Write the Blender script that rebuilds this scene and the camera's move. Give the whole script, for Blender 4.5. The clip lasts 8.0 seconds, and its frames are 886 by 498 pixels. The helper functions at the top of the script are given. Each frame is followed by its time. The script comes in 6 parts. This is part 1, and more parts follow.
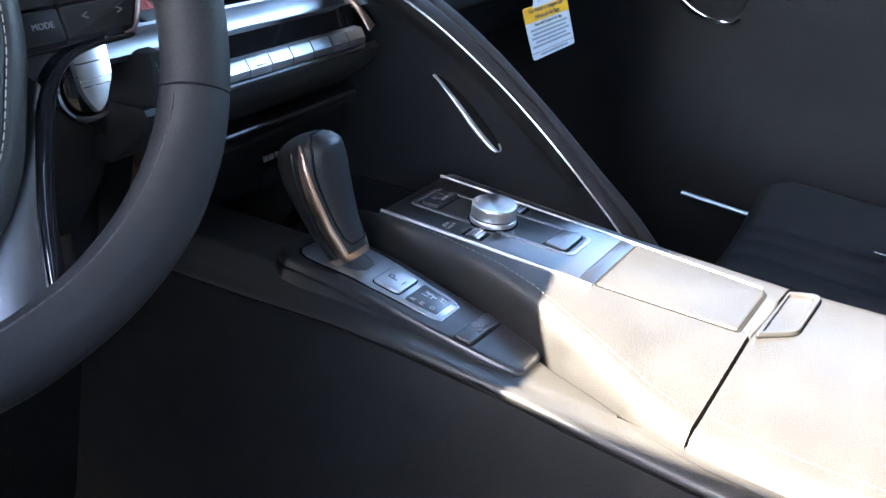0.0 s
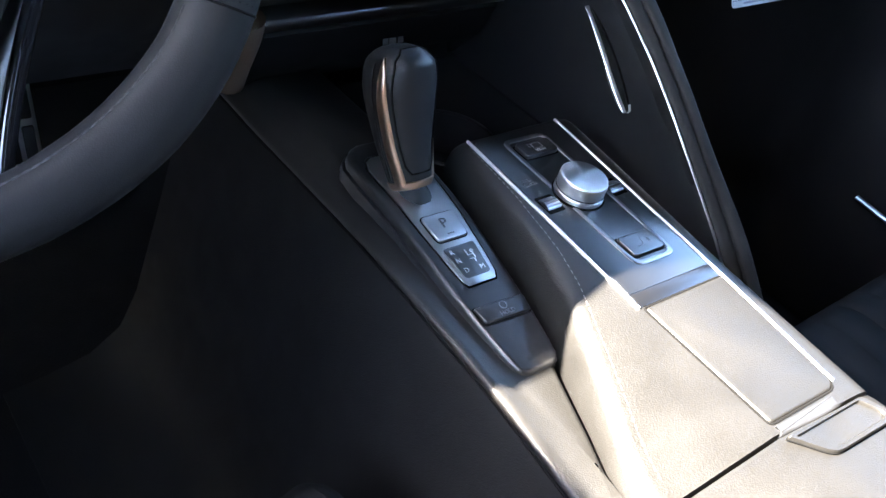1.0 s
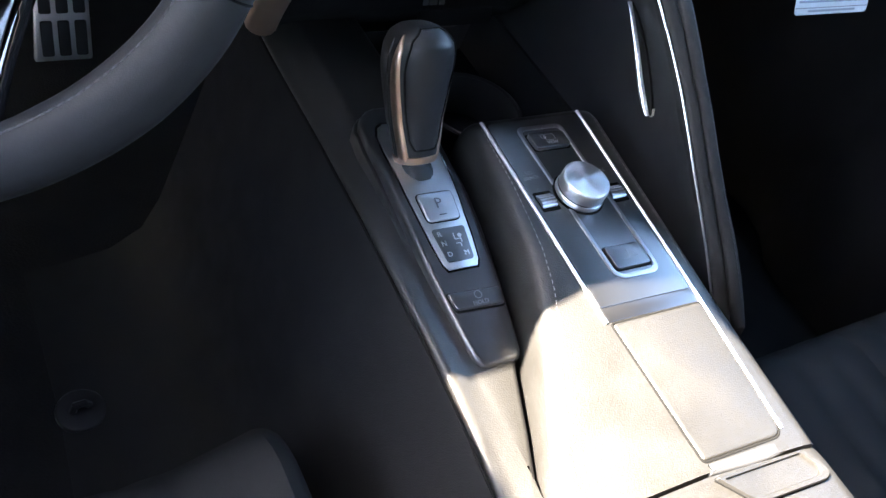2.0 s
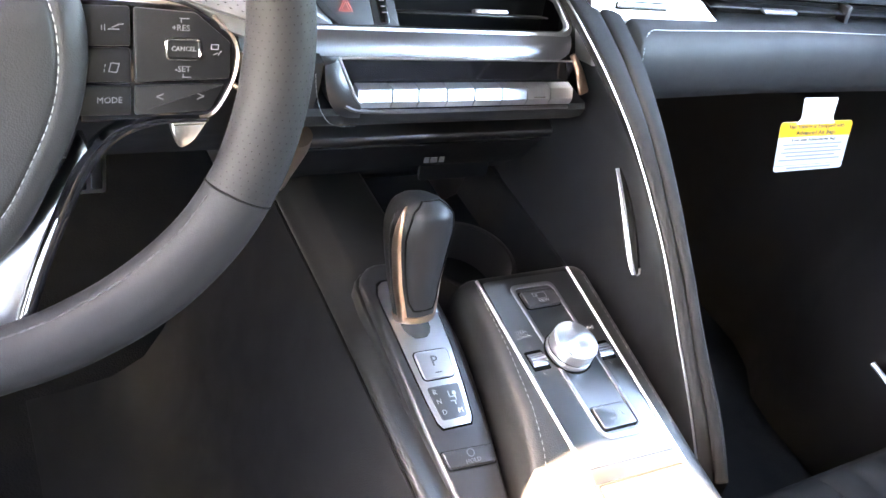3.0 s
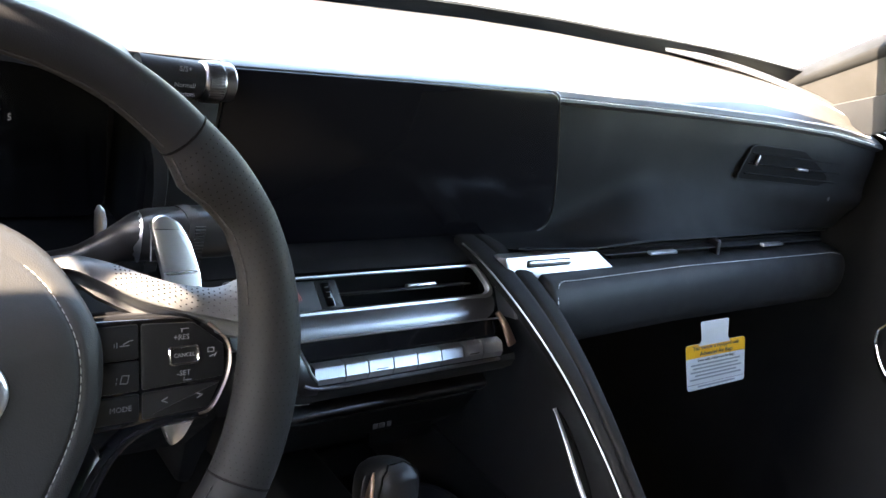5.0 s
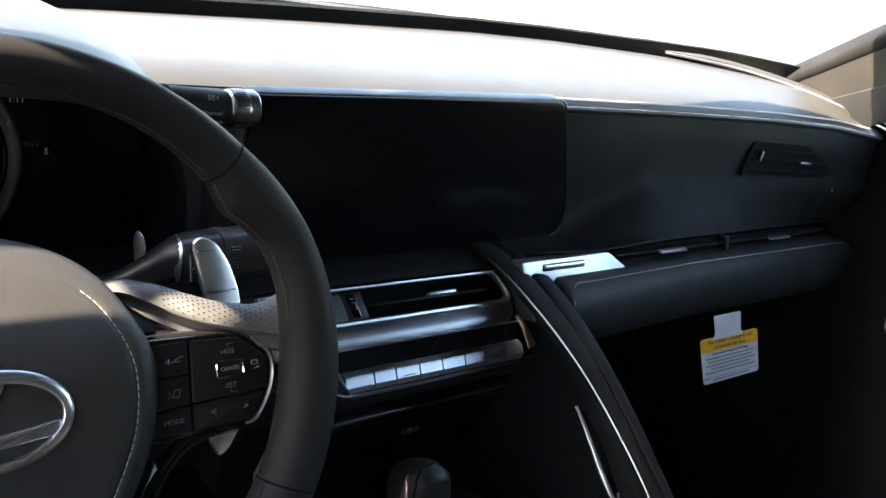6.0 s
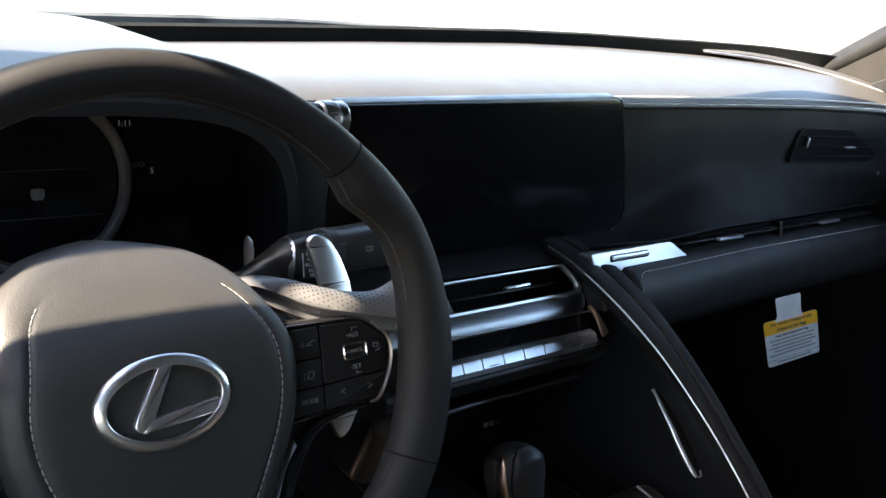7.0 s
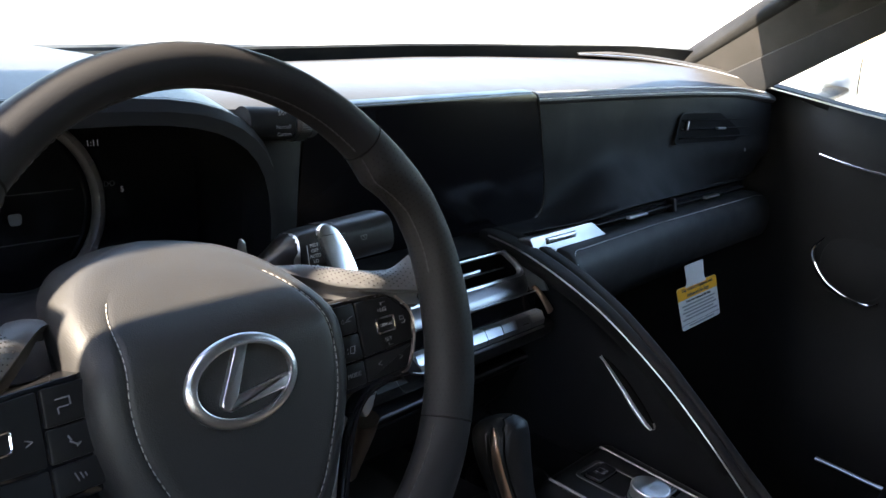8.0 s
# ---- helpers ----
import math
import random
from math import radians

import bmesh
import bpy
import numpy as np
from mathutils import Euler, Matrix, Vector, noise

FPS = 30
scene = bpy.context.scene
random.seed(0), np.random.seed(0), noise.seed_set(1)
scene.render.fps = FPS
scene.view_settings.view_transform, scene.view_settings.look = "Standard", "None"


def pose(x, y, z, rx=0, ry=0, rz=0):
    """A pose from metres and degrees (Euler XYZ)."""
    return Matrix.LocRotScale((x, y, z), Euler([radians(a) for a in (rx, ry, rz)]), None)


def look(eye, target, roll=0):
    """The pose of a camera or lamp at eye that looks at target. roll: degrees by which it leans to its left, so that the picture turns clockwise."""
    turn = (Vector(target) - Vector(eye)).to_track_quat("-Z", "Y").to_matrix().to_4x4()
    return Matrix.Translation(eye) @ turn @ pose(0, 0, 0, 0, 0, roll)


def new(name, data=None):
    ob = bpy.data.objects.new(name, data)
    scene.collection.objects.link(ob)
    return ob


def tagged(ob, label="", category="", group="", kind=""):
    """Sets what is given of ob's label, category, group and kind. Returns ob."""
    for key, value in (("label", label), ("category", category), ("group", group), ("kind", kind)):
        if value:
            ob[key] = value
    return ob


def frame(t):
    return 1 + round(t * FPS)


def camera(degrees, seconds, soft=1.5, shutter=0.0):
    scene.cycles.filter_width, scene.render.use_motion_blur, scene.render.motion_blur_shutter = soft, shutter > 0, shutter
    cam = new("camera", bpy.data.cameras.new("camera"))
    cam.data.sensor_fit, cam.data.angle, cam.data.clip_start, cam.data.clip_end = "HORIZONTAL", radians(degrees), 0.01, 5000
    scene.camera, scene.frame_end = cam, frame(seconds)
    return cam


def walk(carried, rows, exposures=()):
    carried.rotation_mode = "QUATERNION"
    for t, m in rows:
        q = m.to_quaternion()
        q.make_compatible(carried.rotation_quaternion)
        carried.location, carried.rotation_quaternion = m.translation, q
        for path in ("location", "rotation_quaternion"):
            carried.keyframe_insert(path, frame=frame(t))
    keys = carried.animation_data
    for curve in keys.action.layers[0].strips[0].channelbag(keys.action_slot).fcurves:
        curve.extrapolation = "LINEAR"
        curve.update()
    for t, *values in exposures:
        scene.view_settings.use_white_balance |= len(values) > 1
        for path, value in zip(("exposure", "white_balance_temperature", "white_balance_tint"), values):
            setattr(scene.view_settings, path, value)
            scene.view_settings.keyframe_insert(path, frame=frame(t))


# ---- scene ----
cam = camera(53.1, 8.0)
PATH = [
    (0, (-0.521, -0.353, 0.711), (1.038, 0.542, -0.166), 2.5),
    (0.5, (-0.454, -0.367, 0.739), (0.881, 0.636, -0.362), 9.5),
    (1, (-0.393, -0.368, 0.767), (0.781, 0.689, -0.46), 15.3),
    (1.2, (-0.37, -0.376, 0.777), (0.734, 0.699, -0.498), 16.8),
    (2.3, (-0.348, -0.369, 0.846), (0.661, 0.622, -0.568), 25.0),
    (2.5, (-0.35, -0.367, 0.859), (0.666, 0.66, -0.523), 25.0),
    (3, (-0.362, -0.352, 0.883), (0.703, 0.786, -0.37), 23.3),
    (3.5, (-0.371, -0.365, 0.891), (0.744, 0.822, -0.269), 21.6),
    (4, (-0.382, -0.366, 0.894), (0.784, 0.857, -0.176), 19.7),
    (4.5, (-0.407, -0.375, 0.899), (0.848, 0.934, 0.055), 16.4),
    (5, (-0.431, -0.368, 0.904), (0.861, 0.981, 0.189), 15.7),
    (6.3, (-0.469, -0.384, 0.913), (0.799, 0.994, 0.209), 11.6),
    (6.5, (-0.479, -0.383, 0.908), (0.776, 1.008, 0.209), 10.8),
    (7, (-0.526, -0.389, 0.893), (0.72, 1.031, 0.235), 8.6),
    (7.5, (-0.575, -0.387, 0.863), (0.77, 0.969, 0.27), 6.9),
    (8, (-0.64, -0.349, 0.851), (0.871, 0.847, 0.313), 5.3),
]
walk(cam, [(t, look(eye, target, roll)) for t, eye, target, roll in PATH], exposures=[(0.0, 5.98, 6400, 13), (0.5, 5.68, 6400, 12), (1.0, 5.78, 6300, 12), (2.5, 6.55, 7250, 13), (3.0, 7.60, 8300, 18), (3.5, 7.40, 8400, 18), (4.0, 7.35, 8400, 18), (4.5, 7.10, 8400, 17), (5.0, 5.40, 7700, 15), (6.5, 4.25, 7500, 13), (8.0, 4.22, 7150, 13)])

# ---- world, sun, light ----
TO_SUN = Vector((-0.95, 0.42, 1.0)).normalized()
world = bpy.data.worlds.new("world")
scene.world = world
world.use_nodes = True
wn = world.node_tree.nodes
sky = wn.new("ShaderNodeTexSky")
sky.sky_type = "NISHITA"
sky.sun_disc = False
sky.sun_elevation = math.asin(TO_SUN.z)
sky.sun_rotation = math.atan2(TO_SUN.x, TO_SUN.y)
sky.air_density, sky.dust_density = 1.0, 1.2
wn["Background"].inputs["Strength"].default_value = 0.120
world.node_tree.links.new(sky.outputs["Color"], wn["Background"].inputs["Color"])
sun_data = bpy.data.lights.new("sun", "SUN")
sun_data.energy, sun_data.angle, sun_data.color = 3.9, radians(0.6), (1.0, 0.90, 0.75)
sun = new("sun", sun_data)
sun.matrix_world = look(TO_SUN * 5, (0, 0, 0))


# ---- materials ----
def material(name, color, rough=0.5, metal=0.0, spec=0.5, sheen=0.0, coat=0.0):
    """A principled material; returns it with its tree, shader node and output socket links at hand."""
    m = bpy.data.materials.new(name)
    m.use_nodes = True
    b = m.node_tree.nodes["Principled BSDF"]
    b.inputs["Base Color"].default_value = (*color, 1)
    b.inputs["Roughness"].default_value = rough
    b.inputs["Metallic"].default_value = metal
    b.inputs["Specular IOR Level"].default_value = spec
    b.inputs["Sheen Weight"].default_value = sheen
    b.inputs["Coat Weight"].default_value = coat
    return m


def node(m, kind, **values):
    n = m.node_tree.nodes.new(kind)
    for key, value in values.items():
        n.inputs[key].default_value = value
    return n


def wire(m, a, b):
    m.node_tree.links.new(a, b)


def coords(m, scale=1.0, stretch=(1, 1, 1)):
    c = node(m, "ShaderNodeTexCoord")
    p = node(m, "ShaderNodeMapping")
    p.inputs["Scale"].default_value = [scale * s for s in stretch]
    wire(m, c.outputs["Object"], p.inputs["Vector"])
    return p.outputs["Vector"]


def vary(m, vec, scale, low, high, socket, detail=4.0):
    """Drives a socket of the shader by noise, from low to high."""
    n = node(m, "ShaderNodeTexNoise", Scale=scale, Detail=detail)
    r = node(m, "ShaderNodeMapRange")
    r.inputs["From Min"].default_value, r.inputs["From Max"].default_value = 0.3, 0.7
    r.inputs["To Min"].default_value, r.inputs["To Max"].default_value = low, high
    wire(m, vec, n.inputs["Vector"])
    wire(m, n.outputs["Fac"], r.inputs["Value"])
    wire(m, r.outputs["Result"], m.node_tree.nodes["Principled BSDF"].inputs[socket])


def tint(m, vec, scale, a, b, detail=5.0):
    """Base colour between two tones by noise."""
    n = node(m, "ShaderNodeTexNoise", Scale=scale, Detail=detail)
    r = node(m, "ShaderNodeValToRGB")
    r.color_ramp.elements[0].position, r.color_ramp.elements[1].position = 0.32, 0.68
    r.color_ramp.elements[0].color, r.color_ramp.elements[1].color = (*a, 1), (*b, 1)
    wire(m, vec, n.inputs["Vector"])
    wire(m, n.outputs["Fac"], r.inputs["Fac"])
    wire(m, r.outputs["Color"], m.node_tree.nodes["Principled BSDF"].inputs["Base Color"])
    return r.outputs["Color"]


def relief(m, height, strength, distance=0.001, below=None):
    b = node(m, "ShaderNodeBump", Strength=strength, Distance=distance)
    wire(m, height, b.inputs["Height"])
    if below:
        wire(m, below, b.inputs["Normal"])
    wire(m, b.outputs["Normal"], m.node_tree.nodes["Principled BSDF"].inputs["Normal"])
    return b.outputs["Normal"]


def leather(name, a, b, rough=(0.36, 0.5), grain=900, bump=0.35, spec=0.5, holes=0.0):
    m = material(name, a, 0.45, spec=spec)
    v = coords(m)
    col = tint(m, v, 14, a, b)
    vary(m, v, 35, rough[0], rough[1], "Roughness")
    cell = node(m, "ShaderNodeTexVoronoi", Scale=grain)
    wire(m, v, cell.inputs["Vector"])
    n1 = relief(m, cell.outputs["Distance"], bump, 0.0004)
    soft = node(m, "ShaderNodeTexNoise", Scale=45, Detail=3)
    wire(m, v, soft.inputs["Vector"])
    n2 = relief(m, soft.outputs["Fac"], 0.05, 0.002, n1)
    if holes:
        dots = node(m, "ShaderNodeTexVoronoi", Scale=holes, Randomness=0.0)
        turn = node(m, "ShaderNodeMapping", Rotation=(0.0, 0.0, 0.785))
        wire(m, v, turn.inputs["Vector"])
        wire(m, turn.outputs["Vector"], dots.inputs["Vector"])
        lt = node(m, "ShaderNodeMath")
        lt.operation = "LESS_THAN"
        lt.inputs[1].default_value = 0.15
        wire(m, dots.outputs["Distance"], lt.inputs[0])
        mix = node(m, "ShaderNodeMix")
        mix.data_type = "RGBA"
        wire(m, lt.outputs[0], mix.inputs["Factor"])
        wire(m, col, mix.inputs[6])
        mix.inputs[7].default_value = (0.004, 0.004, 0.004, 1)
        wire(m, mix.outputs[2], m.node_tree.nodes["Principled BSDF"].inputs["Base Color"])
        inv = node(m, "ShaderNodeMath")
        inv.operation = "SUBTRACT"
        inv.inputs[0].default_value = 1.0
        wire(m, lt.outputs[0], inv.inputs[1])
        relief(m, inv.outputs[0], 0.5, 0.0012, n2)
    return m


def metal(name, color, rough, brushed=None):
    m = material(name, color, rough, 1.0)
    v = coords(m, 1.0, brushed or (1, 1, 1))
    if brushed:
        n = node(m, "ShaderNodeTexNoise", Scale=1.0, Detail=6)
        wire(m, v, n.inputs["Vector"])
        relief(m, n.outputs["Fac"], 0.06, 0.0003)
        vary(m, v, 1.0, rough * 0.85, rough * 1.2, "Roughness")
    else:
        vary(m, v, 25, rough * 0.92, rough * 1.1, "Roughness")
    return m


def plastic(name, a, b, rough=(0.4, 0.55), grain=1400, bump=0.2, spec=0.4):
    m = material(name, a, 0.5, spec=spec)
    v = coords(m)
    tint(m, v, 20, a, b)
    vary(m, v, 50, rough[0], rough[1], "Roughness")
    n = node(m, "ShaderNodeTexNoise", Scale=grain, Detail=2)
    wire(m, v, n.inputs["Vector"])
    relief(m, n.outputs["Fac"], bump, 0.0003)
    return m


def emitter(name, color, strength):
    m = material(name, (0, 0, 0), 0.4)
    b = m.node_tree.nodes["Principled BSDF"]
    b.inputs["Emission Color"].default_value = (*color, 1)
    b.inputs["Emission Strength"].default_value = strength
    return m


def clear_glass(name, tone, gloss=0.06):
    m = bpy.data.materials.new(name)
    m.use_nodes = True
    t = m.node_tree
    t.nodes.remove(t.nodes["Principled BSDF"])
    a, g, x = (t.nodes.new("ShaderNode" + k) for k in ("BsdfTransparent", "BsdfGlossy", "MixShader"))
    a.inputs["Color"].default_value = (*tone, 1)
    g.inputs["Roughness"].default_value = 0.02
    x.inputs[0].default_value = gloss
    t.links.new(a.outputs[0], x.inputs[1])
    t.links.new(g.outputs[0], x.inputs[2])
    t.links.new(x.outputs[0], t.nodes["Material Output"].inputs["Surface"])
    return m


LEATHER = leather("black_leather", (0.024, 0.024, 0.025), (0.033, 0.032, 0.031), (0.40, 0.54), 900, 0.3, 0.34)
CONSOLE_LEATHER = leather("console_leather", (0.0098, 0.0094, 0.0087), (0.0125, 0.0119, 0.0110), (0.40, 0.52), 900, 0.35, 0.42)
BUTTRESS_LEATHER = leather("buttress_leather", (0.0105, 0.0105, 0.0109), (0.0140, 0.0137, 0.0137), (0.58, 0.70), 900, 0.3, 0.12)
CHEEK_SKIN = plastic("smooth_cheek_skin", (0.0074, 0.0077, 0.0088), (0.0102, 0.0104, 0.0114), (0.40, 0.50), 1500, 0.14, 0.28)
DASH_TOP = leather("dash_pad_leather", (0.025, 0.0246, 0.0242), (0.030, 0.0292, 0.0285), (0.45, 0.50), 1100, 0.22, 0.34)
HUB_LEATHER = leather("hub_leather", (0.0145, 0.0144, 0.0148), (0.0182, 0.0179, 0.0182), (0.44, 0.52), 1100, 0.24, 0.24)
RIM_LEATHER = leather("rim_leather", (0.0095, 0.0096, 0.0105), (0.0130, 0.0131, 0.0138), (0.50, 0.62), 1300, 0.12, 0.12)
LEATHER_SMOOTH = leather("smooth_black_leather", (0.0150, 0.0150, 0.0155), (0.0205, 0.0200, 0.0200), (0.48, 0.60), 1500, 0.18, 0.19)
KNOB_LEATHER = leather("knob_leather", (0.0085, 0.0085, 0.0092), (0.0118, 0.0116, 0.0120), (0.40, 0.50), 1500, 0.18, 0.32)
SPOKE_LEATHER = leather("spoke_leather", (0.040, 0.040, 0.042), (0.048, 0.048, 0.050), (0.42, 0.50), 1200, 0.14, 0.45)
PERFORATED = leather("perforated_leather", (0.0098, 0.0098, 0.0106), (0.0132, 0.0132, 0.0138), (0.50, 0.62), 1300, 0.12, 0.12)
PERFORATED_SEAT = leather("perforated_seat_leather", (0.0062, 0.0064, 0.0064), (0.0090, 0.0090, 0.0090), (0.6, 0.7), 1200, 0.2, 0.06, 330)
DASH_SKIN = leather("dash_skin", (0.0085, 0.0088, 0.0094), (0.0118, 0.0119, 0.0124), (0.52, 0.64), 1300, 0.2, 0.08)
DOOR_SKIN = leather("door_skin", (0.0050, 0.0052, 0.0058), (0.0070, 0.0072, 0.0079), (0.52, 0.64), 1300, 0.2, 0.12)
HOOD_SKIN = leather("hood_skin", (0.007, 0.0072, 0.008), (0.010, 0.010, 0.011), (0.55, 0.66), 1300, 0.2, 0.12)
SOFT_PLASTIC = plastic("soft_black_plastic", (0.014, 0.015, 0.017), (0.021, 0.021, 0.023), (0.48, 0.6), 1400, 0.2, 0.28)
HARD_PLASTIC = plastic("hard_black_plastic", (0.012, 0.012, 0.013), (0.018, 0.018, 0.019), (0.3, 0.42), 1800, 0.1)
KEY_PLASTIC = plastic("satin_black_keys", (0.006, 0.006, 0.0065), (0.009, 0.009, 0.0095), (0.42, 0.5), 1800, 0.08, 0.2)
# darker copy of the console leather for the shaded flank
SHADED_FLANK_LEATHER = leather("shaded_flank_leather", (0.0055, 0.0055, 0.0057), (0.0076, 0.0074, 0.0074), (0.66, 0.78), 900, 0.3, 0.12)
SELECTOR_SKIN = plastic("satin_black_selector", (0.012, 0.0122, 0.013), (0.016, 0.016, 0.017), (0.30, 0.40), 1600, 0.12, 0.55)
PIANO = material("gloss_black_panel", (0.006, 0.006, 0.007), 0.06, spec=0.5)
PANEL_GREY = metal("satin_dark_metal_panel", (0.135, 0.136, 0.138), 0.35)
SWITCH_GREY = plastic("satin_grey_switch", (0.016, 0.0165, 0.018), (0.020, 0.0205, 0.022), (0.46, 0.54), 1800, 0.06, 0.30)
SPOKE_METAL = metal("satin_spoke_metal", (0.25, 0.25, 0.26), 0.40)
SATIN_DARK = metal("satin_grey_metal", (0.34, 0.34, 0.35), 0.34)
SATIN = metal("satin_chrome", (0.66, 0.66, 0.67), 0.36)
CHROME = metal("polished_chrome", (0.82, 0.82, 0.83), 0.10)
BRUSHED = metal("brushed_aluminium", (0.72, 0.72, 0.73), 0.30, (12, 700, 700))
GATE_METAL = metal("satin_gate_metal", (0.50, 0.50, 0.51), 0.36)
BUTTON_METAL = metal("satin_button_metal", (0.62, 0.63, 0.65), 0.38)
BADGE_METAL = metal("satin_badge_metal", (0.70, 0.70, 0.73), 0.30)
INLAY_METAL = metal("satin_inlay_metal", (0.42, 0.42, 0.43), 0.30)
SPUN = metal("spun_aluminium", (0.62, 0.62, 0.63), 0.36, (90, 90, 1200))
spun_tangent = node(SPUN, "ShaderNodeTangent")
spun_tangent.direction_type, spun_tangent.axis = "RADIAL", "Z"
SPUN.node_tree.nodes["Principled BSDF"].inputs["Anisotropic"].default_value = 0.75
wire(SPUN, spun_tangent.outputs[0], SPUN.node_tree.nodes["Principled BSDF"].inputs["Tangent"])
# satin metal whose base colour carries the tan it reflects
TAN_REFLECTION_METAL = metal("satin_metal_tan_reflection", (0.62, 0.45, 0.345), 0.30)
BAR_METAL = metal("satin_bar_metal", (0.31, 0.31, 0.32), 0.36)
END_METAL = metal("soft_bronze_metal", (0.50, 0.37, 0.28), 0.42)
FRAME_METAL = metal("dark_frame_metal", (0.10, 0.10, 0.105), 0.34)
TRIM_METAL = metal("bronze_trim_metal", (0.46, 0.37, 0.32), 0.34)
STRIP_METAL = metal("satin_strip_metal", (0.50, 0.50, 0.51), 0.42)
HUB_THREAD = material("grey_hub_thread", (0.20, 0.195, 0.19), 0.7)
DARK_METAL = metal("dark_satin_metal", (0.20, 0.19, 0.19), 0.32)
SCREEN = material("display_glass", (0.004, 0.004, 0.005), 0.20, spec=0.12)
LENS = material("instrument_lens", (0.005, 0.005, 0.006), 0.12, spec=0.3)
CARPET = leather("black_carpet", (0.0045, 0.0045, 0.0048), (0.0085, 0.0082, 0.0082), (0.9, 1.0), 420, 1.0, 0.1)
HEADLINER = leather("black_headliner", (0.030, 0.030, 0.031), (0.042, 0.041, 0.041), (0.85, 0.95), 1500, 0.3, 0.2)
RIM_THREAD = material("black_thread", (0.014, 0.014, 0.015), 0.7)
CONSOLE_THREAD = material("grey_console_thread", (0.16, 0.157, 0.152), 0.75)
THREAD = material("light_grey_thread", (0.50, 0.49, 0.48), 0.7)
PRINT = material("white_print", (0.38, 0.38, 0.38), 0.6)
PRINT_DIM = material("grey_print", (0.11, 0.112, 0.115), 0.6)
GREY_MARK = material("dim_grey_print", (0.10, 0.10, 0.105), 0.7)
PAPER = plastic("white_label_paper", (0.56, 0.56, 0.55), (0.63, 0.63, 0.62), (0.5, 0.65), 900, 0.1)
YELLOW = plastic("yellow_label_ink", (0.78, 0.36, 0.012), (0.84, 0.41, 0.02), (0.5, 0.65), 900, 0.1)
INK = material("dark_label_ink", (0.10, 0.09, 0.08), 0.7)
GREY_INK = material("grey_label_ink", (0.26, 0.27, 0.28), 0.7)
RED = emitter("red_hazard_print", (1.0, 0.22, 0.20), 0.010)
BACKLIT = emitter("dim_display_text", (0.8, 0.85, 1.0), 0.0035)
BRIGHT_FACE = material("pale_silver_paint", (0.45, 0.50, 0.58), 0.25, 0.2, coat=0.5)
GAUGE_METAL = material("silver_gauge_paint", (0.16, 0.15, 0.15), 0.36, 0.5)
# near-black for seams and gaps, and for the shade inside holes and recesses
HOLE = material("dark_gap_and_hole_shade", (0.003, 0.003, 0.003), 0.9, spec=0.1)
PILLAR_TRIM = leather("grey_pillar_cloth", (0.017, 0.016, 0.015), (0.024, 0.0225, 0.0215), (0.8, 0.9), 1400, 0.3, 0.2)
FRIT = plastic("black_glass_band", (0.006, 0.006, 0.006), (0.010, 0.010, 0.010), (0.7, 0.8), 500, 0.1, 0.05)
COWL_GRAIN = plastic("speckled_cowl_plastic", (0.010, 0.010, 0.010), (0.060, 0.060, 0.060), (0.45, 0.6), 700, 0.8, 0.4)
RUBBER = plastic("black_rubber", (0.012, 0.012, 0.012), (0.018, 0.018, 0.018), (0.6, 0.75), 900, 0.2)
WINDSHIELD_GLASS = clear_glass("windshield_glass", (0.92, 0.96, 0.95), 0.010)
CONCRETE = plastic("weathered_asphalt", (0.15, 0.145, 0.14), (0.19, 0.185, 0.18), (0.85, 0.95), 60, 0.4, 0.2)
WHITE_PAINT = material("white_car_paint", (0.75, 0.75, 0.76), 0.25, coat=0.5)
STUCCO = plastic("tan_stucco", (0.24, 0.20, 0.15), (0.29, 0.245, 0.185), (0.85, 0.95), 120, 0.5, 0.2)
DARK_GLASS = material("dark_car_glass", (0.02, 0.025, 0.03), 0.08)


# ---- mesh tools ----
def spline(points, n):
    """n points along a smooth curve through the given ones, at even steps."""
    p = np.array(points, float)
    out = []
    for i in range(len(p) - 1):
        a, b, c, d = p[max(i - 1, 0)], p[i], p[i + 1], p[min(i + 2, len(p) - 1)]
        for s in np.linspace(0, 1, 24, endpoint=False):
            out.append(0.5 * (2 * b + (c - a) * s + (2 * a - 5 * b + 4 * c - d) * s * s + (3 * b - a - 3 * c + d) * s ** 3))
    out.append(p[-1])
    out = np.array(out)
    run = np.r_[0, np.cumsum(np.linalg.norm(np.diff(out, axis=0), axis=1))]
    at = np.linspace(0, run[-1], n)
    return np.stack([np.interp(at, run, out[:, k]) for k in range(p.shape[1])], axis=1)


def lerp(x, xs, ys):
    return float(np.interp(x, xs, ys))


def loft(rings, ring_closed=True, caps=True, ends_closed=False):
    """A skin over rings of equal length."""
    bm = bmesh.new()
    rows = [[bm.verts.new(p) for p in r] for r in rings]
    n = len(rows[0])
    pairs = list(zip(rows, rows[1:])) + ([(rows[-1], rows[0])] if ends_closed else [])
    for a, b in pairs:
        for i in range(n if ring_closed else n - 1):
            j = (i + 1) % n
            bm.faces.new((a[i], a[j], b[j], b[i]))
    if caps and ring_closed and not ends_closed:
        bm.faces.new(rows[0][::-1])
        bm.faces.new(rows[-1])
    bmesh.ops.recalc_face_normals(bm, faces=bm.faces)
    return bm


def box(size, m=None, bevel=0.0, seg=2):
    bm = bmesh.new()
    bmesh.ops.create_cube(bm, size=1)
    bmesh.ops.scale(bm, vec=size, verts=bm.verts)
    if bevel:
        bmesh.ops.bevel(bm, geom=bm.edges[:], offset=bevel, segments=seg, profile=0.5, affect="EDGES")
    if m:
        bmesh.ops.transform(bm, matrix=m, verts=bm.verts)
    return bm


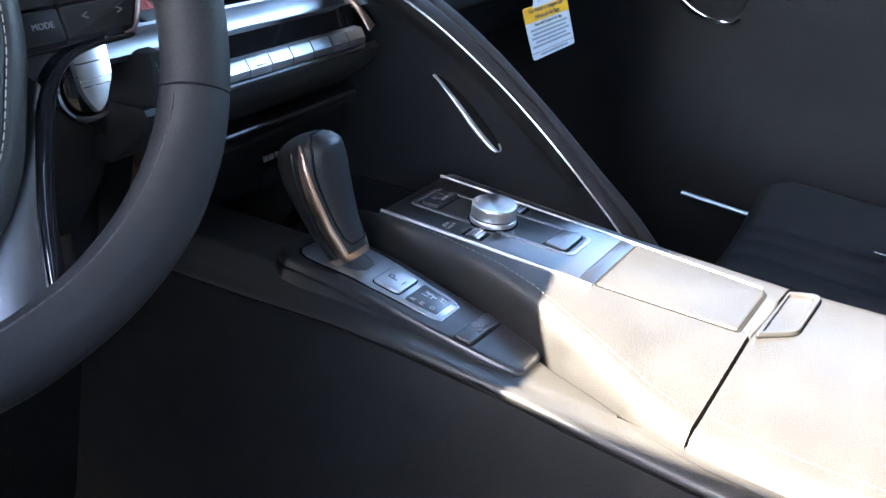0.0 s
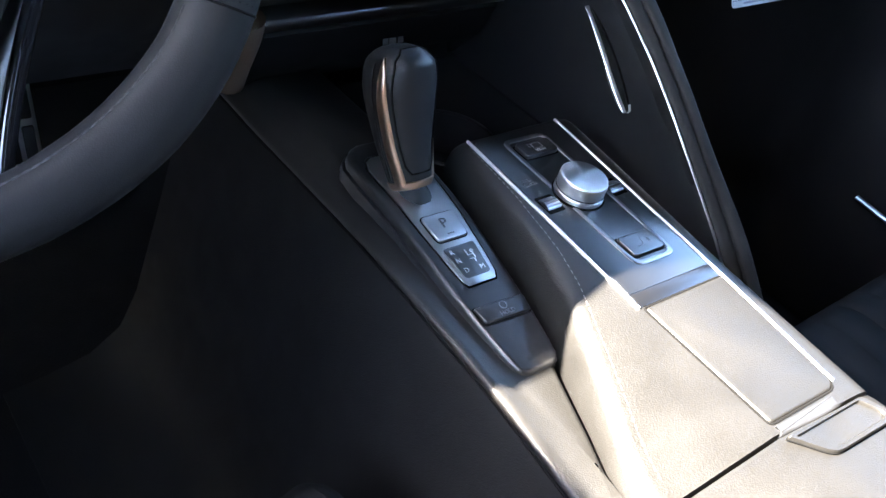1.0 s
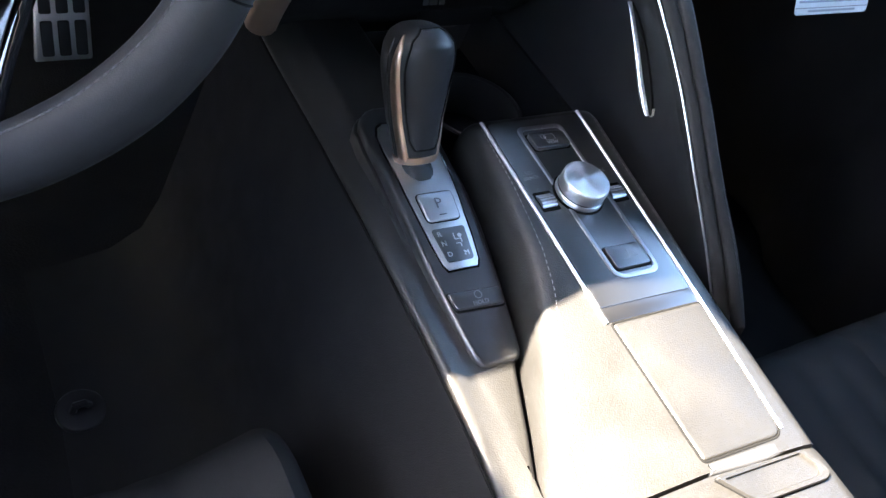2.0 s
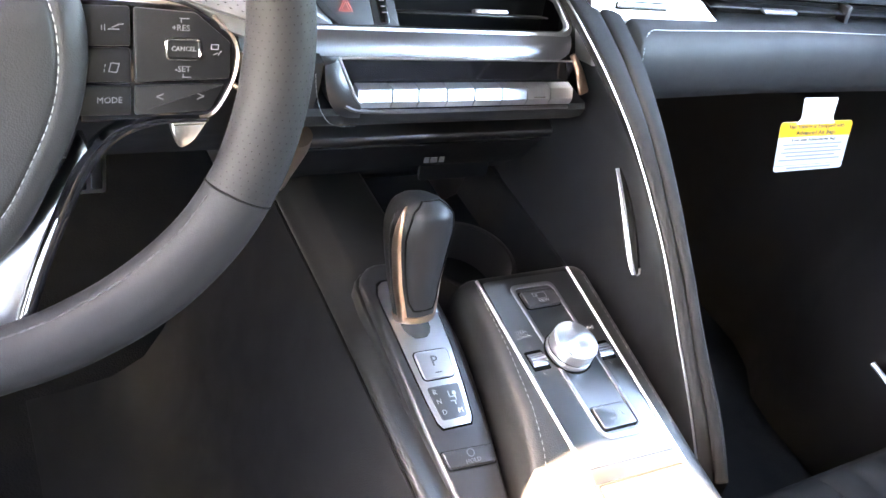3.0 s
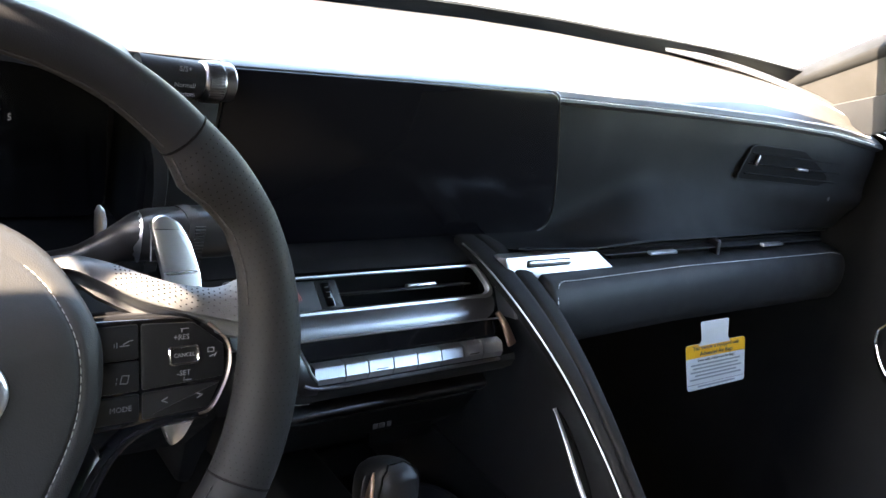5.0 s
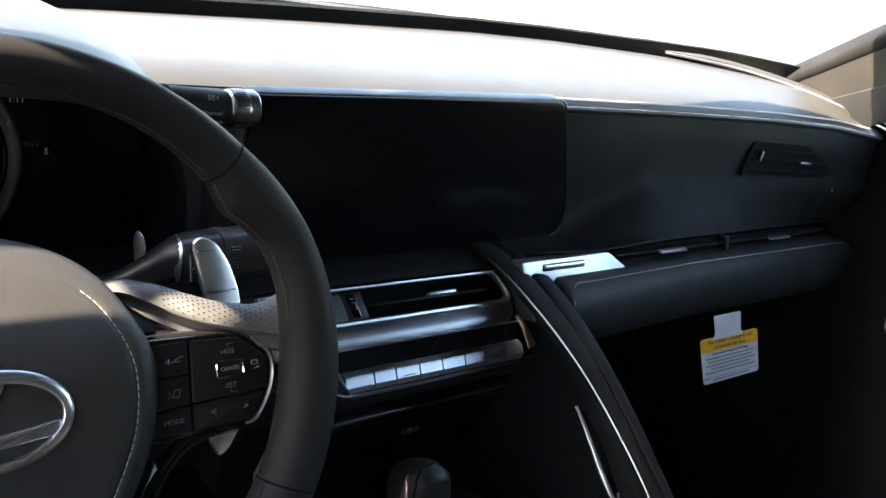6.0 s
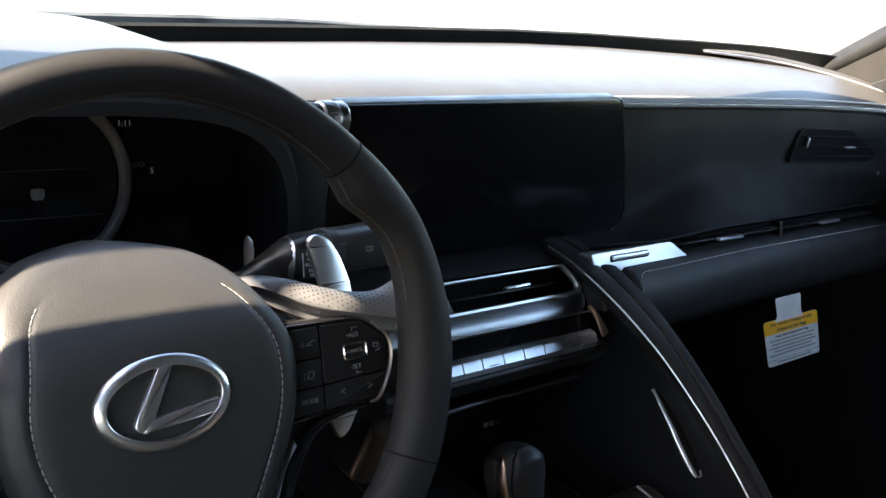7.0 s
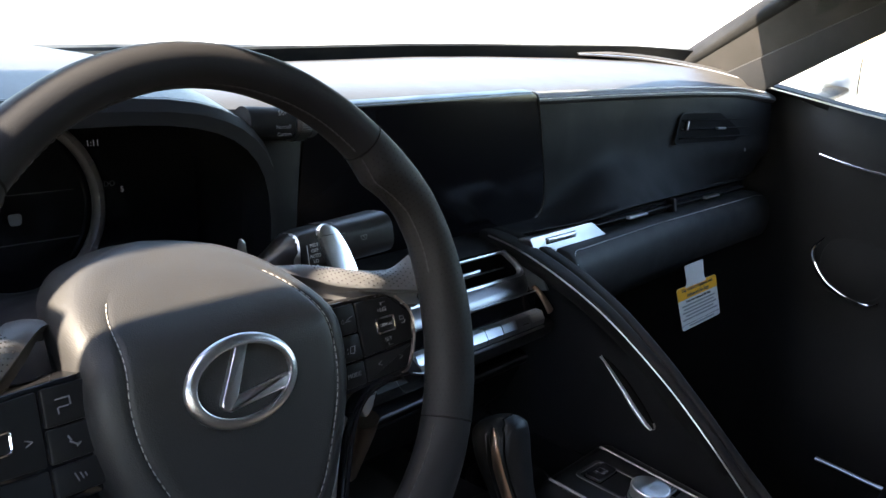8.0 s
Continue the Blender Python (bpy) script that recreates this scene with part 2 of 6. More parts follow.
def rounded(points, radius, seg=5):
    """A flat outline with its corners rounded; radius may be one number or one for each corner."""
    out = []
    n = len(points)
    for i in range(n):
        r = radius[i] if isinstance(radius, (list, tuple)) else radius
        p, a, b = (Vector(points[k]) for k in (i, (i - 1) % n, (i + 1) % n))
        da, db = a - p, b - p
        if r <= 0:
            out.append(tuple(p))
            continue
        ra, rb = min(r, da.length * 0.49), min(r, db.length * 0.49)
        s, e = p + da.normalized() * ra, p + db.normalized() * rb
        for k in range(seg + 1):
            t = k / seg
            out.append(tuple((1 - t) ** 2 * s + 2 * t * (1 - t) * p + t * t * e))
    return out


def plate(outline, depth, m=None, bevel=0.0, seg=2, bottom=0.0):
    """An outline in the local xy plane, raised from z = bottom to z = depth, its upper edge bevelled."""
    area = sum(a[0] * b[1] - b[0] * a[1] for a, b in zip(outline, outline[1:] + outline[:1]))
    if area < 0:
        outline = outline[::-1]
    bm = bmesh.new()
    low = [bm.verts.new((x, y, bottom)) for x, y in outline]
    steps = []
    if bevel > 0:
        n = len(outline)
        nor = []
        for i in range(n):
            a, b = Vector(outline[i - 1]), Vector(outline[(i + 1) % n])
            t = (b - a).normalized()
            nor.append(Vector((t.y, -t.x)))
        for k in range(seg + 1):
            ang = math.pi / 2 * k / seg
            off, z = bevel * (1 - math.cos(ang)), depth - bevel + bevel * math.sin(ang)
            steps.append([bm.verts.new((p[0] - q.x * off, p[1] - q.y * off, z)) for p, q in zip(outline, nor)])
    else:
        steps.append([bm.verts.new((x, y, depth)) for x, y in outline])
    rows = [low] + steps
    n = len(outline)
    for a, b in zip(rows, rows[1:]):
        for i in range(n):
            j = (i + 1) % n
            bm.faces.new((a[i], a[j], b[j], b[i]))
    bm.faces.new(rows[-1])
    bm.faces.new(low[::-1])
    if m:
        bmesh.ops.transform(bm, matrix=m, verts=bm.verts)
    bmesh.ops.recalc_face_normals(bm, faces=bm.faces)
    return bm


def ring_plate(outer, inner, depth, m=None):
    """A flat frame between two outlines with equal numbers of points."""
    rings = []
    for o, i in zip(outer, inner):
        rings.append([(o[0], o[1], 0), (o[0], o[1], depth * 0.8), (o[0] * 0.85 + i[0] * 0.15, o[1] * 0.85 + i[1] * 0.15, depth),
                      (i[0] * 0.85 + o[0] * 0.15, i[1] * 0.85 + o[1] * 0.15, depth), (i[0], i[1], depth * 0.8), (i[0], i[1], 0)])
    bm = loft(rings, True, False, True)
    if m:
        bmesh.ops.transform(bm, matrix=m, verts=bm.verts)
    return bm


def tube(path, width, height=None, up=(0, 0, 1), sides=8, closed=False, power=2.0):
    """A bar of oval section along a path: width across, height along up. Each may be a list."""
    p = [Vector(q) for q in path]
    n = len(p)
    height = height or width
    rings = []
    for i in range(n):
        if closed:
            t = (p[(i + 1) % n] - p[i - 1]).normalized()
        else:
            t = (p[min(i + 1, n - 1)] - p[max(i - 1, 0)]).normalized()
        side = t.cross(Vector(up)).normalized()
        top = side.cross(t)
        w = width[i] if isinstance(width, (list, np.ndarray)) else width
        h = height[i] if isinstance(height, (list, np.ndarray)) else height
        ring = []
        for k in range(sides):
            a = 2 * math.pi * (k + 0.5) / sides
            c, s = math.cos(a), math.sin(a)
            c, s = math.copysign(abs(c) ** (2 / power), c), math.copysign(abs(s) ** (2 / power), s)
            ring.append(p[i] + side * (c * w) + top * (s * h))
        rings.append(ring)
    return loft(rings, True, not closed, closed)


def disc(radius, depth, m=None, sides=40, bevel=0.0):
    return plate([(radius * math.cos(2 * math.pi * k / sides), radius * math.sin(2 * math.pi * k / sides)) for k in range(sides)], depth, m, bevel, 3)


def stitch_mesh(path, pitch=0.0045, length=0.003, radius=0.0005, lift=(0, 0, 0)):
    """Short threads laid along a path."""
    q = np.array(path, float) + np.array(lift)
    run = np.r_[0, np.cumsum(np.linalg.norm(np.diff(q, axis=0), axis=1))]
    verts, faces = [], []
    at = 0.0
    while at + length < run[-1]:
        a, b = (Vector([np.interp(s, run, q[:, k]) for k in range(3)]) for s in (at, at + length))
        t = (b - a).normalized()
        s = t.cross(Vector((0.3, 0.2, 1))).normalized() * radius
        u = t.cross(s).normalized() * radius
        base = len(verts)
        e = t * radius
        for c, k in ((a - e, 0.4), (a + e, 1), (b - e, 1), (b + e, 0.4)):
            verts += [c + s * k, c + u * k, c - s * k, c - u * k]
        for r in range(3):
            for k in range(4):
                o, l = base + 4 * r, (k + 1) % 4
                faces.append((o + k, o + l, o + 4 + l, o + 4 + k))
        faces += [(base, base + 3, base + 2, base + 1), (base + 12, base + 13, base + 14, base + 15)]
        at += pitch
    me = bpy.data.meshes.new("stitching")
    me.from_pydata([tuple(v) for v in verts], [], faces)
    bm = bmesh.new()
    bm.from_mesh(me)
    bpy.data.meshes.remove(me)
    return bm


def finish(name, bm, mat, smooth=True, angle=38):
    me = bpy.data.meshes.new(name)
    bm.to_mesh(me)
    bm.free()
    me.materials.append(mat)
    if smooth:
        for f in me.polygons:
            f.use_smooth = True
        me.set_sharp_from_angle(angle=radians(angle))
    return me


def part(name, bm, mat, parent, label="", smooth=True, angle=38):
    """One mesh under a thing or a part; its points are given in the world."""
    ob = new(name, finish(name, bm, mat, smooth, angle))
    ob.parent = parent
    if parent.type == "EMPTY":
        ob.matrix_parent_inverse = Matrix.Translation(-parent.location)
    if label:
        ob["label"] = label
    return ob


def thing(name, base, label, category, group="", kind=""):
    e = new(name)
    e.empty_display_size = 0.05
    e.location = base
    return tagged(e, label, category, group, kind)


def solo(name, bm, mat, label, category, kind="", smooth=True, angle=38):
    return tagged(new(name, finish(name, bm, mat, smooth, angle)), label, category, "", kind)


def words(name, text, size, m, mat, parent, label="", thick=0.0002, align="CENTER"):
    """Lettering in the built-in font as a mesh, in the local xy plane of m."""
    cu = bpy.data.curves.new(name, "FONT")
    cu.body, cu.size, cu.align_x, cu.align_y, cu.extrude, cu.resolution_u = text, size, align, "CENTER", thick, 2
    tmp = bpy.data.objects.new(name, cu)
    me = bpy.data.meshes.new_from_object(tmp)
    bpy.data.objects.remove(tmp)
    bpy.data.curves.remove(cu)
    me.name = name
    me.transform(m)
    me.materials.clear()
    me.materials.append(mat)
    ob = new(name, me)
    ob.parent = parent
    if parent.type == "EMPTY":
        ob.matrix_parent_inverse = Matrix.Translation(-parent.location)
    if label:
        ob["label"] = label
    return ob


def plane_at(o, right, up):
    """A pose whose x runs along right, y along up and z out of the face."""
    x = Vector(right).normalized()
    z = x.cross(Vector(up)).normalized()
    y = z.cross(x)
    return Matrix(((x.x, y.x, z.x, o[0]), (x.y, y.y, z.y, o[1]), (x.z, y.z, z.z, o[2]), (0, 0, 0, 1)))


# ---- structure ----
def dash_base_y(x):
    return lerp(x, [-0.72, -0.4, -0.14, 0.1, 0.36, 0.5, 0.65, 0.73, 0.815], [0.37, 0.49, 0.53, 0.545, 0.54, 0.52, 0.455, 0.395, 0.30])


def dash_base_z(x):
    return lerp(x, [-0.72, -0.14, 0.1, 0.36, 0.5, 0.65, 0.73, 0.815], [0.736, 0.749, 0.757, 0.767, 0.771, 0.777, 0.781, 0.786])


def stitch_y(x):
    return lerp(x, [-0.8, -0.2, 0.2, 0.35, 0.45, 0.55, 0.65, 0.73, 0.82], [0.25, 0.25, 0.246, 0.236, 0.222, 0.203, 0.184, 0.168, 0.150])


def stitch_z(x):
    return lerp(x, [-0.8, 0.2, 0.35, 0.6, 0.72, 0.82], [0.748, 0.748, 0.750, 0.757, 0.757, 0.748])


def sheet(rows, thick, name, mat, label, category, kind="structure"):
    """A panel of even thickness over rows of points."""
    bm = loft(rows, False, False)
    bmesh.ops.recalc_face_normals(bm, faces=bm.faces)
    bmesh.ops.solidify(bm, geom=bm.faces[:], thickness=thick)
    return solo(name, bm, mat, label, category, kind)


# pulls the unseen roof's front edge back to set where sun enters
def header_pull(s):
    return 0.022 * min(1.0, max(0.0, (s + 0.2) / 0.5)) + 0.036 * min(1.0, max(0.0, (-s - 0.15) / 0.3))


def build_shell():
    solo("floor", box((1.7, 2.6, 0.03), pose(0.06, -0.3, -0.015), 0.004), CARPET, "black carpeted cabin floor under the pedals and seats", "floor", "structure")
    solo("wall_front", box((1.6, 0.03, 0.75), pose(0.06, 0.80, 0.36, 12, 0, 0), 0.004), CARPET, "black carpeted bulkhead ahead of the footwells", "wall", "structure")
    rows = [[(x, dash_base_y(x) + d, dash_base_z(x) - 0.012 - 0.04 * d) for x in np.linspace(-0.74, 0.82, 31)] for d in (0.0, 0.15, 0.30)] + [[(x, 0.86, 0.70) for x in np.linspace(-0.74, 0.82, 31)]]
    sheet(rows, 0.01, "wall_cowl", FRIT, "black cowl panel under the windshield", "cowl panel")
    solo("wall_rear", box((1.5, 0.05, 1.05), pose(0.06, -1.6, 0.52), 0.01), LEATHER, "dark trimmed wall behind the seats", "wall", "structure")
    # unseen roof from the windshield header back, its edges stepped to place shadow lines
    roof = [(0.345, 0.960, -0.58, 0.68), (0.30, 0.985, -0.565, 0.67), (0.25, 1.02, -0.525, 0.66), (0.172, 1.05, -0.525, 0.652), (0.156, 1.055, -0.445, 0.65), (0.08, 1.06, -0.445, 0.64), (0.0, 1.088, -0.44, 0.62), (-0.10, 1.11, -0.44, 0.59), (-0.17, 1.113, -0.44, 0.585), (-0.22, 1.115, -0.70, 0.58), (-0.9, 1.12, -0.72, 0.58), (-1.6, 1.07, -0.72, 0.57)]
    rows = []
    for y, z, l, r in roof:
        rows.append([((l + r) / 2 + (r - l) / 2 * s, y - (0.03 * s * s + header_pull(s) + 0.48 * max(0.0, s - 0.5) ** 2) * (1 if y > 0.3 else 0.5 if y > 0.1 else 0.0), z - 0.02 * abs(s) ** 3) for s in np.linspace(-1, 1, 21)])
    sheet(rows, 0.03, "ceiling", HEADLINER, "unseen black roof lining, its outline cut to shape the cabin shade", "ceiling")
    # windshield, from the cowl up to the header
    rows = []
    for k in np.linspace(0, 1, 9):
        row = []
        for s in np.linspace(-1, 1, 25):
            x = 0.045 + 0.76 * s
            row.append((x * (1 - k) + (0.055 + 0.64 * s) * k, (dash_base_y(x) + 0.02) * (1 - k) + (0.345 - 0.03 * s * s - header_pull(s) - 0.48 * max(0.0, s - 0.5) ** 2) * k, (dash_base_z(x) - 0.005) * (1 - k) + (0.960 - 0.02 * abs(s) ** 3) * k))
        rows.append(row)
    pane = sheet(rows, 0.004, "window_windshield", WINDSHIELD_GLASS, "clear laminated windshield glass above the dashboard", "windshield")
    pane.visible_shadow = False
    low = [[(x, dash_base_y(x) + 0.012 - d, dash_base_z(x) + z * lerp(x, [0.4, 0.62, 0.75, 0.82], [1.0, 1.1, 1.3, 1.2])) for x in np.linspace(-0.71, 0.825, 61)] for d, z in ((0.0, -0.012), (0.004, 0.006), (0.010, 0.019))]
    sheet(low, 0.006, "trim", FRIT, "black band along the bottom edge of the windshield", "windshield band")
    cowl = [[(x, dash_base_y(x) + 0.045 + d, dash_base_z(x) + 0.013 * lerp(x, [-0.7, 0.0, 0.34], [1.25, 0.85, 0.0]) + z) for x in np.linspace(-0.71, 0.34, 40)] for d, z in ((0.0, -0.030), (0.001, 0.006), (0.006, 0.009), (0.06, 0.0))]
    sheet(cowl, 0.006, "trim_cowl", COWL_GRAIN, "speckled grey cowl cover ahead of the windshield", "cowl cover")
    # pillars
    def pillar(name, base, top, w0, w1, d, label):
        path = spline([base, tuple(Vector(base).lerp(Vector(top), 0.5) + Vector((0, 0, 0.012))), top], 14)
        ws = np.linspace(w0, w1, 14)
        solo(name, tube(path, list(ws), list(ws * d), up=(0.4 if base[0] < 0 else -0.4, -0.3, 1), sides=20, power=2.6), PILLAR_TRIM, label, "pillar", "structure")
    rings = []
    for k in np.linspace(-0.25, 2.75, 16):
        a, b, c = (Vector(p) + Vector(q) * k for p, q in (((0.791, 0.287, 0.799), (-0.065, -0.151, 0.098)), ((0.779, 0.200, 0.796), (-0.074, -0.205, 0.103)), ((0.784, 0.142, 0.771), (-0.063, -0.157, 0.093))))
        d = c + Vector((0.045, 0.03, 0.012))
        e = a + Vector((0.05, 0.03, 0.015))
        ring = []
        for p, o, n in ((e, d, a), (a, e, b), (b, a, c), (c, b, d), (d, c, e)):
            r = 0.3 if p is b else 0.12
            for t in np.linspace(0, 1, 5):
                s0, s1 = p.lerp(o, r), p.lerp(n, r)
                ring.append(s0 * (1 - t) ** 2 + p * 2 * t * (1 - t) + s1 * t * t)
        rings.append(ring)
    solo("pillar_right", loft(rings), PILLAR_TRIM, "grey cloth windshield pillar beside the passenger window", "pillar", "structure")
    seal = [[p + Vector((-0.004, -0.002, -0.001)) for p in ring[12:18]] + [p + Vector((0.004, 0.002, 0.001)) for p in ring[12:18][::-1]] for ring in rings]
    solo("trim_pillar", loft(seal), SOFT_PLASTIC, "black lower trim along the windshield pillar", "pillar trim", "structure")
    band = []
    for ring in rings:
        mid = sum((Vector(p) for p in ring), Vector()) / len(ring)
        pts = [Vector(p) for p in ring[3:10]] + [Vector(ring[9]).lerp(Vector(ring[10]), 0.10)]
        band.append([p + (p - mid).normalized() * 0.004 for p in pts] + [p - (p - mid).normalized() * 0.004 for p in pts[::-1]])
    solo("trim_glass_edge", loft(band), FRIT, "black glass edge along the windshield pillar", "windshield band", "structure")
    pillar("pillar_left", (-0.73, 0.43, 0.765), (-0.545, 0.310, 0.955), 0.032, 0.026, 0.6, "grey trimmed windshield pillar by the open driver door")
    # passenger door wall with its window opening
    rows = []
    for y in np.linspace(0.82, -1.0, 37):
        belt = lerp(y, [-1.0, -0.02, 0.15, 0.22, 0.32, 0.4], [0.715, 0.742, 0.765, 0.772, 0.72, 0.66])
        prof = [(0.815, belt + 0.004), (0.795, belt), (0.785, belt - 0.012), (0.775, belt - 0.05), (0.772, belt - 0.10), (0.770, 0.58), (0.768, 0.52), (0.765, 0.45), (0.76, 0.38), (0.745, 0.33), (0.735, 0.26), (0.735, 0.05), (0.75, -0.02)]
        out = lerp(y, [0.045, 0.075, 0.11, 0.16], [0.0, 0.014, 0.045, 0.062])
        rows.append([(px + out * (0.35 if k < 2 else 1.0), y, pz) for k, (px, pz) in enumerate(prof)])
    sheet(rows, 0.02, "door_1", DOOR_SKIN, "closed passenger door with dark leather trim panel", "car door")
    rows = [[(0.815, y, lerp(y, [-1.0, -0.02, 0.15], [0.715, 0.742, 0.765])), (0.60, y - 0.13, 1.06)] for y in np.linspace(0.14, -0.9, 8)]
    pane = sheet(rows, 0.004, "window_1", WINDSHIELD_GLASS, "clear passenger side window glass, closed", "side window")
    pane.visible_shadow = False
    # unseen panel added to hold back skylight from the right rear
    rows = [[(0.815, y, 0.70), (0.70, y, 0.90), (0.585, y, 1.10)] for y in (-0.52, -0.55, -1.1, -1.6)]
    sheet(rows, 0.03, "wall_quarter_blocker", SOFT_PLASTIC, "unseen panel behind the passenger window, added to cut fill light", "cabin side")
    rows = [[(0.795, y, 0.72), (0.74, y, 0.38), (0.74, y, -0.02)] for y in (-1.0, -1.3, -1.6)]
    sheet(rows, 0.03, "wall_right", SOFT_PLASTIC, "dark trimmed lower rear side of the cabin", "cabin side")
    # unseen blocker on the driver side; sun-slanted notches place the sun patches
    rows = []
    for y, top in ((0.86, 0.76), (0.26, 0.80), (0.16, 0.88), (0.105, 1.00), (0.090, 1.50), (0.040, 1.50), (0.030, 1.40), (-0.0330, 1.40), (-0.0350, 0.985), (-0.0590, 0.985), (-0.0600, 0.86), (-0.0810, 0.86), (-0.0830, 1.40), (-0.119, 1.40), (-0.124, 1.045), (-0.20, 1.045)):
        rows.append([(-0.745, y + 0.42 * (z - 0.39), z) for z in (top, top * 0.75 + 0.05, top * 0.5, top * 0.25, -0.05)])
    sheet(rows, 0.03, "wall_left_blocker", SOFT_PLASTIC, "unseen sun blocker on the driver side, notched to place sun patches", "cabin side")
    # added unseen panel: caps the slot so sun reaches only hub and spoke
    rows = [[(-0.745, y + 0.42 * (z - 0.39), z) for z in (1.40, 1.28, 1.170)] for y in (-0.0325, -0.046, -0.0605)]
    sheet(rows, 0.03, "wall_upper_blocker", SOFT_PLASTIC, "unseen sun blocker capping the slot on the driver side", "cabin side")
    # open driver doorway: unseen sill limits fill light, added band above blocks sun
    rows = [[(-0.745, y + 0.084 * k, z) for z in (top, 0.2, -0.05)] for y, k, top in ((-0.30, 1, 0.66), (-0.6, 0, 0.66), (-1.6, 0, 0.66))]
    sheet(rows, 0.03, "wall_sill", SOFT_PLASTIC, "unseen lower side of the driver doorway, height set to limit fill light", "door sill")
    rows = [[(-0.745, y + s * 0.42 * (z - 0.39), z) for z in (1.045, 0.92, 0.78)] for y, s in ((-0.20, 1), (-0.6, 0.5), (-1.0, 0), (-1.6, 0))]
    sheet(rows, 0.03, "wall_band_blocker", SOFT_PLASTIC, "unseen band added to keep sun off the console flank", "door rail")
    g = 6000
    solo("ground", box((2 * g, 2 * g, 0.1), pose(0, 0, -0.45)), CONCRETE, "sunlit weathered asphalt lot around the car", "ground", "structure", False)


build_shell()


# ---- dashboard ----
def build_dashboard():
    d = thing("dashboard", (0.1, 0.3, 0.4), "black leather dashboard with grey stitched seam", "dashboard")
    xs = np.linspace(-0.72, 0.815, 64)
    rings = []
    for x in xs:
        ys, zs, yb = stitch_y(x), stitch_z(x), dash_base_y(x)
        zb = dash_base_z(x)
        rings.append([(x, yb, zb - 0.02), (x, yb, zb), (x, yb * 0.75 + ys * 0.25, zb * 0.75 + zs * 0.25 + 0.008), (x, yb * 0.5 + ys * 0.5, zb * 0.5 + zs * 0.5 + 0.013), (x, yb * 0.25 + ys * 0.75, zb * 0.25 + zs * 0.75 + 0.013), (x, ys + 0.035, zs + 0.012), (x, ys + 0.012, zs + 0.006),
                      (x, ys + 0.001, zs + 0.001), (x, ys - 0.001, zs - 0.004), (x, ys + 0.004, zs - 0.009), (x, ys + 0.03, zs - 0.012)])
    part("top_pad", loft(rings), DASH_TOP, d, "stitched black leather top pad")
    path = spline([(x, stitch_y(x) + 0.007, stitch_z(x) + 0.0056) for x in np.linspace(0.2, 0.80, 20)], 200)
    st = part("stitching", stitch_mesh(path, 0.0050, 0.0036, 0.0012), THREAD, d, "light grey double stitching")
    tagged(st, kind="stuff")
    path2 = [(p[0], p[1] - 0.0078, p[2] - 0.0066) for p in path]
    tagged(part("stitching", stitch_mesh(path2, 0.0050, 0.0034, 0.0008), THREAD, d), kind="stuff")
    rings = []
    for x in np.linspace(0.198, 0.815, 70):
        ys, zs = stitch_y(x), stitch_z(x)
        yl = lerp(x, [0.16, 0.3, 0.5, 0.65, 0.82], [0.186, 0.172, 0.172, 0.174, 0.174])
        k = min(1.0, max(0.0, (x - 0.275) / 0.16))
        k = k * k * (3 - 2 * k)
        top = 0.248 + (ys - 0.248) * min(1.0, max(0.0, (x - 0.22) / 0.12))
        face = spline([(top + 0.003, zs - 0.03), (top + 0.002, 0.690), (top - 0.003 * k, 0.612 + 0.054 * k), (top * 0.6 + yl * 0.4, 0.598 + 0.046 * k), (top * 0.2 + yl * 0.8, 0.599 + 0.022 * k), (yl + 0.002, 0.6080 + 0.0075 * k)], 16)
        rings.append([(x, ys + 0.035, zs - 0.010), (x, ys + 0.006, zs - 0.009)] + [(x, p[0], p[1]) for p in face] + [(x, yl, 0.6070 + 0.0060 * k), (x, yl + 0.004, 0.605 + 0.005 * k), (x, yl + 0.03, 0.594 + 0.008 * k), (x, 0.30, 0.590)])
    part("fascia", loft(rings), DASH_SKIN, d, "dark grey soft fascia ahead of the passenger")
    # ledge under the screen, running behind the wheel
    rings = []
    for x in np.linspace(-0.70, 0.20, 20):
        rings.append([(x, 0.30, 0.598), (x, 0.235, 0.5960), (x, 0.214, 0.5950), (x, 0.202, 0.5925), (x, 0.197, 0.589), (x, 0.200, 0.585), (x, 0.30, 0.582)])
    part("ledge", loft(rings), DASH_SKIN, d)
    # dark inner body behind the fascias
    part("carrier", box((0.92, 0.25, 0.155), pose(0.315, 0.395, 0.665), 0.01), HARD_PLASTIC, d)
    part("centre_duct", box((0.285, 0.30, 0.36), pose(0.073, 0.44, 0.48), 0.01), HARD_PLASTIC, d)
    rings = []
    for x in np.linspace(-0.72, -0.085, 16):
        rings.append([(x, 0.32, 0.60), (x, 0.20, 0.588), (x, 0.188, 0.57), (x, 0.19, 0.50), (x, 0.215, 0.44), (x, 0.26, 0.38), (x, 0.34, 0.37)])
    part("knee_panel", loft(rings), SOFT_PLASTIC, d)
    rings = []
    for x in np.linspace(0.20, 0.78, 12):
        rings.append([(x, 0.32, 0.58), (x, 0.20, 0.565), (x, 0.19, 0.53), (x, 0.20, 0.50), (x, 0.25, 0.44), (x, 0.36, 0.36), (x, 0.42, 0.40)])
    part("under_panel", loft(rings), SOFT_PLASTIC, d)
    # side trim at the passenger end: bright line and tweeter cover
    a = spline([(0.655, 0.43, 0.786), (0.725, 0.345, 0.788), (0.772, 0.25, 0.780), (0.800, 0.165, 0.765)], 24)
    part("end_trim", tube(a, 0.0014, 0.0018, sides=8), INLAY_METAL, d, "satin metal trim line")
    b = [(p[0] + 0.012, p[1] + 0.012, p[2] + 0.001) for p in a]
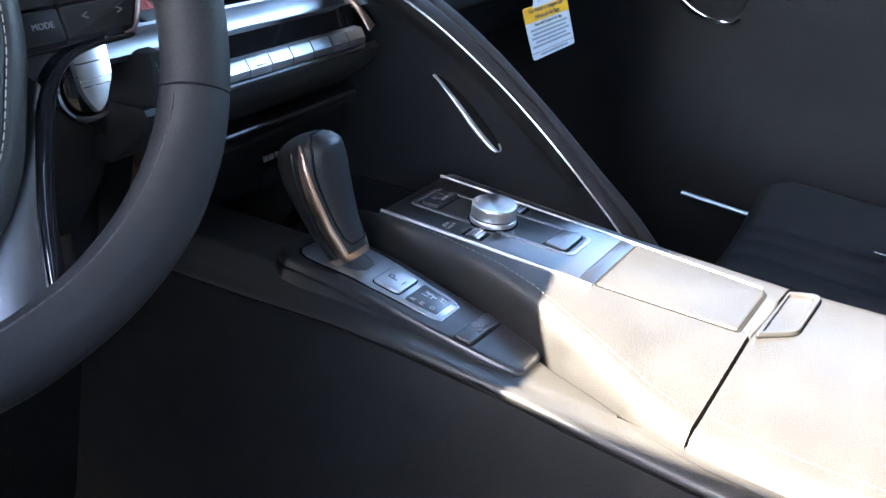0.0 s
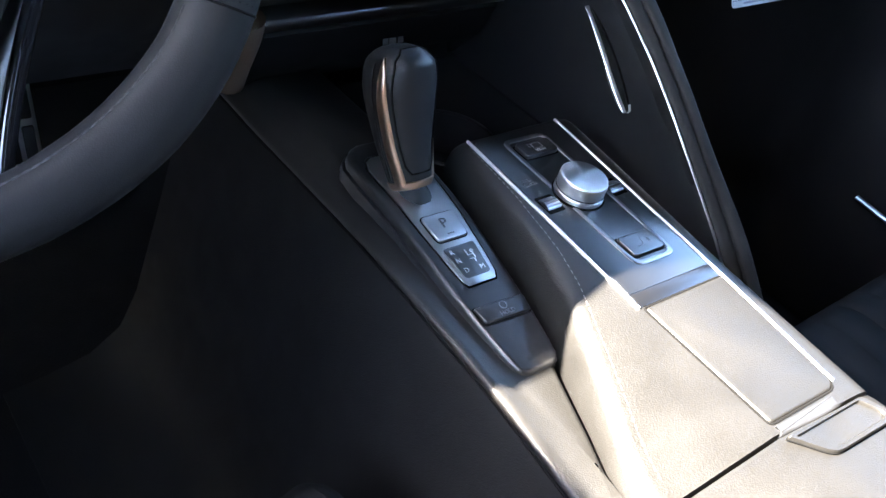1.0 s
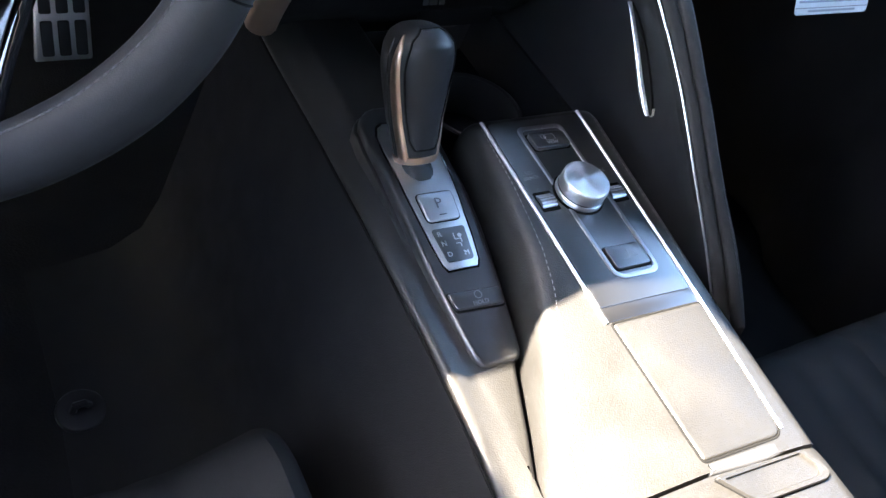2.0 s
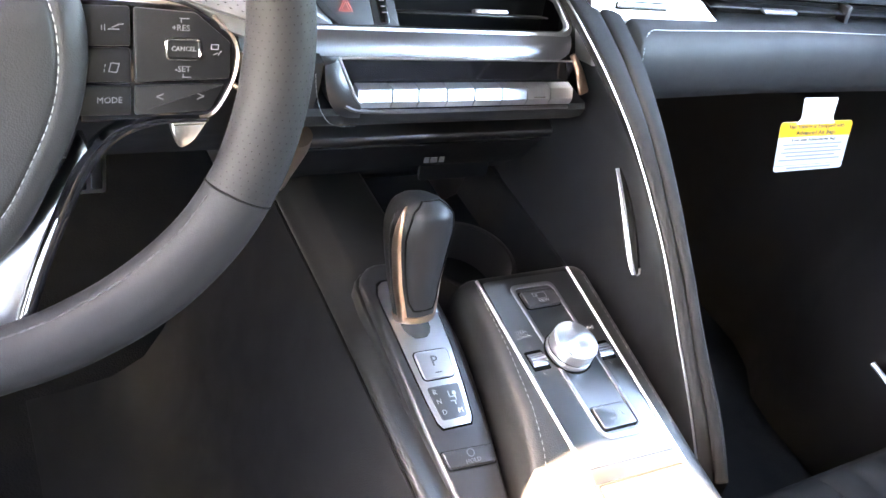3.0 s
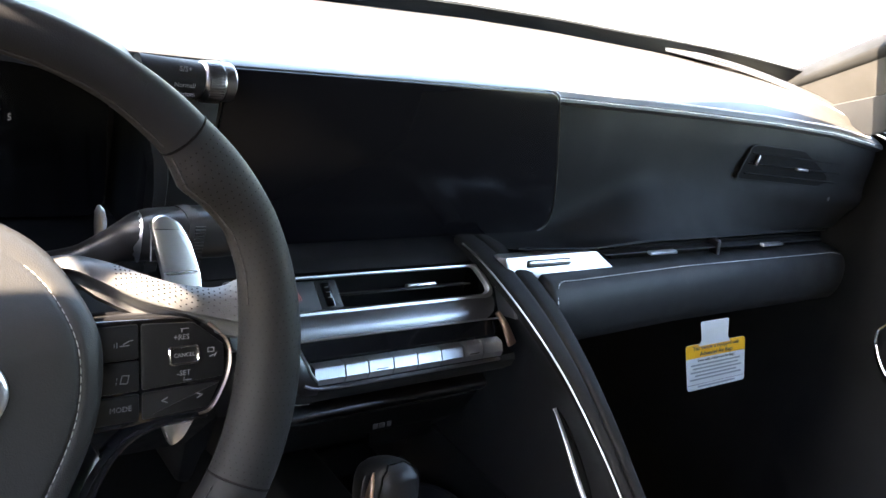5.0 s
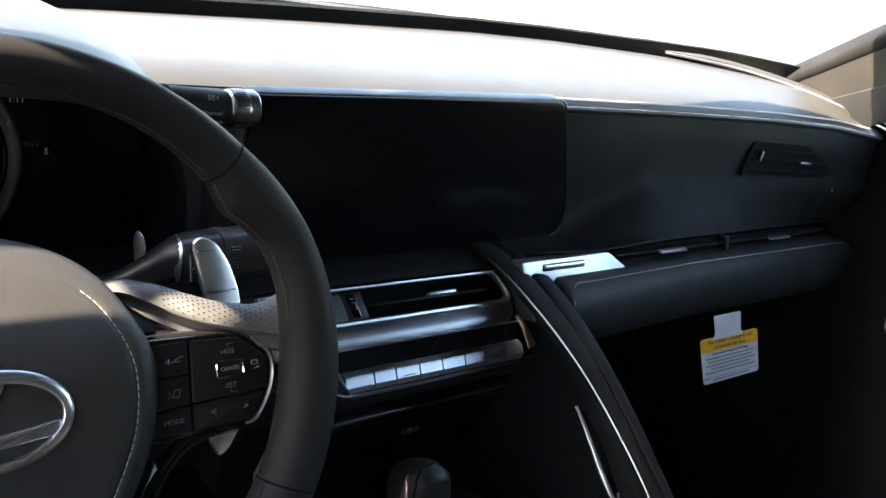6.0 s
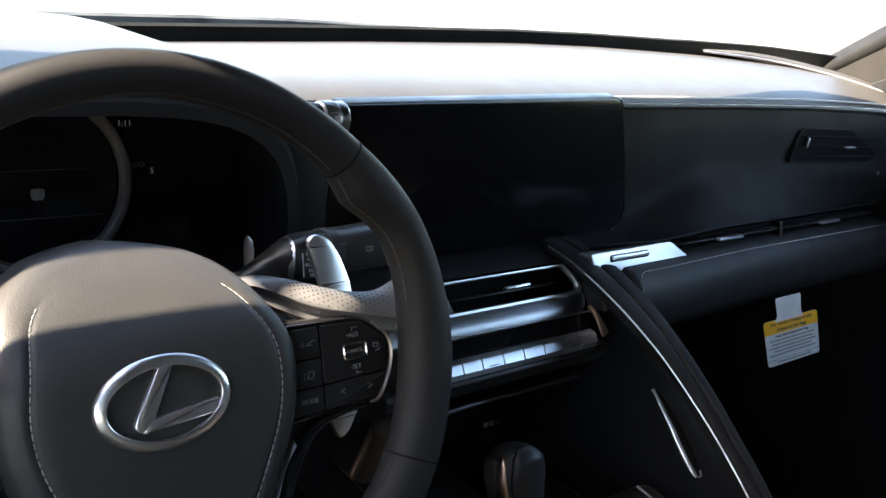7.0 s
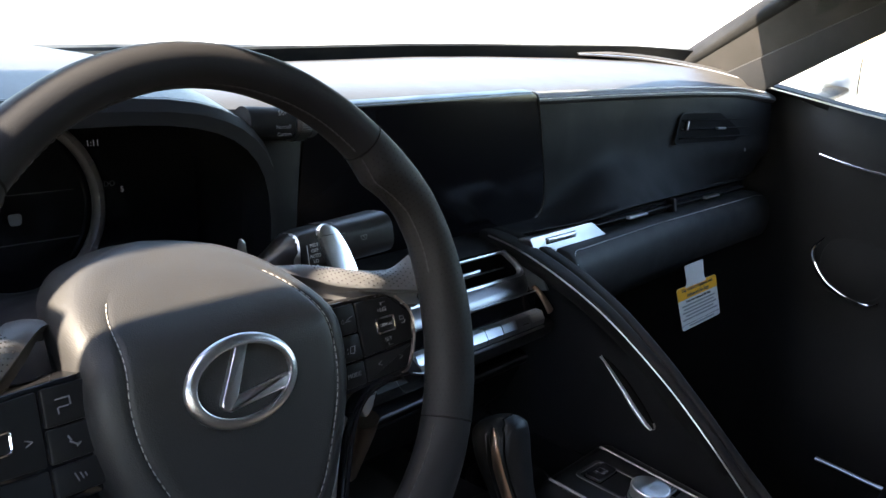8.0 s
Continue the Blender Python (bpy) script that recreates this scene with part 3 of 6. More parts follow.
    part("end_cover", tube(b, list(np.interp(np.arange(24), [0, 4, 20, 23], [0.001, 0.012, 0.012, 0.002])), list(np.interp(np.arange(24), [0, 4, 20, 23], [0.001, 0.005, 0.005, 0.001])), sides=12, power=3), RUBBER, d, "black speaker cover strip")


build_dashboard()


def build_outside():
    m = thing("side_mirror", (0.90, 0.10, 0.74), "silver-blue door mirror housing outside the passenger window", "door mirror")
    rings = []
    for k in np.linspace(-1, 1, 13):
        r = math.sqrt(max(0.02, 1 - k * k))
        rings.append([(1.00 + 0.085 * k, 0.10 - 0.012 * k + 0.034 * r * math.cos(q), 0.795 + 0.048 * r * math.copysign(abs(math.sin(q)) ** 0.8, math.sin(q))) for q in np.linspace(0, 2 * math.pi, 20, endpoint=False)])
    part("housing", loft(rings), BRIGHT_FACE, m, "silver-blue painted housing")
    part("arm", tube([(0.83, 0.10, 0.752), (0.90, 0.10, 0.757), (0.96, 0.10, 0.768)], 0.018, 0.010, up=(0, 0, 1), sides=12), HARD_PLASTIC, m, "black mounting arm")
    part("mirror_glass", plate(rounded([(-0.065, -0.036), (0.065, -0.036), (0.065, 0.036), (-0.065, 0.036)], 0.015), 0.002, plane_at((1.005, 0.070, 0.795), (1, 0.05, 0), (0, 0.05, 1))), CHROME, m, "mirror glass")
    b = thing("building", (44, 2, -0.4), "low tan stucco building across the parking lot", "building")
    part("wall", box((6, 26, 4.6), pose(44, -1.5, 1.9), 0.05), STUCCO, b, "tan stucco wall")
    part("roof", box((6.8, 27, 0.35), pose(44, -1.5, 4.35), 0.05), CONCRETE, b, "flat roof edge")
    for k in range(5):
        w = part("window", box((0.12, 2.2, 1.4), pose(40.98, 9 - 4.6 * k, 2.0), 0.02), DARK_GLASS, b, "dark window")
        part("frame", ring_plate([(-1.2, -0.8), (1.2, -0.8), (1.2, 0.8), (-1.2, 0.8)], [(-1.08, -0.68), (1.08, -0.68), (1.08, 0.68), (-1.08, 0.68)], 0.08, plane_at((40.95, 9 - 4.6 * k, 2.0), (0, -1, 0), (0, 0, 1))), WHITE_PAINT, w)


build_outside()


def build_glovebox():
    g = thing("glovebox", (0.5, 0.16, 0.5), "closed glovebox with padded black leather lid, grey stitching", "glovebox")
    rings = []
    for x in list(np.linspace(0.207, 0.219, 9)) + list(np.linspace(0.225, 0.80, 24)) + list(np.linspace(0.812, 0.845, 10)):
        e = min((x - 0.207) / 0.012, (0.845 - x) / 0.030, 1.0)
        e = math.sqrt(max(0.0, 1 - (1 - e) ** 2)) * 0.86 + 0.14
        cy, cz = lerp(x, [0.2, 0.45, 0.77], [0.158, 0.165, 0.160]), lerp(x, [0.2, 0.77], [0.5515, 0.5560])
        prof = [(0.04, 0.034), (0.0, 0.0370), (-0.012, 0.0355), (-0.022, 0.029), (-0.029, 0.017), (-0.033, 0.0), (-0.032, -0.016), (-0.026, -0.031), (-0.011, -0.041), (0.04, -0.043)]
        rings.append([(x, cy + py * (e if py < 0 else 1), cz + pz * e) for py, pz in prof])
    part("lid", loft(rings), LEATHER_SMOOTH, g, "padded black leather lid", angle=60)
    top = [(x, lerp(x, [0.2, 0.45, 0.77], [0.158, 0.165, 0.160]) - 0.0135, lerp(x, [0.2, 0.77], [0.5515, 0.5560]) + 0.0352) for x in np.linspace(0.232, 0.795, 30)]
    left = [(0.222, 0.1390, 0.5812), (0.2195, 0.1318, 0.5725), (0.2200, 0.1272, 0.5600), (0.2225, 0.1252, 0.5450), (0.2255, 0.1258, 0.5320)]
    right = [(0.818, 0.143, 0.5875), (0.830, 0.136, 0.5780), (0.8335, 0.130, 0.5650), (0.834, 0.128, 0.5520)]
    path = spline(left[::-1] + top + right, 260)
    tagged(part("stitching", stitch_mesh(path, 0.0050, 0.0030, 0.0005), THREAD, g, "light grey stitching"), kind="stuff")
    # aluminium strip with the release button, and the slim vent above it
    t = thing("passenger_trim", (0.45, 0.17, 0.59), "satin aluminium trim strip below a slim black air vent", "dash trim")
    m = plane_at((0, 0.1665, 0.5935), (1, 0.0, 0), (0, 0.30, 1))
    out = rounded([(0.165, 0.0125), (0.300, 0.0135), (0.336, -0.009), (0.82, -0.010), (0.82, -0.020), (0.232, -0.026), (0.226, -0.050), (0.185, -0.050)], [0.004, 0.004, 0.012, 0.004, 0.004, 0.004, 0.002, 0.002])
    part("strip", plate(out, 0.003, m, 0.0008, 2, -0.02), STRIP_METAL, t, "satin aluminium strip")
    part("button_gap", plate(rounded([(0.1955, 0.0012), (0.2590, 0.0012), (0.2590, 0.0088), (0.1955, 0.0088)], 0.0015), 0.0034, m), HOLE, t)
    part("release_button", plate(rounded([(0.1970, 0.0032), (0.2575, 0.0032), (0.2575, 0.0078), (0.1970, 0.0078)], 0.0015), 0.0062, m, 0.001), SATIN, t, "slim satin push button")
    part("vent_backing", box((0.47, 0.02, 0.018), pose(0.580, 0.190, 0.597), 0.002), HOLE, t)
    for x in (0.42, 0.66):
        part("vent_tab", box((0.050, 0.008, 0.0035), pose(x, 0.168, 0.600), 0.0012), SATIN, t, "satin metal vent tab")
    part("divider", box((0.006, 0.014, 0.022), pose(0.535, 0.174, 0.600, 0, -25, 0), 0.0012), DARK_METAL, t)
    part("vane", box((0.48, 0.012, 0.002), pose(0.560, 0.176, 0.600), 0.0006), HARD_PLASTIC, t)


build_glovebox()


def build_tag():
    t = thing("airbag_tag", (0.50, 0.105, 0.48), "white and yellow printed card tag hanging from the glovebox lid", "warning tag")
    ax, ay = Vector((0.945, -0.03, 0.02)), Vector((-0.56, 0.02, 0.90))
    az = ax.cross(ay).normalized()
    m = Matrix(((ax.x, ay.x, az.x, 0.5085), (ax.y, ay.y, az.y, 0.098), (ax.z, ay.z, az.z, 0.478), (0, 0, 0, 1)))
    part("card", plate(rounded([(-0.062, -0.036), (0.062, -0.036), (0.062, 0.040), (-0.062, 0.040)], 0.006), 0.0006, m), PAPER, t, "white card with rounded corners")
    part("header", plate(rounded([(-0.062, 0.018), (0.062, 0.018), (0.062, 0.040), (-0.062, 0.040)], [0, 0, 0.006, 0.006]), 0.0009, m), YELLOW, t, "yellow header band")
    part("strap", plate(rounded([(-0.034, 0.0370), (0.034, 0.0370), (0.027, 0.0460), (0.027, 0.0760), (-0.030, 0.0760), (-0.027, 0.0460)], 0.003), 0.0005, m @ pose(-0.004, 0, -0.0012, 3, 0, 0)), PAPER, t, "white hanging strap")
    up = m @ pose(0, 0, 0.0011)
    words("lettering", "This Vehicle is Equipped with", 0.0082, up @ pose(0, 0.0335, 0), INK, t)
    words("lettering", "Advanced Air Bags", 0.0090, up @ pose(0, 0.0240, 0), INK, t)
    words("lettering", "Even with Advanced Air Bags", 0.0066, up @ pose(0, 0.0135, -0.0002), INK, t)
    y = 0.0065
    rnd = random.Random(4)
    for w in (0.104, 0.096, 0.108, 0.088, 0.110):
        part("text_line", box((w, 0.0028, 0.0003), up @ pose(rnd.uniform(-0.002, 0.002), y, -0.0002)), GREY_INK, t, smooth=False)
        y -= 0.0060
    part("rule", box((0.122, 0.0006, 0.0003), up @ pose(0, -0.0262, -0.0002)), INK, t, smooth=False)
    part("text_line", box((0.080, 0.0028, 0.0003), up @ pose(0, -0.0306, -0.0002)), GREY_INK, t, smooth=False)


build_tag()


def build_screen():
    s = thing("display", (0.07, 0.222, 0.68), "wide black glossy centre display, switched off", "display screen")
    m = plane_at((0, 0.222, 0.683), (1, 0, 0), (0, -0.085, 1))
    out = rounded([(-0.125, 0.0695), (0.2300, 0.0765), (0.2410, 0.0540), (0.2700, -0.0080), (0.2920, -0.0640), (0.2820, -0.0855), (-0.125, -0.0890)], [0.006, 0.012, 0.03, 0.05, 0.03, 0.022, 0.006], 8)
    part("housing", plate(out, 0.004, m @ pose(0, 0, -0.012), 0.002, 2, -0.01), HARD_PLASTIC, s, "black screen housing")
    inner = [(0.077 + (x - 0.077) * 0.990, y * 0.978) for x, y in out]
    part("glass", plate(inner, 0.0025, m @ pose(0, 0, -0.0078), 0.0012), SCREEN, s, "black glossy glass")
    edge = [m @ Vector((x, y, -0.0062)) for x, y in sorted((p for p in out if p[0] > -0.118), key=lambda p: math.atan2(p[1], p[0] + 0.12))]
    part("edge_trim", tube(edge, 0.0010, 0.0012, up=(0, -1, 0.1), sides=6), DARK_METAL, s, "thin dark metal edge")


build_screen()


def build_centre_stack():
    c = thing("air_vent", (0.04, 0.19, 0.57), "centre air vent in a satin chrome surround with hazard switch", "air vent")
    m = plane_at((0, 0.182, 0.575), (1, 0, 0), (0, 0.75, 1))
    L = -0.115
    # surround with the opening
    part("backing", plate(rounded([(L, -0.010), (0.150, -0.010), (0.158, 0.018), (L, 0.018)], 0.003), 0.001, m @ pose(0, 0, -0.022)), HOLE, c)
    o = rounded([(L, 0.0165), (0.153, 0.0165), (0.169, -0.012), (0.160, -0.018), (L, -0.018)], [0.002, 0.006, 0.012, 0.01, 0.002], 6)
    i = [(x * 0.965 + (-0.002 if x < 0 else 0.0), y * 0.82 + 0.0008) for x, y in o]
    part("surround", ring_plate(o, i, 0.006, m @ pose(0, 0, -0.001)), SATIN, c, "satin chrome surround")
    part("hazard_panel", plate(rounded([(-0.083, 0.0125), (-0.032, 0.0125), (-0.027, -0.0125), (-0.056, -0.0135), (-0.068, -0.006)], [0.001, 0.001, 0.001, 0.006, 0.008], 4), 0.003, m @ pose(0, 0, -0.004), 0.0006), SWITCH_GREY, c, "grey hazard switch panel")
    tri_path = [m @ Vector((-0.0515 + 0.0066 * math.cos(a), 0.0005 + 0.0066 * math.sin(a), 0.0002)) for a in (math.pi / 2, math.pi * 7 / 6, math.pi * 11 / 6)]
    part("hazard_triangle", tube(tri_path, 0.00045, 0.0004, up=m.to_3x3() @ Vector((0, 0, 1)), sides=4, closed=True), RED, c, "red outlined triangle")
    tri_path = [m @ Vector((-0.0515 + 0.0036 * math.cos(a), 0.0003 + 0.0036 * math.sin(a), 0.0002)) for a in (math.pi / 2, math.pi * 7 / 6, math.pi * 11 / 6)]
    part("hazard_triangle", tube(tri_path, 0.00035, 0.0003, up=m.to_3x3() @ Vector((0, 0, 1)), sides=4, closed=True), RED, c)
    part("vent_end", plate(rounded([(L, 0.0135), (-0.079, 0.0135), (-0.060, -0.0135), (L, -0.0135)], 0.001), 0.003, m @ pose(0, 0, -0.0058), 0.0006), BAR_METAL, c, "satin metal end of the surround")
    part("slider_panel", plate(rounded([(-0.031, 0.0125), (-0.010, 0.0125), (-0.004, -0.0125), (-0.026, -0.0125)], 0.001), 0.003, m @ pose(0, 0, -0.005), 0.0006), SWITCH_GREY, c, "grey slider panel")
    part("slider", plate(rounded([(-0.026, 0.0105), (-0.017, 0.0105), (-0.013, -0.0105), (-0.021, -0.0105)], 0.002), 0.002, m @ pose(0, 0, -0.0025), 0.0008), PIANO, c, "black vent slider")
    for k in range(3):
        part("mark", box((0.004, 0.0009, 0.0004), m @ pose(-0.0208 + 0.0012 * k, 0.0065 - 0.0045 * k, 0.0)), PRINT_DIM, c, smooth=False)
    for y in (0.0,):
        part("vane", box((0.148, 0.0014, 0.014), m @ pose(0.072, y, -0.010, 12, 0, 0), 0.0005), HARD_PLASTIC, c)
    part("vent_tab", box((0.034, 0.0035, 0.006), m @ pose(0.082, 0.0015, -0.001), 0.0014), SATIN, c, "satin metal vent tab")
    # satin bar below the vent
    rings = []
    for x in np.linspace(-0.12, 0.166, 24):
        e = 1.0 if x < 0.15 else max(0.25, 1 - (x - 0.15) / 0.022)
        prof = [(0.176, 0.564), (0.168, 0.5645), (0.160, 0.562), (0.154, 0.557), (0.152, 0.551), (0.156, 0.546), (0.176, 0.545)]
        rings.append([(x, 0.176 + (y - 0.176) * (0.4 + 0.6 * e), z) for y, z in prof])
    part("bar", loft(rings), BAR_METAL, c, "rounded satin metal bar")
    h = thing("climate_panel", (0.06, 0.15, 0.53), "gloss black climate display above a row of satin metal buttons", "climate control")
    m2 = plane_at((0, 0.150, 0.5405), (1, 0, 0), (0, 0.25, 1))
    part("display", plate(rounded([(-0.060, 0.010), (0.172, 0.010), (0.168, -0.0135), (-0.045, -0.0135)], [0.003, 0.002, 0.002, 0.01]), 0.001, m2 @ pose(0, 0, -0.006)), PIANO, h, "gloss black climate display")
    # bright outer frame, round the left and the far end
    fl = spline([(-0.0640, 0.1505, 0.5515), (-0.0600, 0.1465, 0.5440), (-0.0540, 0.1410, 0.5335), (-0.0490, 0.1378, 0.5250), (-0.0440, 0.1366, 0.5200)], 16)
    part("frame_end", tube(fl, 0.0012, 0.0016, up=(0, -1, 0.4), sides=8), SATIN, h, "bright frame edge")
    sew = spline([(-0.0800, 0.1400, 0.5520), (-0.0745, 0.1380, 0.5320), (-0.0665, 0.1375, 0.5165), (-0.0540, 0.1380, 0.5065), (-0.0400, 0.1385, 0.5050)], 16)
    rings = []
    for p, q in zip(sew, fl):
        p, q = Vector(p), Vector(q)
        ring = [p + Vector((0, 0.014, 0))] + [p.lerp(q, f) + Vector((0, -0.0022 * math.sin(math.pi * f), 0)) for f in np.linspace(0, 1, 8)]
        rings.append(ring + [q + Vector((0.0005, 0.005, 0)), q + Vector((0, 0.014, 0))])
    part("frame_side", loft(rings), FRAME_METAL, h, "satin metal frame side", angle=60)
    part("frame_top", tube([(-0.0640, 0.1505, 0.5515), (0.05, 0.1500, 0.5518), (0.1640, 0.1490, 0.5515)], 0.0009, 0.0009, sides=6), SATIN, h, "thin bright frame edge")
    part("frame_lip", tube(spline([(-0.0560, 0.1372, 0.5175), (-0.0440, 0.1360, 0.5135), (-0.020, 0.1360, 0.5120), (0.06, 0.1362, 0.5120), (0.165, 0.1364, 0.5125)], 30), 0.0022, 0.0016, up=(0, 0, 1), sides=8), DARK_METAL, h, "dark metal lip under the buttons")
    fr = spline([(0.160, 0.152, 0.556), (0.166, 0.146, 0.548), (0.171, 0.140, 0.538), (0.176, 0.136, 0.528)], 12)
    part("frame_end", tube(fr, list(np.linspace(0.0025, 0.0055, 12)), 0.003, up=(0, -1, 0.4), sides=8), TAN_REFLECTION_METAL, h, "satin frame end with a tan reflection in its colour")
    xs = [-0.0465, -0.016, 0.008, 0.035, 0.062, 0.090, 0.117, 0.142, 0.168]
    for a, b in zip(xs, xs[1:]):
        prof = [(0.150, 0.5295), (0.1424, 0.5291), (0.1414, 0.5285), (0.1374, 0.5220), (0.1366, 0.5210), (0.1372, 0.5152), (0.1385, 0.5140), (0.150, 0.5132)]
        rings = [[(x, y, z) for y, z in prof] for x in (a + 0.0007, b - 0.0007)]
        part("button", loft(rings), BUTTON_METAL, h, "satin metal climate button")
    for a in (2, 6):
        part("mark", box((0.012, 0.0004, 0.0008), pose((xs[a] + xs[a + 1]) / 2, 0.1366, 0.5230)), INK, h, smooth=False)
    # padded lower roll with its seam, and the cavity below
    p = thing("lower_fascia", (0.06, 0.16, 0.47), "black leather roll under the buttons above an open storage tray", "dash panel")
    rings = []
    for x in np.linspace(-0.10, 0.190, 24):
        rings.append([(x, 0.20, 0.515), (x, 0.141, 0.5125), (x, 0.138, 0.508), (x, 0.140, 0.499), (x, 0.150, 0.489), (x, 0.170, 0.474), (x, 0.185, 0.463), (x, 0.21, 0.462)])
    part("roll", loft(rings), LEATHER_SMOOTH, p)
    path = spline([(-0.0860, 0.1390, 0.545), (-0.0815, 0.1378, 0.528), (-0.0740, 0.1372, 0.512), (-0.0610, 0.1375, 0.4995), (-0.0360, 0.1400, 0.4955)], 60)
    tagged(part("stitching", stitch_mesh(path, 0.0045, 0.003, 0.0004), HUB_THREAD, p), kind="stuff")
    part("cheek", loft([[(x, 0.20, 0.56), (x, 0.142 + b, 0.552), (x, 0.140 + b, 0.53), (x, 0.142 + b, 0.505), (x, min(0.19, 0.16 + b), 0.485), (x, 0.20, 0.48)] for x, b in ((-0.102, 0.048), (-0.0960, 0.012), (-0.0880, 0.0), (-0.0795, 0.0))]), LEATHER_SMOOTH, p)
    part("ledge_trim", box((0.285, 0.020, 0.013), pose(0.088, 0.186, 0.4515, 25, 0, 0), 0.004, 3), DARK_METAL, p, "dark satin metal ledge")
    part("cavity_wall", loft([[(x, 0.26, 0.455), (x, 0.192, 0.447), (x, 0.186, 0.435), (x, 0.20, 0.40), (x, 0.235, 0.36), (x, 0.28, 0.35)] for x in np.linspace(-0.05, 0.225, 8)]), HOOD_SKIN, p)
    part("ledge_end", tube(spline([(-0.066, 0.180, 0.457), (-0.064, 0.186, 0.44), (-0.066, 0.196, 0.41), (-0.066, 0.204, 0.388)], 10), 0.014, 0.012, up=(0, 1, 0), sides=14), END_METAL, p, "bronze-toned metal end piece")
    for k, (x, w) in enumerate(((0.083, 0.006), (0.091, 0.008), (0.100, 0.006))):
        part("mark", box((w, 0.0005, 0.0055), pose(x, 0.1935, 0.410, -15, 0, 0)), GREY_MARK, p, smooth=False)
    part("socket_door", plate(rounded([(0.092, -0.014), (0.175, -0.014), (0.175, 0.014), (0.092, 0.014)], 0.005), 0.003, plane_at((0, 0.212, 0.386), (1, 0, 0), (0, 0.3, 1)), 0.001), HOOD_SKIN, p, "black socket cover")


build_centre_stack()


# ---- centre console ----
def gate_point(s, t, h=0.0):
    """A point on the sloping gear shelf: s back along it, t across, h above it."""
    return Vector((-0.0059 - 0.03 * s + t, 0.086 - s + 0.2 * h, 0.404 - 0.215 * s + h))


def top_z(y):
    """Height of the console box."""
    return lerp(y, [-0.75, -0.28, -0.155, 0.03, 0.06], [0.3915, 0.3915, 0.3960, 0.4055, 0.4070])


def box_left(y):
    return lerp(-y, [-0.06, -0.03, 0.03, 0.085, 0.116, 0.14, 0.186, 0.235, 0.275, 0.34, 0.7], [0.047, 0.044, 0.037, 0.0275, 0.0185, 0.008, -0.012, -0.034, -0.046, -0.055, -0.06])


def box_right(y):
    return lerp(-y, [-0.06, -0.03, 0.15, 0.2775, 0.7], [0.178, 0.1755, 0.1605, 0.1515, 0.1460])


def strip_left(y):
    return lerp(y, [-0.7, -0.27, -0.15, 0.026, 0.06], [0.051, 0.0510, 0.0497, 0.0545, 0.0552])


def strip_right(y):
    return lerp(y, [-0.275, -0.1595, 0.026, 0.06], [0.1280, 0.1405, 0.1530, 0.1550])


def box_top(x, y):
    """The box's upper surface: level between the strips, falling away to the driver's side."""
    return top_z(y) - 0.30 * max(0.0, strip_left(y) - 0.003 - max(x, box_left(y) + 0.012))


def seam_x(y):
    return lerp(-y, [-0.3, -0.2, -0.1, -0.03, 0.02, 0.06, 0.15, 0.19, 0.3, 0.7], [-0.044, -0.047, -0.050, -0.0565, -0.0595, -0.0605, -0.0605, -0.0625, -0.072, -0.085])


def seam_z(y):
    return lerp(-y, [-0.3, -0.2, -0.1, -0.04, 0.0, 0.06, 0.12, 0.16, 0.19, 0.3, 0.7], [0.346, 0.346, 0.350, 0.357, 0.360, 0.359, 0.354, 0.3505, 0.347, 0.343, 0.338])


def skew(bm):
    """Turns the joint between box and armrest so that it runs a little slantwise."""
    for v in bm.verts:
        k = min(1.0, max(0.0, (-0.16 - v.co.y) / 0.11))
        v.co.y -= 0.10 * k * (v.co.x - 0.05)
    return bm


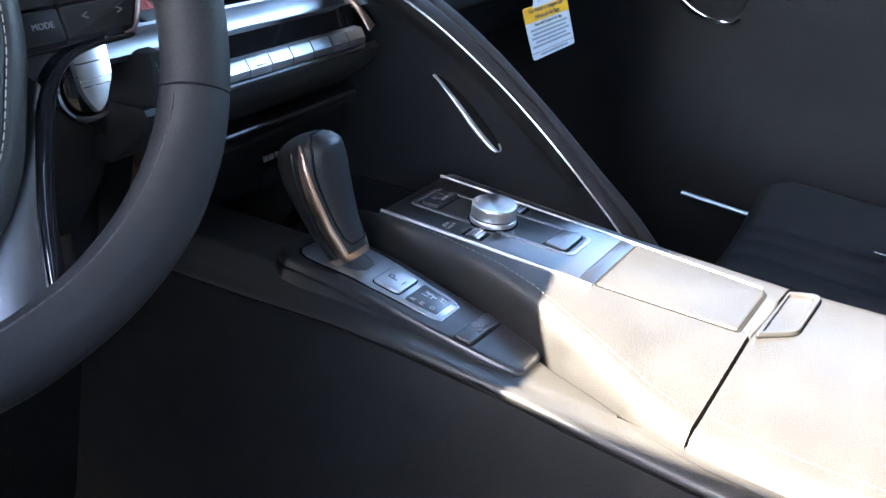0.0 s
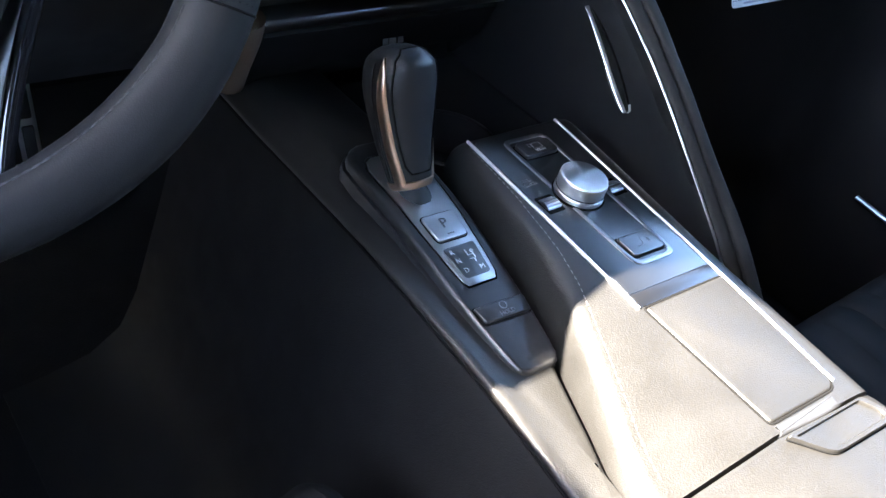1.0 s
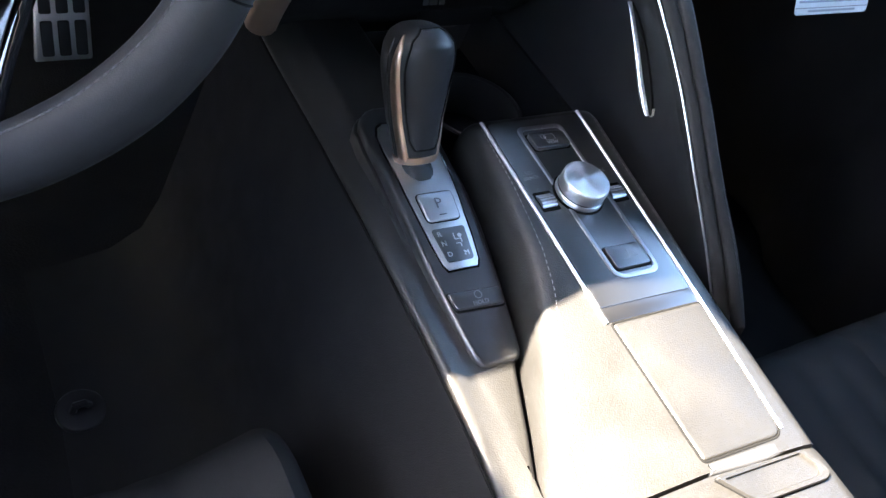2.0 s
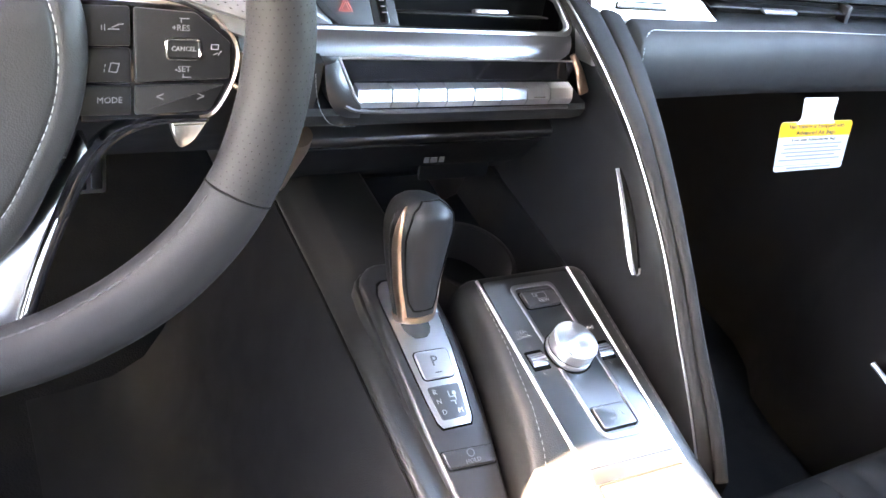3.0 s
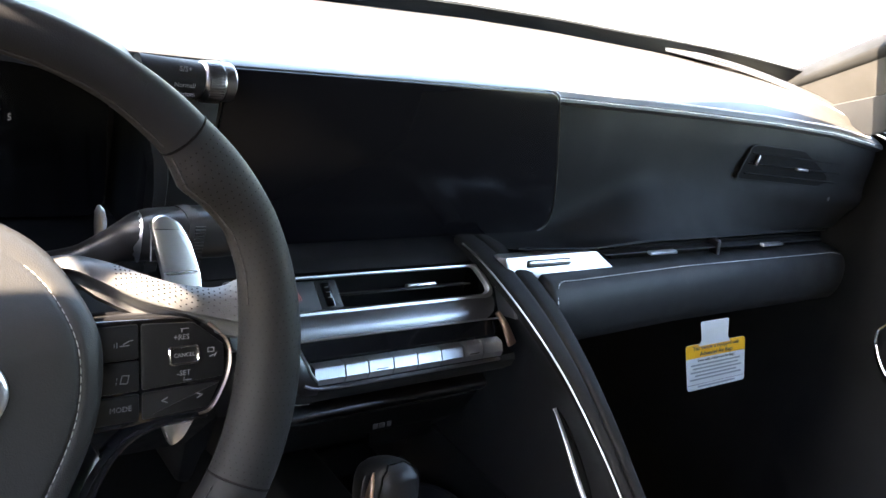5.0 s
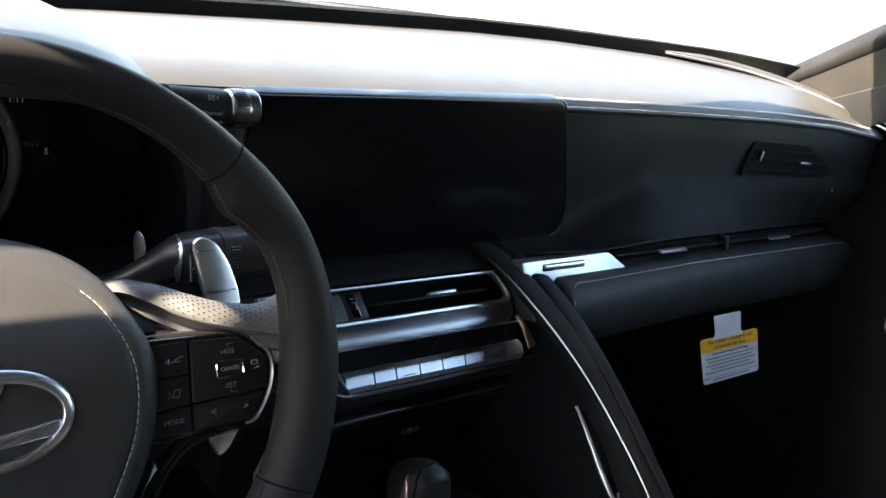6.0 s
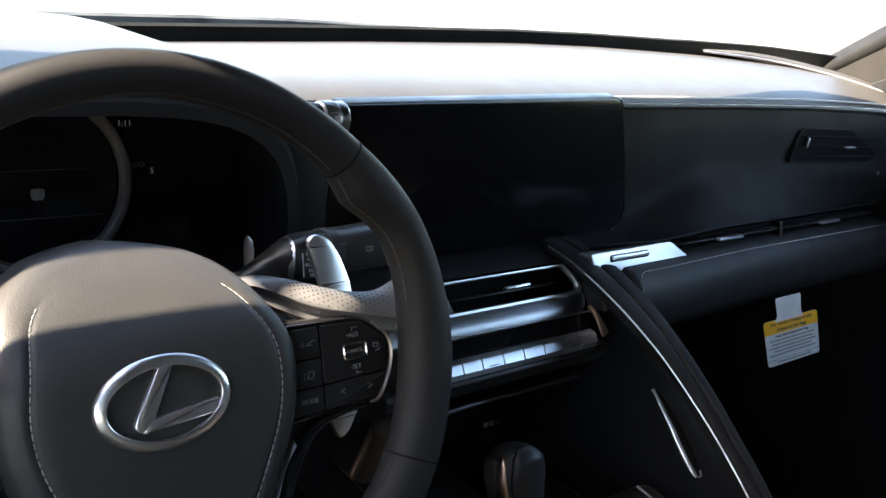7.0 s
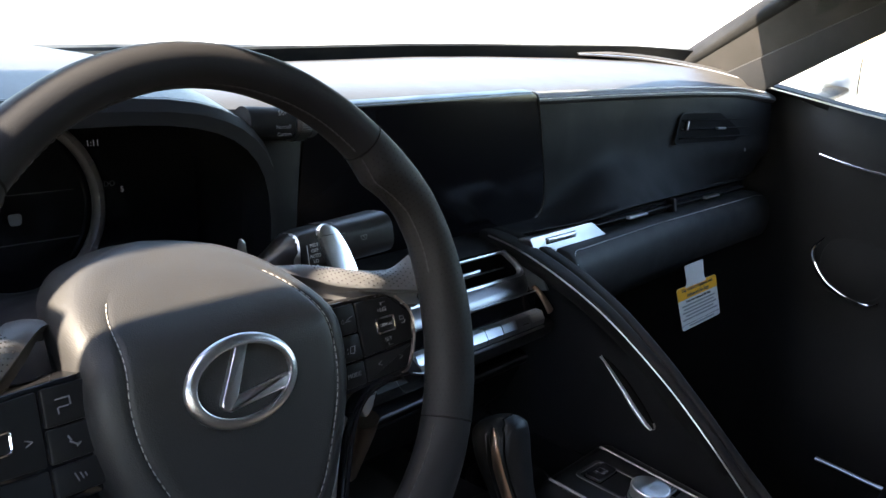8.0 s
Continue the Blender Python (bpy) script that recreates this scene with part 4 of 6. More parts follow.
def build_console():
    c = thing("centre_console", (0.05, -0.15, 0.0), "black leather centre console between the front seats, partly sunlit", "centre console")
    # driver-side flank below the seam, its leather darkened for the shade there
    rings = []
    for y in np.linspace(0.30, -0.75, 48):
        sx, sz = seam_x(y), seam_z(y)
        rings.append([(0.0, y, sz - 0.012), (sx + 0.004, y, sz - 0.0035), (sx - 0.0005, y, sz - 0.0025), (sx - 0.0035, y, sz - 0.008), (sx - 0.010, y, sz - 0.035), (sx - 0.020, y, sz - 0.080), (sx - 0.038, y, 0.18), (sx - 0.058, y, 0.09), (sx - 0.076, y, 0.045), (sx - 0.11, y, 0.018), (sx - 0.16, y, 0.006), (sx - 0.20, y, 0.001), (sx - 0.20, y, -0.01), (0.05, y, -0.01)])
    part("flank", loft(rings), SHADED_FLANK_LEATHER, c, "black leather side panel below the seam, its shade in the colour", angle=60)
    # shelf that carries the selector, and its sunlit rear
    rings = []
    for y in list(np.linspace(0.30, -0.12, 30)) + list(np.linspace(-0.13, -0.75, 30)):
        sx, sz = seam_x(y), seam_z(y)
        gz = lerp(-y, [-0.3, -0.09, 0.0, 0.05, 0.10, 0.139, 0.17, 0.2, 0.7], [0.3765, 0.3765, 0.3725, 0.3660, 0.3580, 0.3510, 0.352, 0.354, 0.356])
        gl = sx + 0.020
        gr = min(box_left(y) - 0.0060, 0.036)
        rings.append([(sx + 0.003, y, sz - 0.010), (sx + 0.0005, y, sz + 0.0002), (sx + 0.001, y, sz + 0.0035), (sx + 0.0030, y, sz + 0.0050), (sx + 0.008, y, sz + 0.0055 + max(0.0, gz - sz - 0.006) * 0.36), (gl, y, gz - 0.001), (gl + 0.006, y, gz), (gr - 0.006, y, gz), (gr - 0.002, y, gz - 0.002), (gr, y, gz - 0.008), (gr, y, gz - 0.06), (0.0 if gr > 0.02 else gr - 0.02, y, 0.25)])
    part("shelf", loft(rings), CONSOLE_LEATHER, c, "black leather shelf beside the gear selector", angle=60)
    part("seam", tube([(seam_x(y) + 0.0002, y, seam_z(y) - 0.0010) for y in np.linspace(0.29, -0.74, 60)], 0.0009, 0.0009, sides=6), HOLE, c, "dark sewn seam")
    # raised box with rounded leather edges
    rings = []
    for y in list(np.linspace(0.048, 0.030, 6)) + list(np.linspace(0.02, -0.2735, 36)):
        l, r = box_left(y), box_right(y)
        e = min(1.0, (0.052 - y) / 0.02)
        z = top_z(y) - 0.012 * (1 - e) ** 2
        zl = z - 0.30 * max(0.0, strip_left(y) - 0.003 - (l + 0.012))
        xk = max(strip_left(y) - 0.003, l + 0.0125)
        rings.append([(l + 0.006, y, 0.28), (l - 0.0015, y, 0.330), (l - 0.0020, y, zl - 0.020), (l - 0.0005, y, zl - 0.0105), (l + 0.0020, y, zl - 0.0050), (l + 0.0060, y, zl - 0.0014), (l + 0.0115, y, zl), (xk, y, z),
                      (r - 0.014, y, z), (r - 0.007, y, z - 0.0012), (r - 0.002, y, z - 0.0045), (r, y, z - 0.011), (r + 0.002, y, z - 0.03), (r - 0.004, y, 0.28)])
    part("box_body", skew(loft(rings)), CONSOLE_LEATHER, c, "black leather covered raised box", angle=60)
    for side in (0, 1):
        pts = []
        for y in np.linspace(0.034, -0.258 if side == 0 else -0.128, 70):
            x = box_left(y) + lerp(-y, [-0.03, 0.0, 0.065, 0.12, 0.26], [0.0075, 0.0090, 0.0120, 0.0130, 0.0160]) if side == 0 else box_right(y) - 0.0085
            k = min(1.0, max(0.0, (-0.16 - y) / 0.11))
            pts.append((x, y - 0.10 * k * (x - 0.05), box_top(x, y) + 0.0001 - 0.0008 * side))
        tagged(part("stitching", stitch_mesh(spline(pts, 220), 0.0056, 0.0030, 0.00036), CONSOLE_THREAD, c, "light grey stitching"), kind="stuff")
    # flush lid behind the control panel, with its metal lip
    ml = pose(0, 0, 0.4016, 2.06, 0, 0)
    lid = rounded([(0.0535, -0.1580), (0.1380, -0.1610), (0.1262, -0.2705), (0.0530, -0.2665)], [0.003, 0.003, 0.010, 0.004])
    part("lid", plate(lid, 0.0018, ml, 0.0022, 3, -0.008), CONSOLE_LEATHER, c, "black leather cup lid")
    gap = [ml @ Vector((0.094 + (x - 0.094) * 1.018, -0.214 + (y + 0.214) * 1.012, 0.0)) for x, y in lid]
    part("lid_gap", tube(gap, 0.0010, 0.0009, sides=6, closed=True), HOLE, c, "dark gap round the lid")
    part("lid_lip", plate(rounded([(0.0530, -0.2675), (0.1265, -0.2715), (0.1242, -0.2812), (0.1000, -0.2815), (0.0525, -0.2758)], [0.001, 0.003, 0.004, 0.02, 0.002]), 0.0012, ml @ pose(0, 0, -0.0010), 0.0022, 3, -0.008), SWITCH_GREY, c, "dark satin lip at the end of the lid")
    for fn, end, w in ((strip_left, -0.156, 0.0017), (strip_right, -0.266, 0.0016)):
        path = [(fn(y), y, top_z(y) + 0.0004) for y in np.linspace(0.040, end, 40)]
        part("strip", tube(path, w, 0.0014, sides=8), SATIN, c, "bright metal strip")
    # armrest behind
    rings = []
    for y in list(np.linspace(-0.2758, -0.298, 7)) + list(np.linspace(-0.31, -0.75, 14)):
        e = min(1.0, (-0.2745 - y) / 0.016)
        e = math.sqrt(max(0.05, 1 - (1 - e) ** 2))
        l, r, z = box_left(y) - 0.002, box_right(y) + 0.001, 0.3895 + 0.0035 * e
        zl = z - 0.30 * (0.050 - l - 0.016)
        rings.append([(l + 0.006, y, 0.28), (l - 0.002, y, 0.320), (l - 0.003, y, zl - 0.024), (l - 0.0005, y, zl - 0.012), (l + 0.003, y, zl - 0.005), (l + 0.009, y, zl - 0.0012), (l + 0.016, y, zl), (0.05, y, z), (r - 0.016, y, z), (r - 0.006, y, z - 0.003), (r, y, z - 0.010), (r + 0.002, y, z - 0.03), (r, y, 0.28)])
    a = thing("armrest", (0.05, -0.5, 0.28), "padded leather armrest lid with a recessed release tab", "armrest")
    part("cushion", skew(loft(rings)), CONSOLE_LEATHER, a, "padded leather armrest cushion", angle=60)
    out = [(0.0500, -0.2790), (0.1285, -0.2850), (0.1375, -0.3035), (0.1330, -0.3085), (0.0725, -0.3040), (0.0660, -0.3000)]
    rim = rounded(out, [0.002, 0.002, 0.006, 0.006, 0.006, 0.006], 6)
    inner = [(0.0935 + (x - 0.0935) * 0.86, -0.2910 + (y + 0.2910) * 0.74) for x, y in rim]
    part("release_rim", ring_plate(rim, inner, 0.0050, pose(0, 0, 0.3918)), CONSOLE_LEATHER, a, "raised rim of the release tab")
    part("release_tab", plate(inner, 0.3946, None, 0.0, 2, 0.386), CONSOLE_LEATHER, a, "recessed leather-toned release tab")
    part("tab_gap", tube([(x, y, 0.3938) for x, y in rim], 0.0006, 0.0006, sides=6, closed=True), HOLE, a)
    pts = []
    for y in (-0.284, -0.30, -0.33, -0.36, -0.42, -0.5, -0.6, -0.7):
        x = box_left(y) + 0.020
        pts.append((x, y - 0.10 * (x - 0.05), 0.3932 - 0.30 * (0.050 - x)))
    path = spline(pts, 200)
    tagged(part("stitching", stitch_mesh(path, 0.0056, 0.0030, 0.00036), CONSOLE_THREAD, a), kind="stuff")


build_console()


def build_console_controls():
    c = thing("control_panel", (0.1, -0.05, 0.40), "dark satin metal control panel on the console with a rotary knob", "control panel")
    m = pose(0, 0, 0.4042, 2.94, 0, 0)
    out = rounded([(0.0572, 0.0370), (0.1512, 0.0365), (0.1388, -0.1475), (0.0518, -0.1440)], [0.007, 0.007, 0.001, 0.001])
    part("face", plate(out, 0.0012, m, 0.0006, 2, -0.008), PANEL_GREY, c, "dark grey satin metal face")
    bev = rounded([(0.0518, -0.1443), (0.1388, -0.1478), (0.1380, -0.1592), (0.0520, -0.1560)], 0.0008, 2)
    # darker metal stands in for a bevel turned away from the sun
    part("rear_bevel", plate(bev, 0.0014, m @ pose(0, -0.1443, 0, 5, 0, 0) @ pose(0, 0.1443, 0), 0.0004, 2, -0.008), FRAME_METAL, c, "bevelled metal rear edge, darkened as if turned from the sun")
    # shallow groove with a bright bevelled frame that runs under the knob
    outer = rounded([(0.0800, 0.0285), (0.1265, 0.0275), (0.1240, -0.1280), (0.0800, -0.1265)], [0.008, 0.008, 0.010, 0.010], 6)
    inn = rounded([(0.0835, 0.0245), (0.1232, 0.0235), (0.1205, -0.1240), (0.0832, -0.1228)], [0.006, 0.006, 0.008, 0.008], 6)
    part("groove_frame", ring_plate(outer, inn, 0.0016, m @ pose(0, 0, 0.0008)), SATIN_DARK, c, "bevelled frame round the groove")
    part("groove", plate(inn, 0.0003, m @ pose(0, 0, 0.0011)), PANEL_GREY, c)

    def button(name, pts, label, mat, rise=0.0030):
        well = [(p[0] + (0.0012 if p[0] > 0.103 else -0.0012), p[1] + (0.0012 if i < 2 else -0.0012)) for i, p in enumerate(pts)]
        part("button_gap", plate(rounded(well, 0.004), 0.0004, m @ pose(0, 0, 0.0012)), HOLE, c)
        return part(name, plate(rounded(pts, 0.0036), rise, m @ pose(0, 0, 0.0010), 0.0010, 3), mat, c, label)
    button("view_button", [(0.0855, 0.0190), (0.1205, 0.0180), (0.1205, 0.0015), (0.0860, 0.0020)], "black camera view button", HARD_PLASTIC, 0.0042)
    button("seat_button", [(0.0850, -0.0985), (0.1190, -0.1000), (0.1185, -0.1200), (0.0850, -0.1190)], "grey seat heat button", PANEL_GREY)
    words("lettering", "VIEW", 0.0046, m @ pose(0.1035, 0.0058, 0.0056), PRINT_DIM, c)
    for cx, cy, w, h in ((0.1035, 0.0117, 0.0095, 0.0060), (0.0975, 0.0130, 0.0040, 0.0036)):
        sq = [m @ Vector((cx + dx * w / 2, cy + dy * h / 2, 0.0054)) for dx, dy in ((-1, -1), (1, -1), (1, 1), (-1, 1))]
        part("camera_icon", tube(sq, 0.00035, 0.0002, sides=4, closed=True), PRINT_DIM, c)
    for x, y, w, h, a in ((0.0990, -0.1120, 0.0070, 0.0014, 4), (0.1030, -0.1085, 0.0014, 0.0070, -14), (0.1075, -0.1095, 0.0006, 0.0046, 15), (0.1098, -0.1095, 0.0006, 0.0046, 15)):
        part("seat_icon", box((w, h, 0.0003), m @ pose(x, y, 0.0042, 0, 0, a)), PRINT_DIM, c, smooth=False)
    for text, x, y in (("SEEK", 0.0660, -0.0180), ("TRACK", 0.0660, -0.0230), ("TUNE", 0.1330, -0.0270)):
        words("lettering", text, 0.0048, m @ pose(x, y, 0.0014, 0, 0, 3), PRINT_DIM, c)
    for x, y in ((0.0655, -0.0470), (0.1330, -0.0510)):
        o = m @ Vector((x, y, -0.0052))
        w = part("thumb_wheel", tube([o + Vector((-0.0070, 0, 0)), o + Vector((0.0070, 0, 0))], 0.0090, 0.0090, sides=24), DARK_METAL, c, "knurled metal thumb wheel", False)
        for k in range(9):
            q = 0.35 + 0.305 * k
            part("knurl", box((0.0138, 0.0011, 0.0010), Matrix.Translation(o + Vector((0, 0.0091 * math.cos(q), 0.0091 * math.sin(q)))) @ pose(0, 0, 0, math.degrees(q) - 90, 0, 0)), INLAY_METAL, w, smooth=False)
        part("wheel_well", plate(rounded([(x - 0.0085, y - 0.0095), (x + 0.0085, y - 0.0095), (x + 0.0085, y + 0.0095), (x - 0.0085, y + 0.0095)], 0.0015), 0.0004, m @ pose(0, 0, 0.0011)), HOLE, c, "black recess round the wheel")
        for dy, turn in ((0.0125, 1), (-0.0125, -1)):
            tri = [m @ Vector((x + px * 0.0016, y + dy + turn * py * 0.0012, 0.0013)) for px, py in ((-1, -1), (0, 1), (1, -1))]
            part("mark", tube(tri, 0.00030, 0.0002, sides=4), PRINT_DIM, c)
    part("knob_base", disc(0.0215, 0.0016, m @ pose(0.0975, -0.0455, 0.0010), 56, 0.0006), HOLE, c, "dark gap under the knob")
    part("knob_collar", disc(0.0200, 0.0052, m @ pose(0.0975, -0.0455, 0.0012), 56, 0.0010), SATIN, c, "satin collar under the knob")
    part("knob", disc(0.0193, 0.0128, m @ pose(0.0975, -0.0455, 0.0058), 64, 0.0018), SPUN, c, "spun aluminium rotary knob")
    part("knob_ring", tube([m @ Vector((0.0975 + 0.0190 * math.cos(q), -0.0455 + 0.0190 * math.sin(q), 0.0074)) for q in np.linspace(0, 2 * math.pi, 64, endpoint=False)], 0.0006, 0.0005, sides=6, closed=True), HOLE, c, "dark joint of the knob")
    # side pocket and cup holder in front of the box
    t = thing("cup_holder", (0.12, 0.12, 0.30), "deep black cup holder tray with a thin dark rim", "cup holder")
    rings = []
    for y in np.linspace(0.056, 0.26, 8):
        rings.append([(0.034, y, 0.370), (0.044, y, 0.352), (0.048, y, 0.300), (0.10, y, 0.290), (0.18, y, 0.290), (0.196, y, 0.300), (0.202, y, 0.36), (0.208, y, 0.36), (0.206, y, 0.27), (0.03, y, 0.27)])
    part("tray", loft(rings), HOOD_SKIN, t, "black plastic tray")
    part("rim", tube([(0.125 + 0.046 * math.cos(q), 0.130 + 0.046 * math.sin(q), 0.338) for q in np.linspace(0, 2 * math.pi, 40, endpoint=False)], 0.0010, 0.0016, sides=6, closed=True), RUBBER, t, "thin dark rim")
    part("cup_wall", loft([[(0.125 + r * math.cos(q), 0.130 + r * math.sin(q), z) for q in np.linspace(0, 2 * math.pi, 36, endpoint=False)] for r, z in ((0.0462, 0.338), (0.050, 0.338), (0.050, 0.30), (0.040, 0.296), (0.0445, 0.31))], True, False, True), HARD_PLASTIC, t)


build_console_controls()


def build_selector():
    g = thing("gear_selector", (0.0, 0.0, 0.36), "automatic gear selector with leather knob on a satin metal plate", "gear selector")
    ahead = Vector((0.03, 1.0, 0.215)).normalized()
    side = Vector((1.0, -0.03, 0.0)).normalized()
    nrm = side.cross(ahead).normalized()
    side = ahead.cross(nrm)
    o = gate_point(0, 0)
    m = Matrix(((side.x, ahead.x, nrm.x, o.x), (side.y, ahead.y, nrm.y, o.y), (side.z, ahead.z, nrm.z, o.z), (0, 0, 0, 1)))

    def bend(bm):
        """Lets the fore end of a plate dip, as the gate curves down there."""
        for y in (-0.01, 0.01, 0.03, 0.05, 0.07):
            bmesh.ops.bisect_plane(bm, geom=bm.verts[:] + bm.edges[:] + bm.faces[:], plane_co=(0, y, 0), plane_no=(0, 1, 0))
        for v in bm.verts:
            v.co.z -= 1.6 * max(0.0, v.co.y + 0.01) ** 2
        return bm

    def shape(rows, grow=0.0, wide=1.0):
        right = [(hw * wide + grow, -s) for s, hw in rows]
        return [(-x, y) for x, y in right[::-1]] + right
    outer = [(-0.004, 0.008), (-0.001, 0.0150), (0.006, 0.0215), (0.016, 0.0262), (0.04, 0.0285), (0.08, 0.0283), (0.12, 0.0272), (0.16, 0.0252), (0.19, 0.0228), (0.212, 0.0202), (0.226, 0.0180), (0.2315, 0.0150), (0.2335, 0.009)]
    part("surround", bend(plate(shape(outer, 0.0030, 1.08), 0.004, m @ pose(0, 0, -0.013), 0.002, 2, -0.010)), HARD_PLASTIC, g, "black surround")
    part("base_panel", bend(plate(shape(outer, 0.0, 1.08), 0.0125, m @ pose(0, 0, -0.0125), 0.0045, 5, -0.004)), SELECTOR_SKIN, g, "soft black base panel", angle=60)
    groove = [(0.018, 0.0130), (0.022, 0.0185), (0.032, 0.0228), (0.05, 0.0240), (0.095, 0.0222), (0.135, 0.0186), (0.1535, 0.0160), (0.1590, 0.0130)]
    part("plate_gap", bend(plate(shape(groove), 0.0007, m)), PIANO, g, "dark line round the metal plate")
    chrome = [(0.020, 0.0120), (0.024, 0.0175), (0.034, 0.0218), (0.05, 0.0228), (0.095, 0.0210), (0.135, 0.0174), (0.1525, 0.0150), (0.1575, 0.0120)]
    part("metal_plate", bend(plate(shape(chrome), 0.0016, m, 0.0007, 2, -0.003)), GATE_METAL, g, "satin metal plate")
    part("button_well", plate(rounded([(-0.0146, -0.1190), (0.0146, -0.1190), (0.0162, -0.0930), (-0.0162, -0.0930)], 0.0048), 0.0004, m @ pose(0, 0, 0.0016)), HOLE, g, "dark gap round the park button")
    p = part("park_button", plate(rounded([(-0.0136, -0.1180), (0.0136, -0.1180), (0.0152, -0.0940), (-0.0152, -0.0940)], 0.004), 0.0022, m @ pose(0, 0, 0.0016), 0.0012, 3), GATE_METAL, g, "bright park button")
    words("lettering", "P", 0.0125, m @ pose(0, -0.1040, 0.0040), PRINT_DIM, p)
    part("mark", box((0.006, 0.0009, 0.0003), m @ pose(0, -0.1135, 0.0039)), PRINT_DIM, p, smooth=False)
    part("gear_display", plate(rounded([(-0.0112, -0.1520), (0.0114, -0.1520), (0.0142, -0.1240), (-0.0142, -0.1240)], 0.0028), 0.0008, m @ pose(0, 0, 0.0016), 0.0004), PANEL_GREY, g, "dark gear position plate")
    for ch, x, y in (("R", -0.0092, -0.1290), ("N", -0.0083, -0.1370), ("D", -0.0070, -0.1460), ("M", 0.0070, -0.1465)):
        words("lettering", ch, 0.0058, m @ pose(x, y, 0.0026), PRINT, g)
    for x, y, w, h in ((0.0020, -0.1320, 0.0007, 0.0050), (0.0045, -0.1345, 0.0055, 0.0007), (0.0068, -0.1345, 0.0007, 0.0065), (0.0030, -0.1380, 0.0030, 0.0007), (0.0052, -0.1395, 0.0007, 0.0034)):
        part("gear_pattern", box((w, h, 0.0003), m @ pose(x, y, 0.0026)), PRINT, g, smooth=False)
    part("gear_pattern", disc(0.0016, 0.0004, m @ pose(0.0068, -0.1318, 0.0024), 16), PRINT, g)
    well = [(-0.0208, -0.1905), (0.0212, -0.1925), (0.0232, -0.1765), (-0.0232, -0.1745)]
    part("hold_gap", plate(rounded(well, 0.003), 0.0006, m @ pose(0, 0, 0.0001)), HOLE, g, "dark gap round the hold button")
    h = part("hold_button", plate(rounded([(-0.0198, -0.1890), (0.0202, -0.1910), (0.0222, -0.1775), (-0.0222, -0.1755)], 0.0025), 0.0030, m @ pose(0, 0, 0.0001), 0.0013, 3), SELECTOR_SKIN, g, "black brake hold button")
    words("lettering", "HOLD", 0.0048, m @ pose(0.001, -0.1868, 0.0034), GREY_MARK, h)
    part("hold_icon", tube([m @ Vector((0.001 + 0.0030 * math.cos(q), -0.1805 + 0.0030 * math.sin(q), 0.0032)) for q in np.linspace(0, 6.28, 14, endpoint=False)], 0.00035, 0.0002, sides=4, closed=True), PRINT_DIM, h)
    # boot, stem and knob
    lo, top = Vector((-0.0105, 0.0245, 0.3935)), Vector((-0.0140, 0.0755, 0.4830))
    ax = (top - lo).normalized()
    base = lo - ax * 0.008
    part("boot", tube([base - ax * 0.006, base + ax * 0.004, base + ax * 0.012], [0.016, 0.012, 0.011], [0.014, 0.011, 0.010], up=(0, 1, 0), sides=18), RUBBER, g, "black rubber boot")

    def section(f, grow=0.0, y_off=0.0):
        """The knob's half width and half depth at height f, and how far back its middle lies."""
        w = lerp(f, [0.0, 0.06, 0.25, 0.5, 0.68, 0.78, 0.86, 0.92, 0.965, 0.99, 1.0], [0.0158, 0.0168, 0.0197, 0.0236, 0.0258, 0.0258, 0.0238, 0.0198, 0.0140, 0.0082, 0.0012])
        d = lerp(f, [0.0, 0.06, 0.25, 0.5, 0.72, 0.86, 0.94, 0.985, 1.0], [0.0140, 0.0155, 0.0185, 0.0220, 0.0258, 0.0268, 0.0236, 0.0145, 0.0020])
        b = lerp(f, [0.0, 0.3, 0.6, 0.85, 1.0], [0.0, 0.001, -0.003, -0.008, -0.006])
        return w + grow, d + grow, b
    fs = list(np.linspace(0, 0.86, 20)) + [0.89, 0.92, 0.945, 0.965, 0.98, 0.99, 0.996, 1.0]
    xdir = Vector((1, 0, 0)) - ax * ax.x
    xdir.normalize()
    ydir = ax.cross(xdir)
    span = (top - lo).length

    def knob_ring(f, grow=0.0, n=32):
        w, d, b = section(f, grow)
        ring = []
        for k in range(n):
            q = 2 * math.pi * k / n
            c, s = math.cos(q), math.sin(q)
            c, s = math.copysign(abs(c) ** 0.9, c), math.copysign(abs(s) ** 0.9, s)
            ring.append(lo + ax * span * f + xdir * (c * w) + ydir * (s * d + b))
        return ring
    kn = part("knob", loft([knob_ring(f) for f in fs]), KNOB_LEATHER, g, "smooth black leather selector knob", angle=80)
    # stitched leather inlay over the back of the knob, framed by a dark seam
    def skin(f, q, grow):
        w, d, b = section(f, grow)
        c, s = math.cos(q), math.sin(q)
        c, s = math.copysign(abs(c) ** 0.9, c), math.copysign(abs(s) ** 0.9, s)
        return lo + ax * span * f + xdir * (c * w) + ydir * (s * d + b)

    def spread(f):
        return lerp(f, [0.10, 0.16, 0.4, 0.7, 0.9, 0.965], [0.45, 0.68, 0.80, 0.86, 0.78, 0.5])
    ff = np.linspace(0.10, 0.965, 26)
    rows = [[skin(f, -math.pi / 2 + spread(f) * t, 0.0009 * (1 - abs(t) ** 6)) for t in np.linspace(-1, 1, 17)] for f in ff]
    part("inlay", loft(rows, False, False), KNOB_LEATHER, kn, "smooth leather inlay", angle=80)
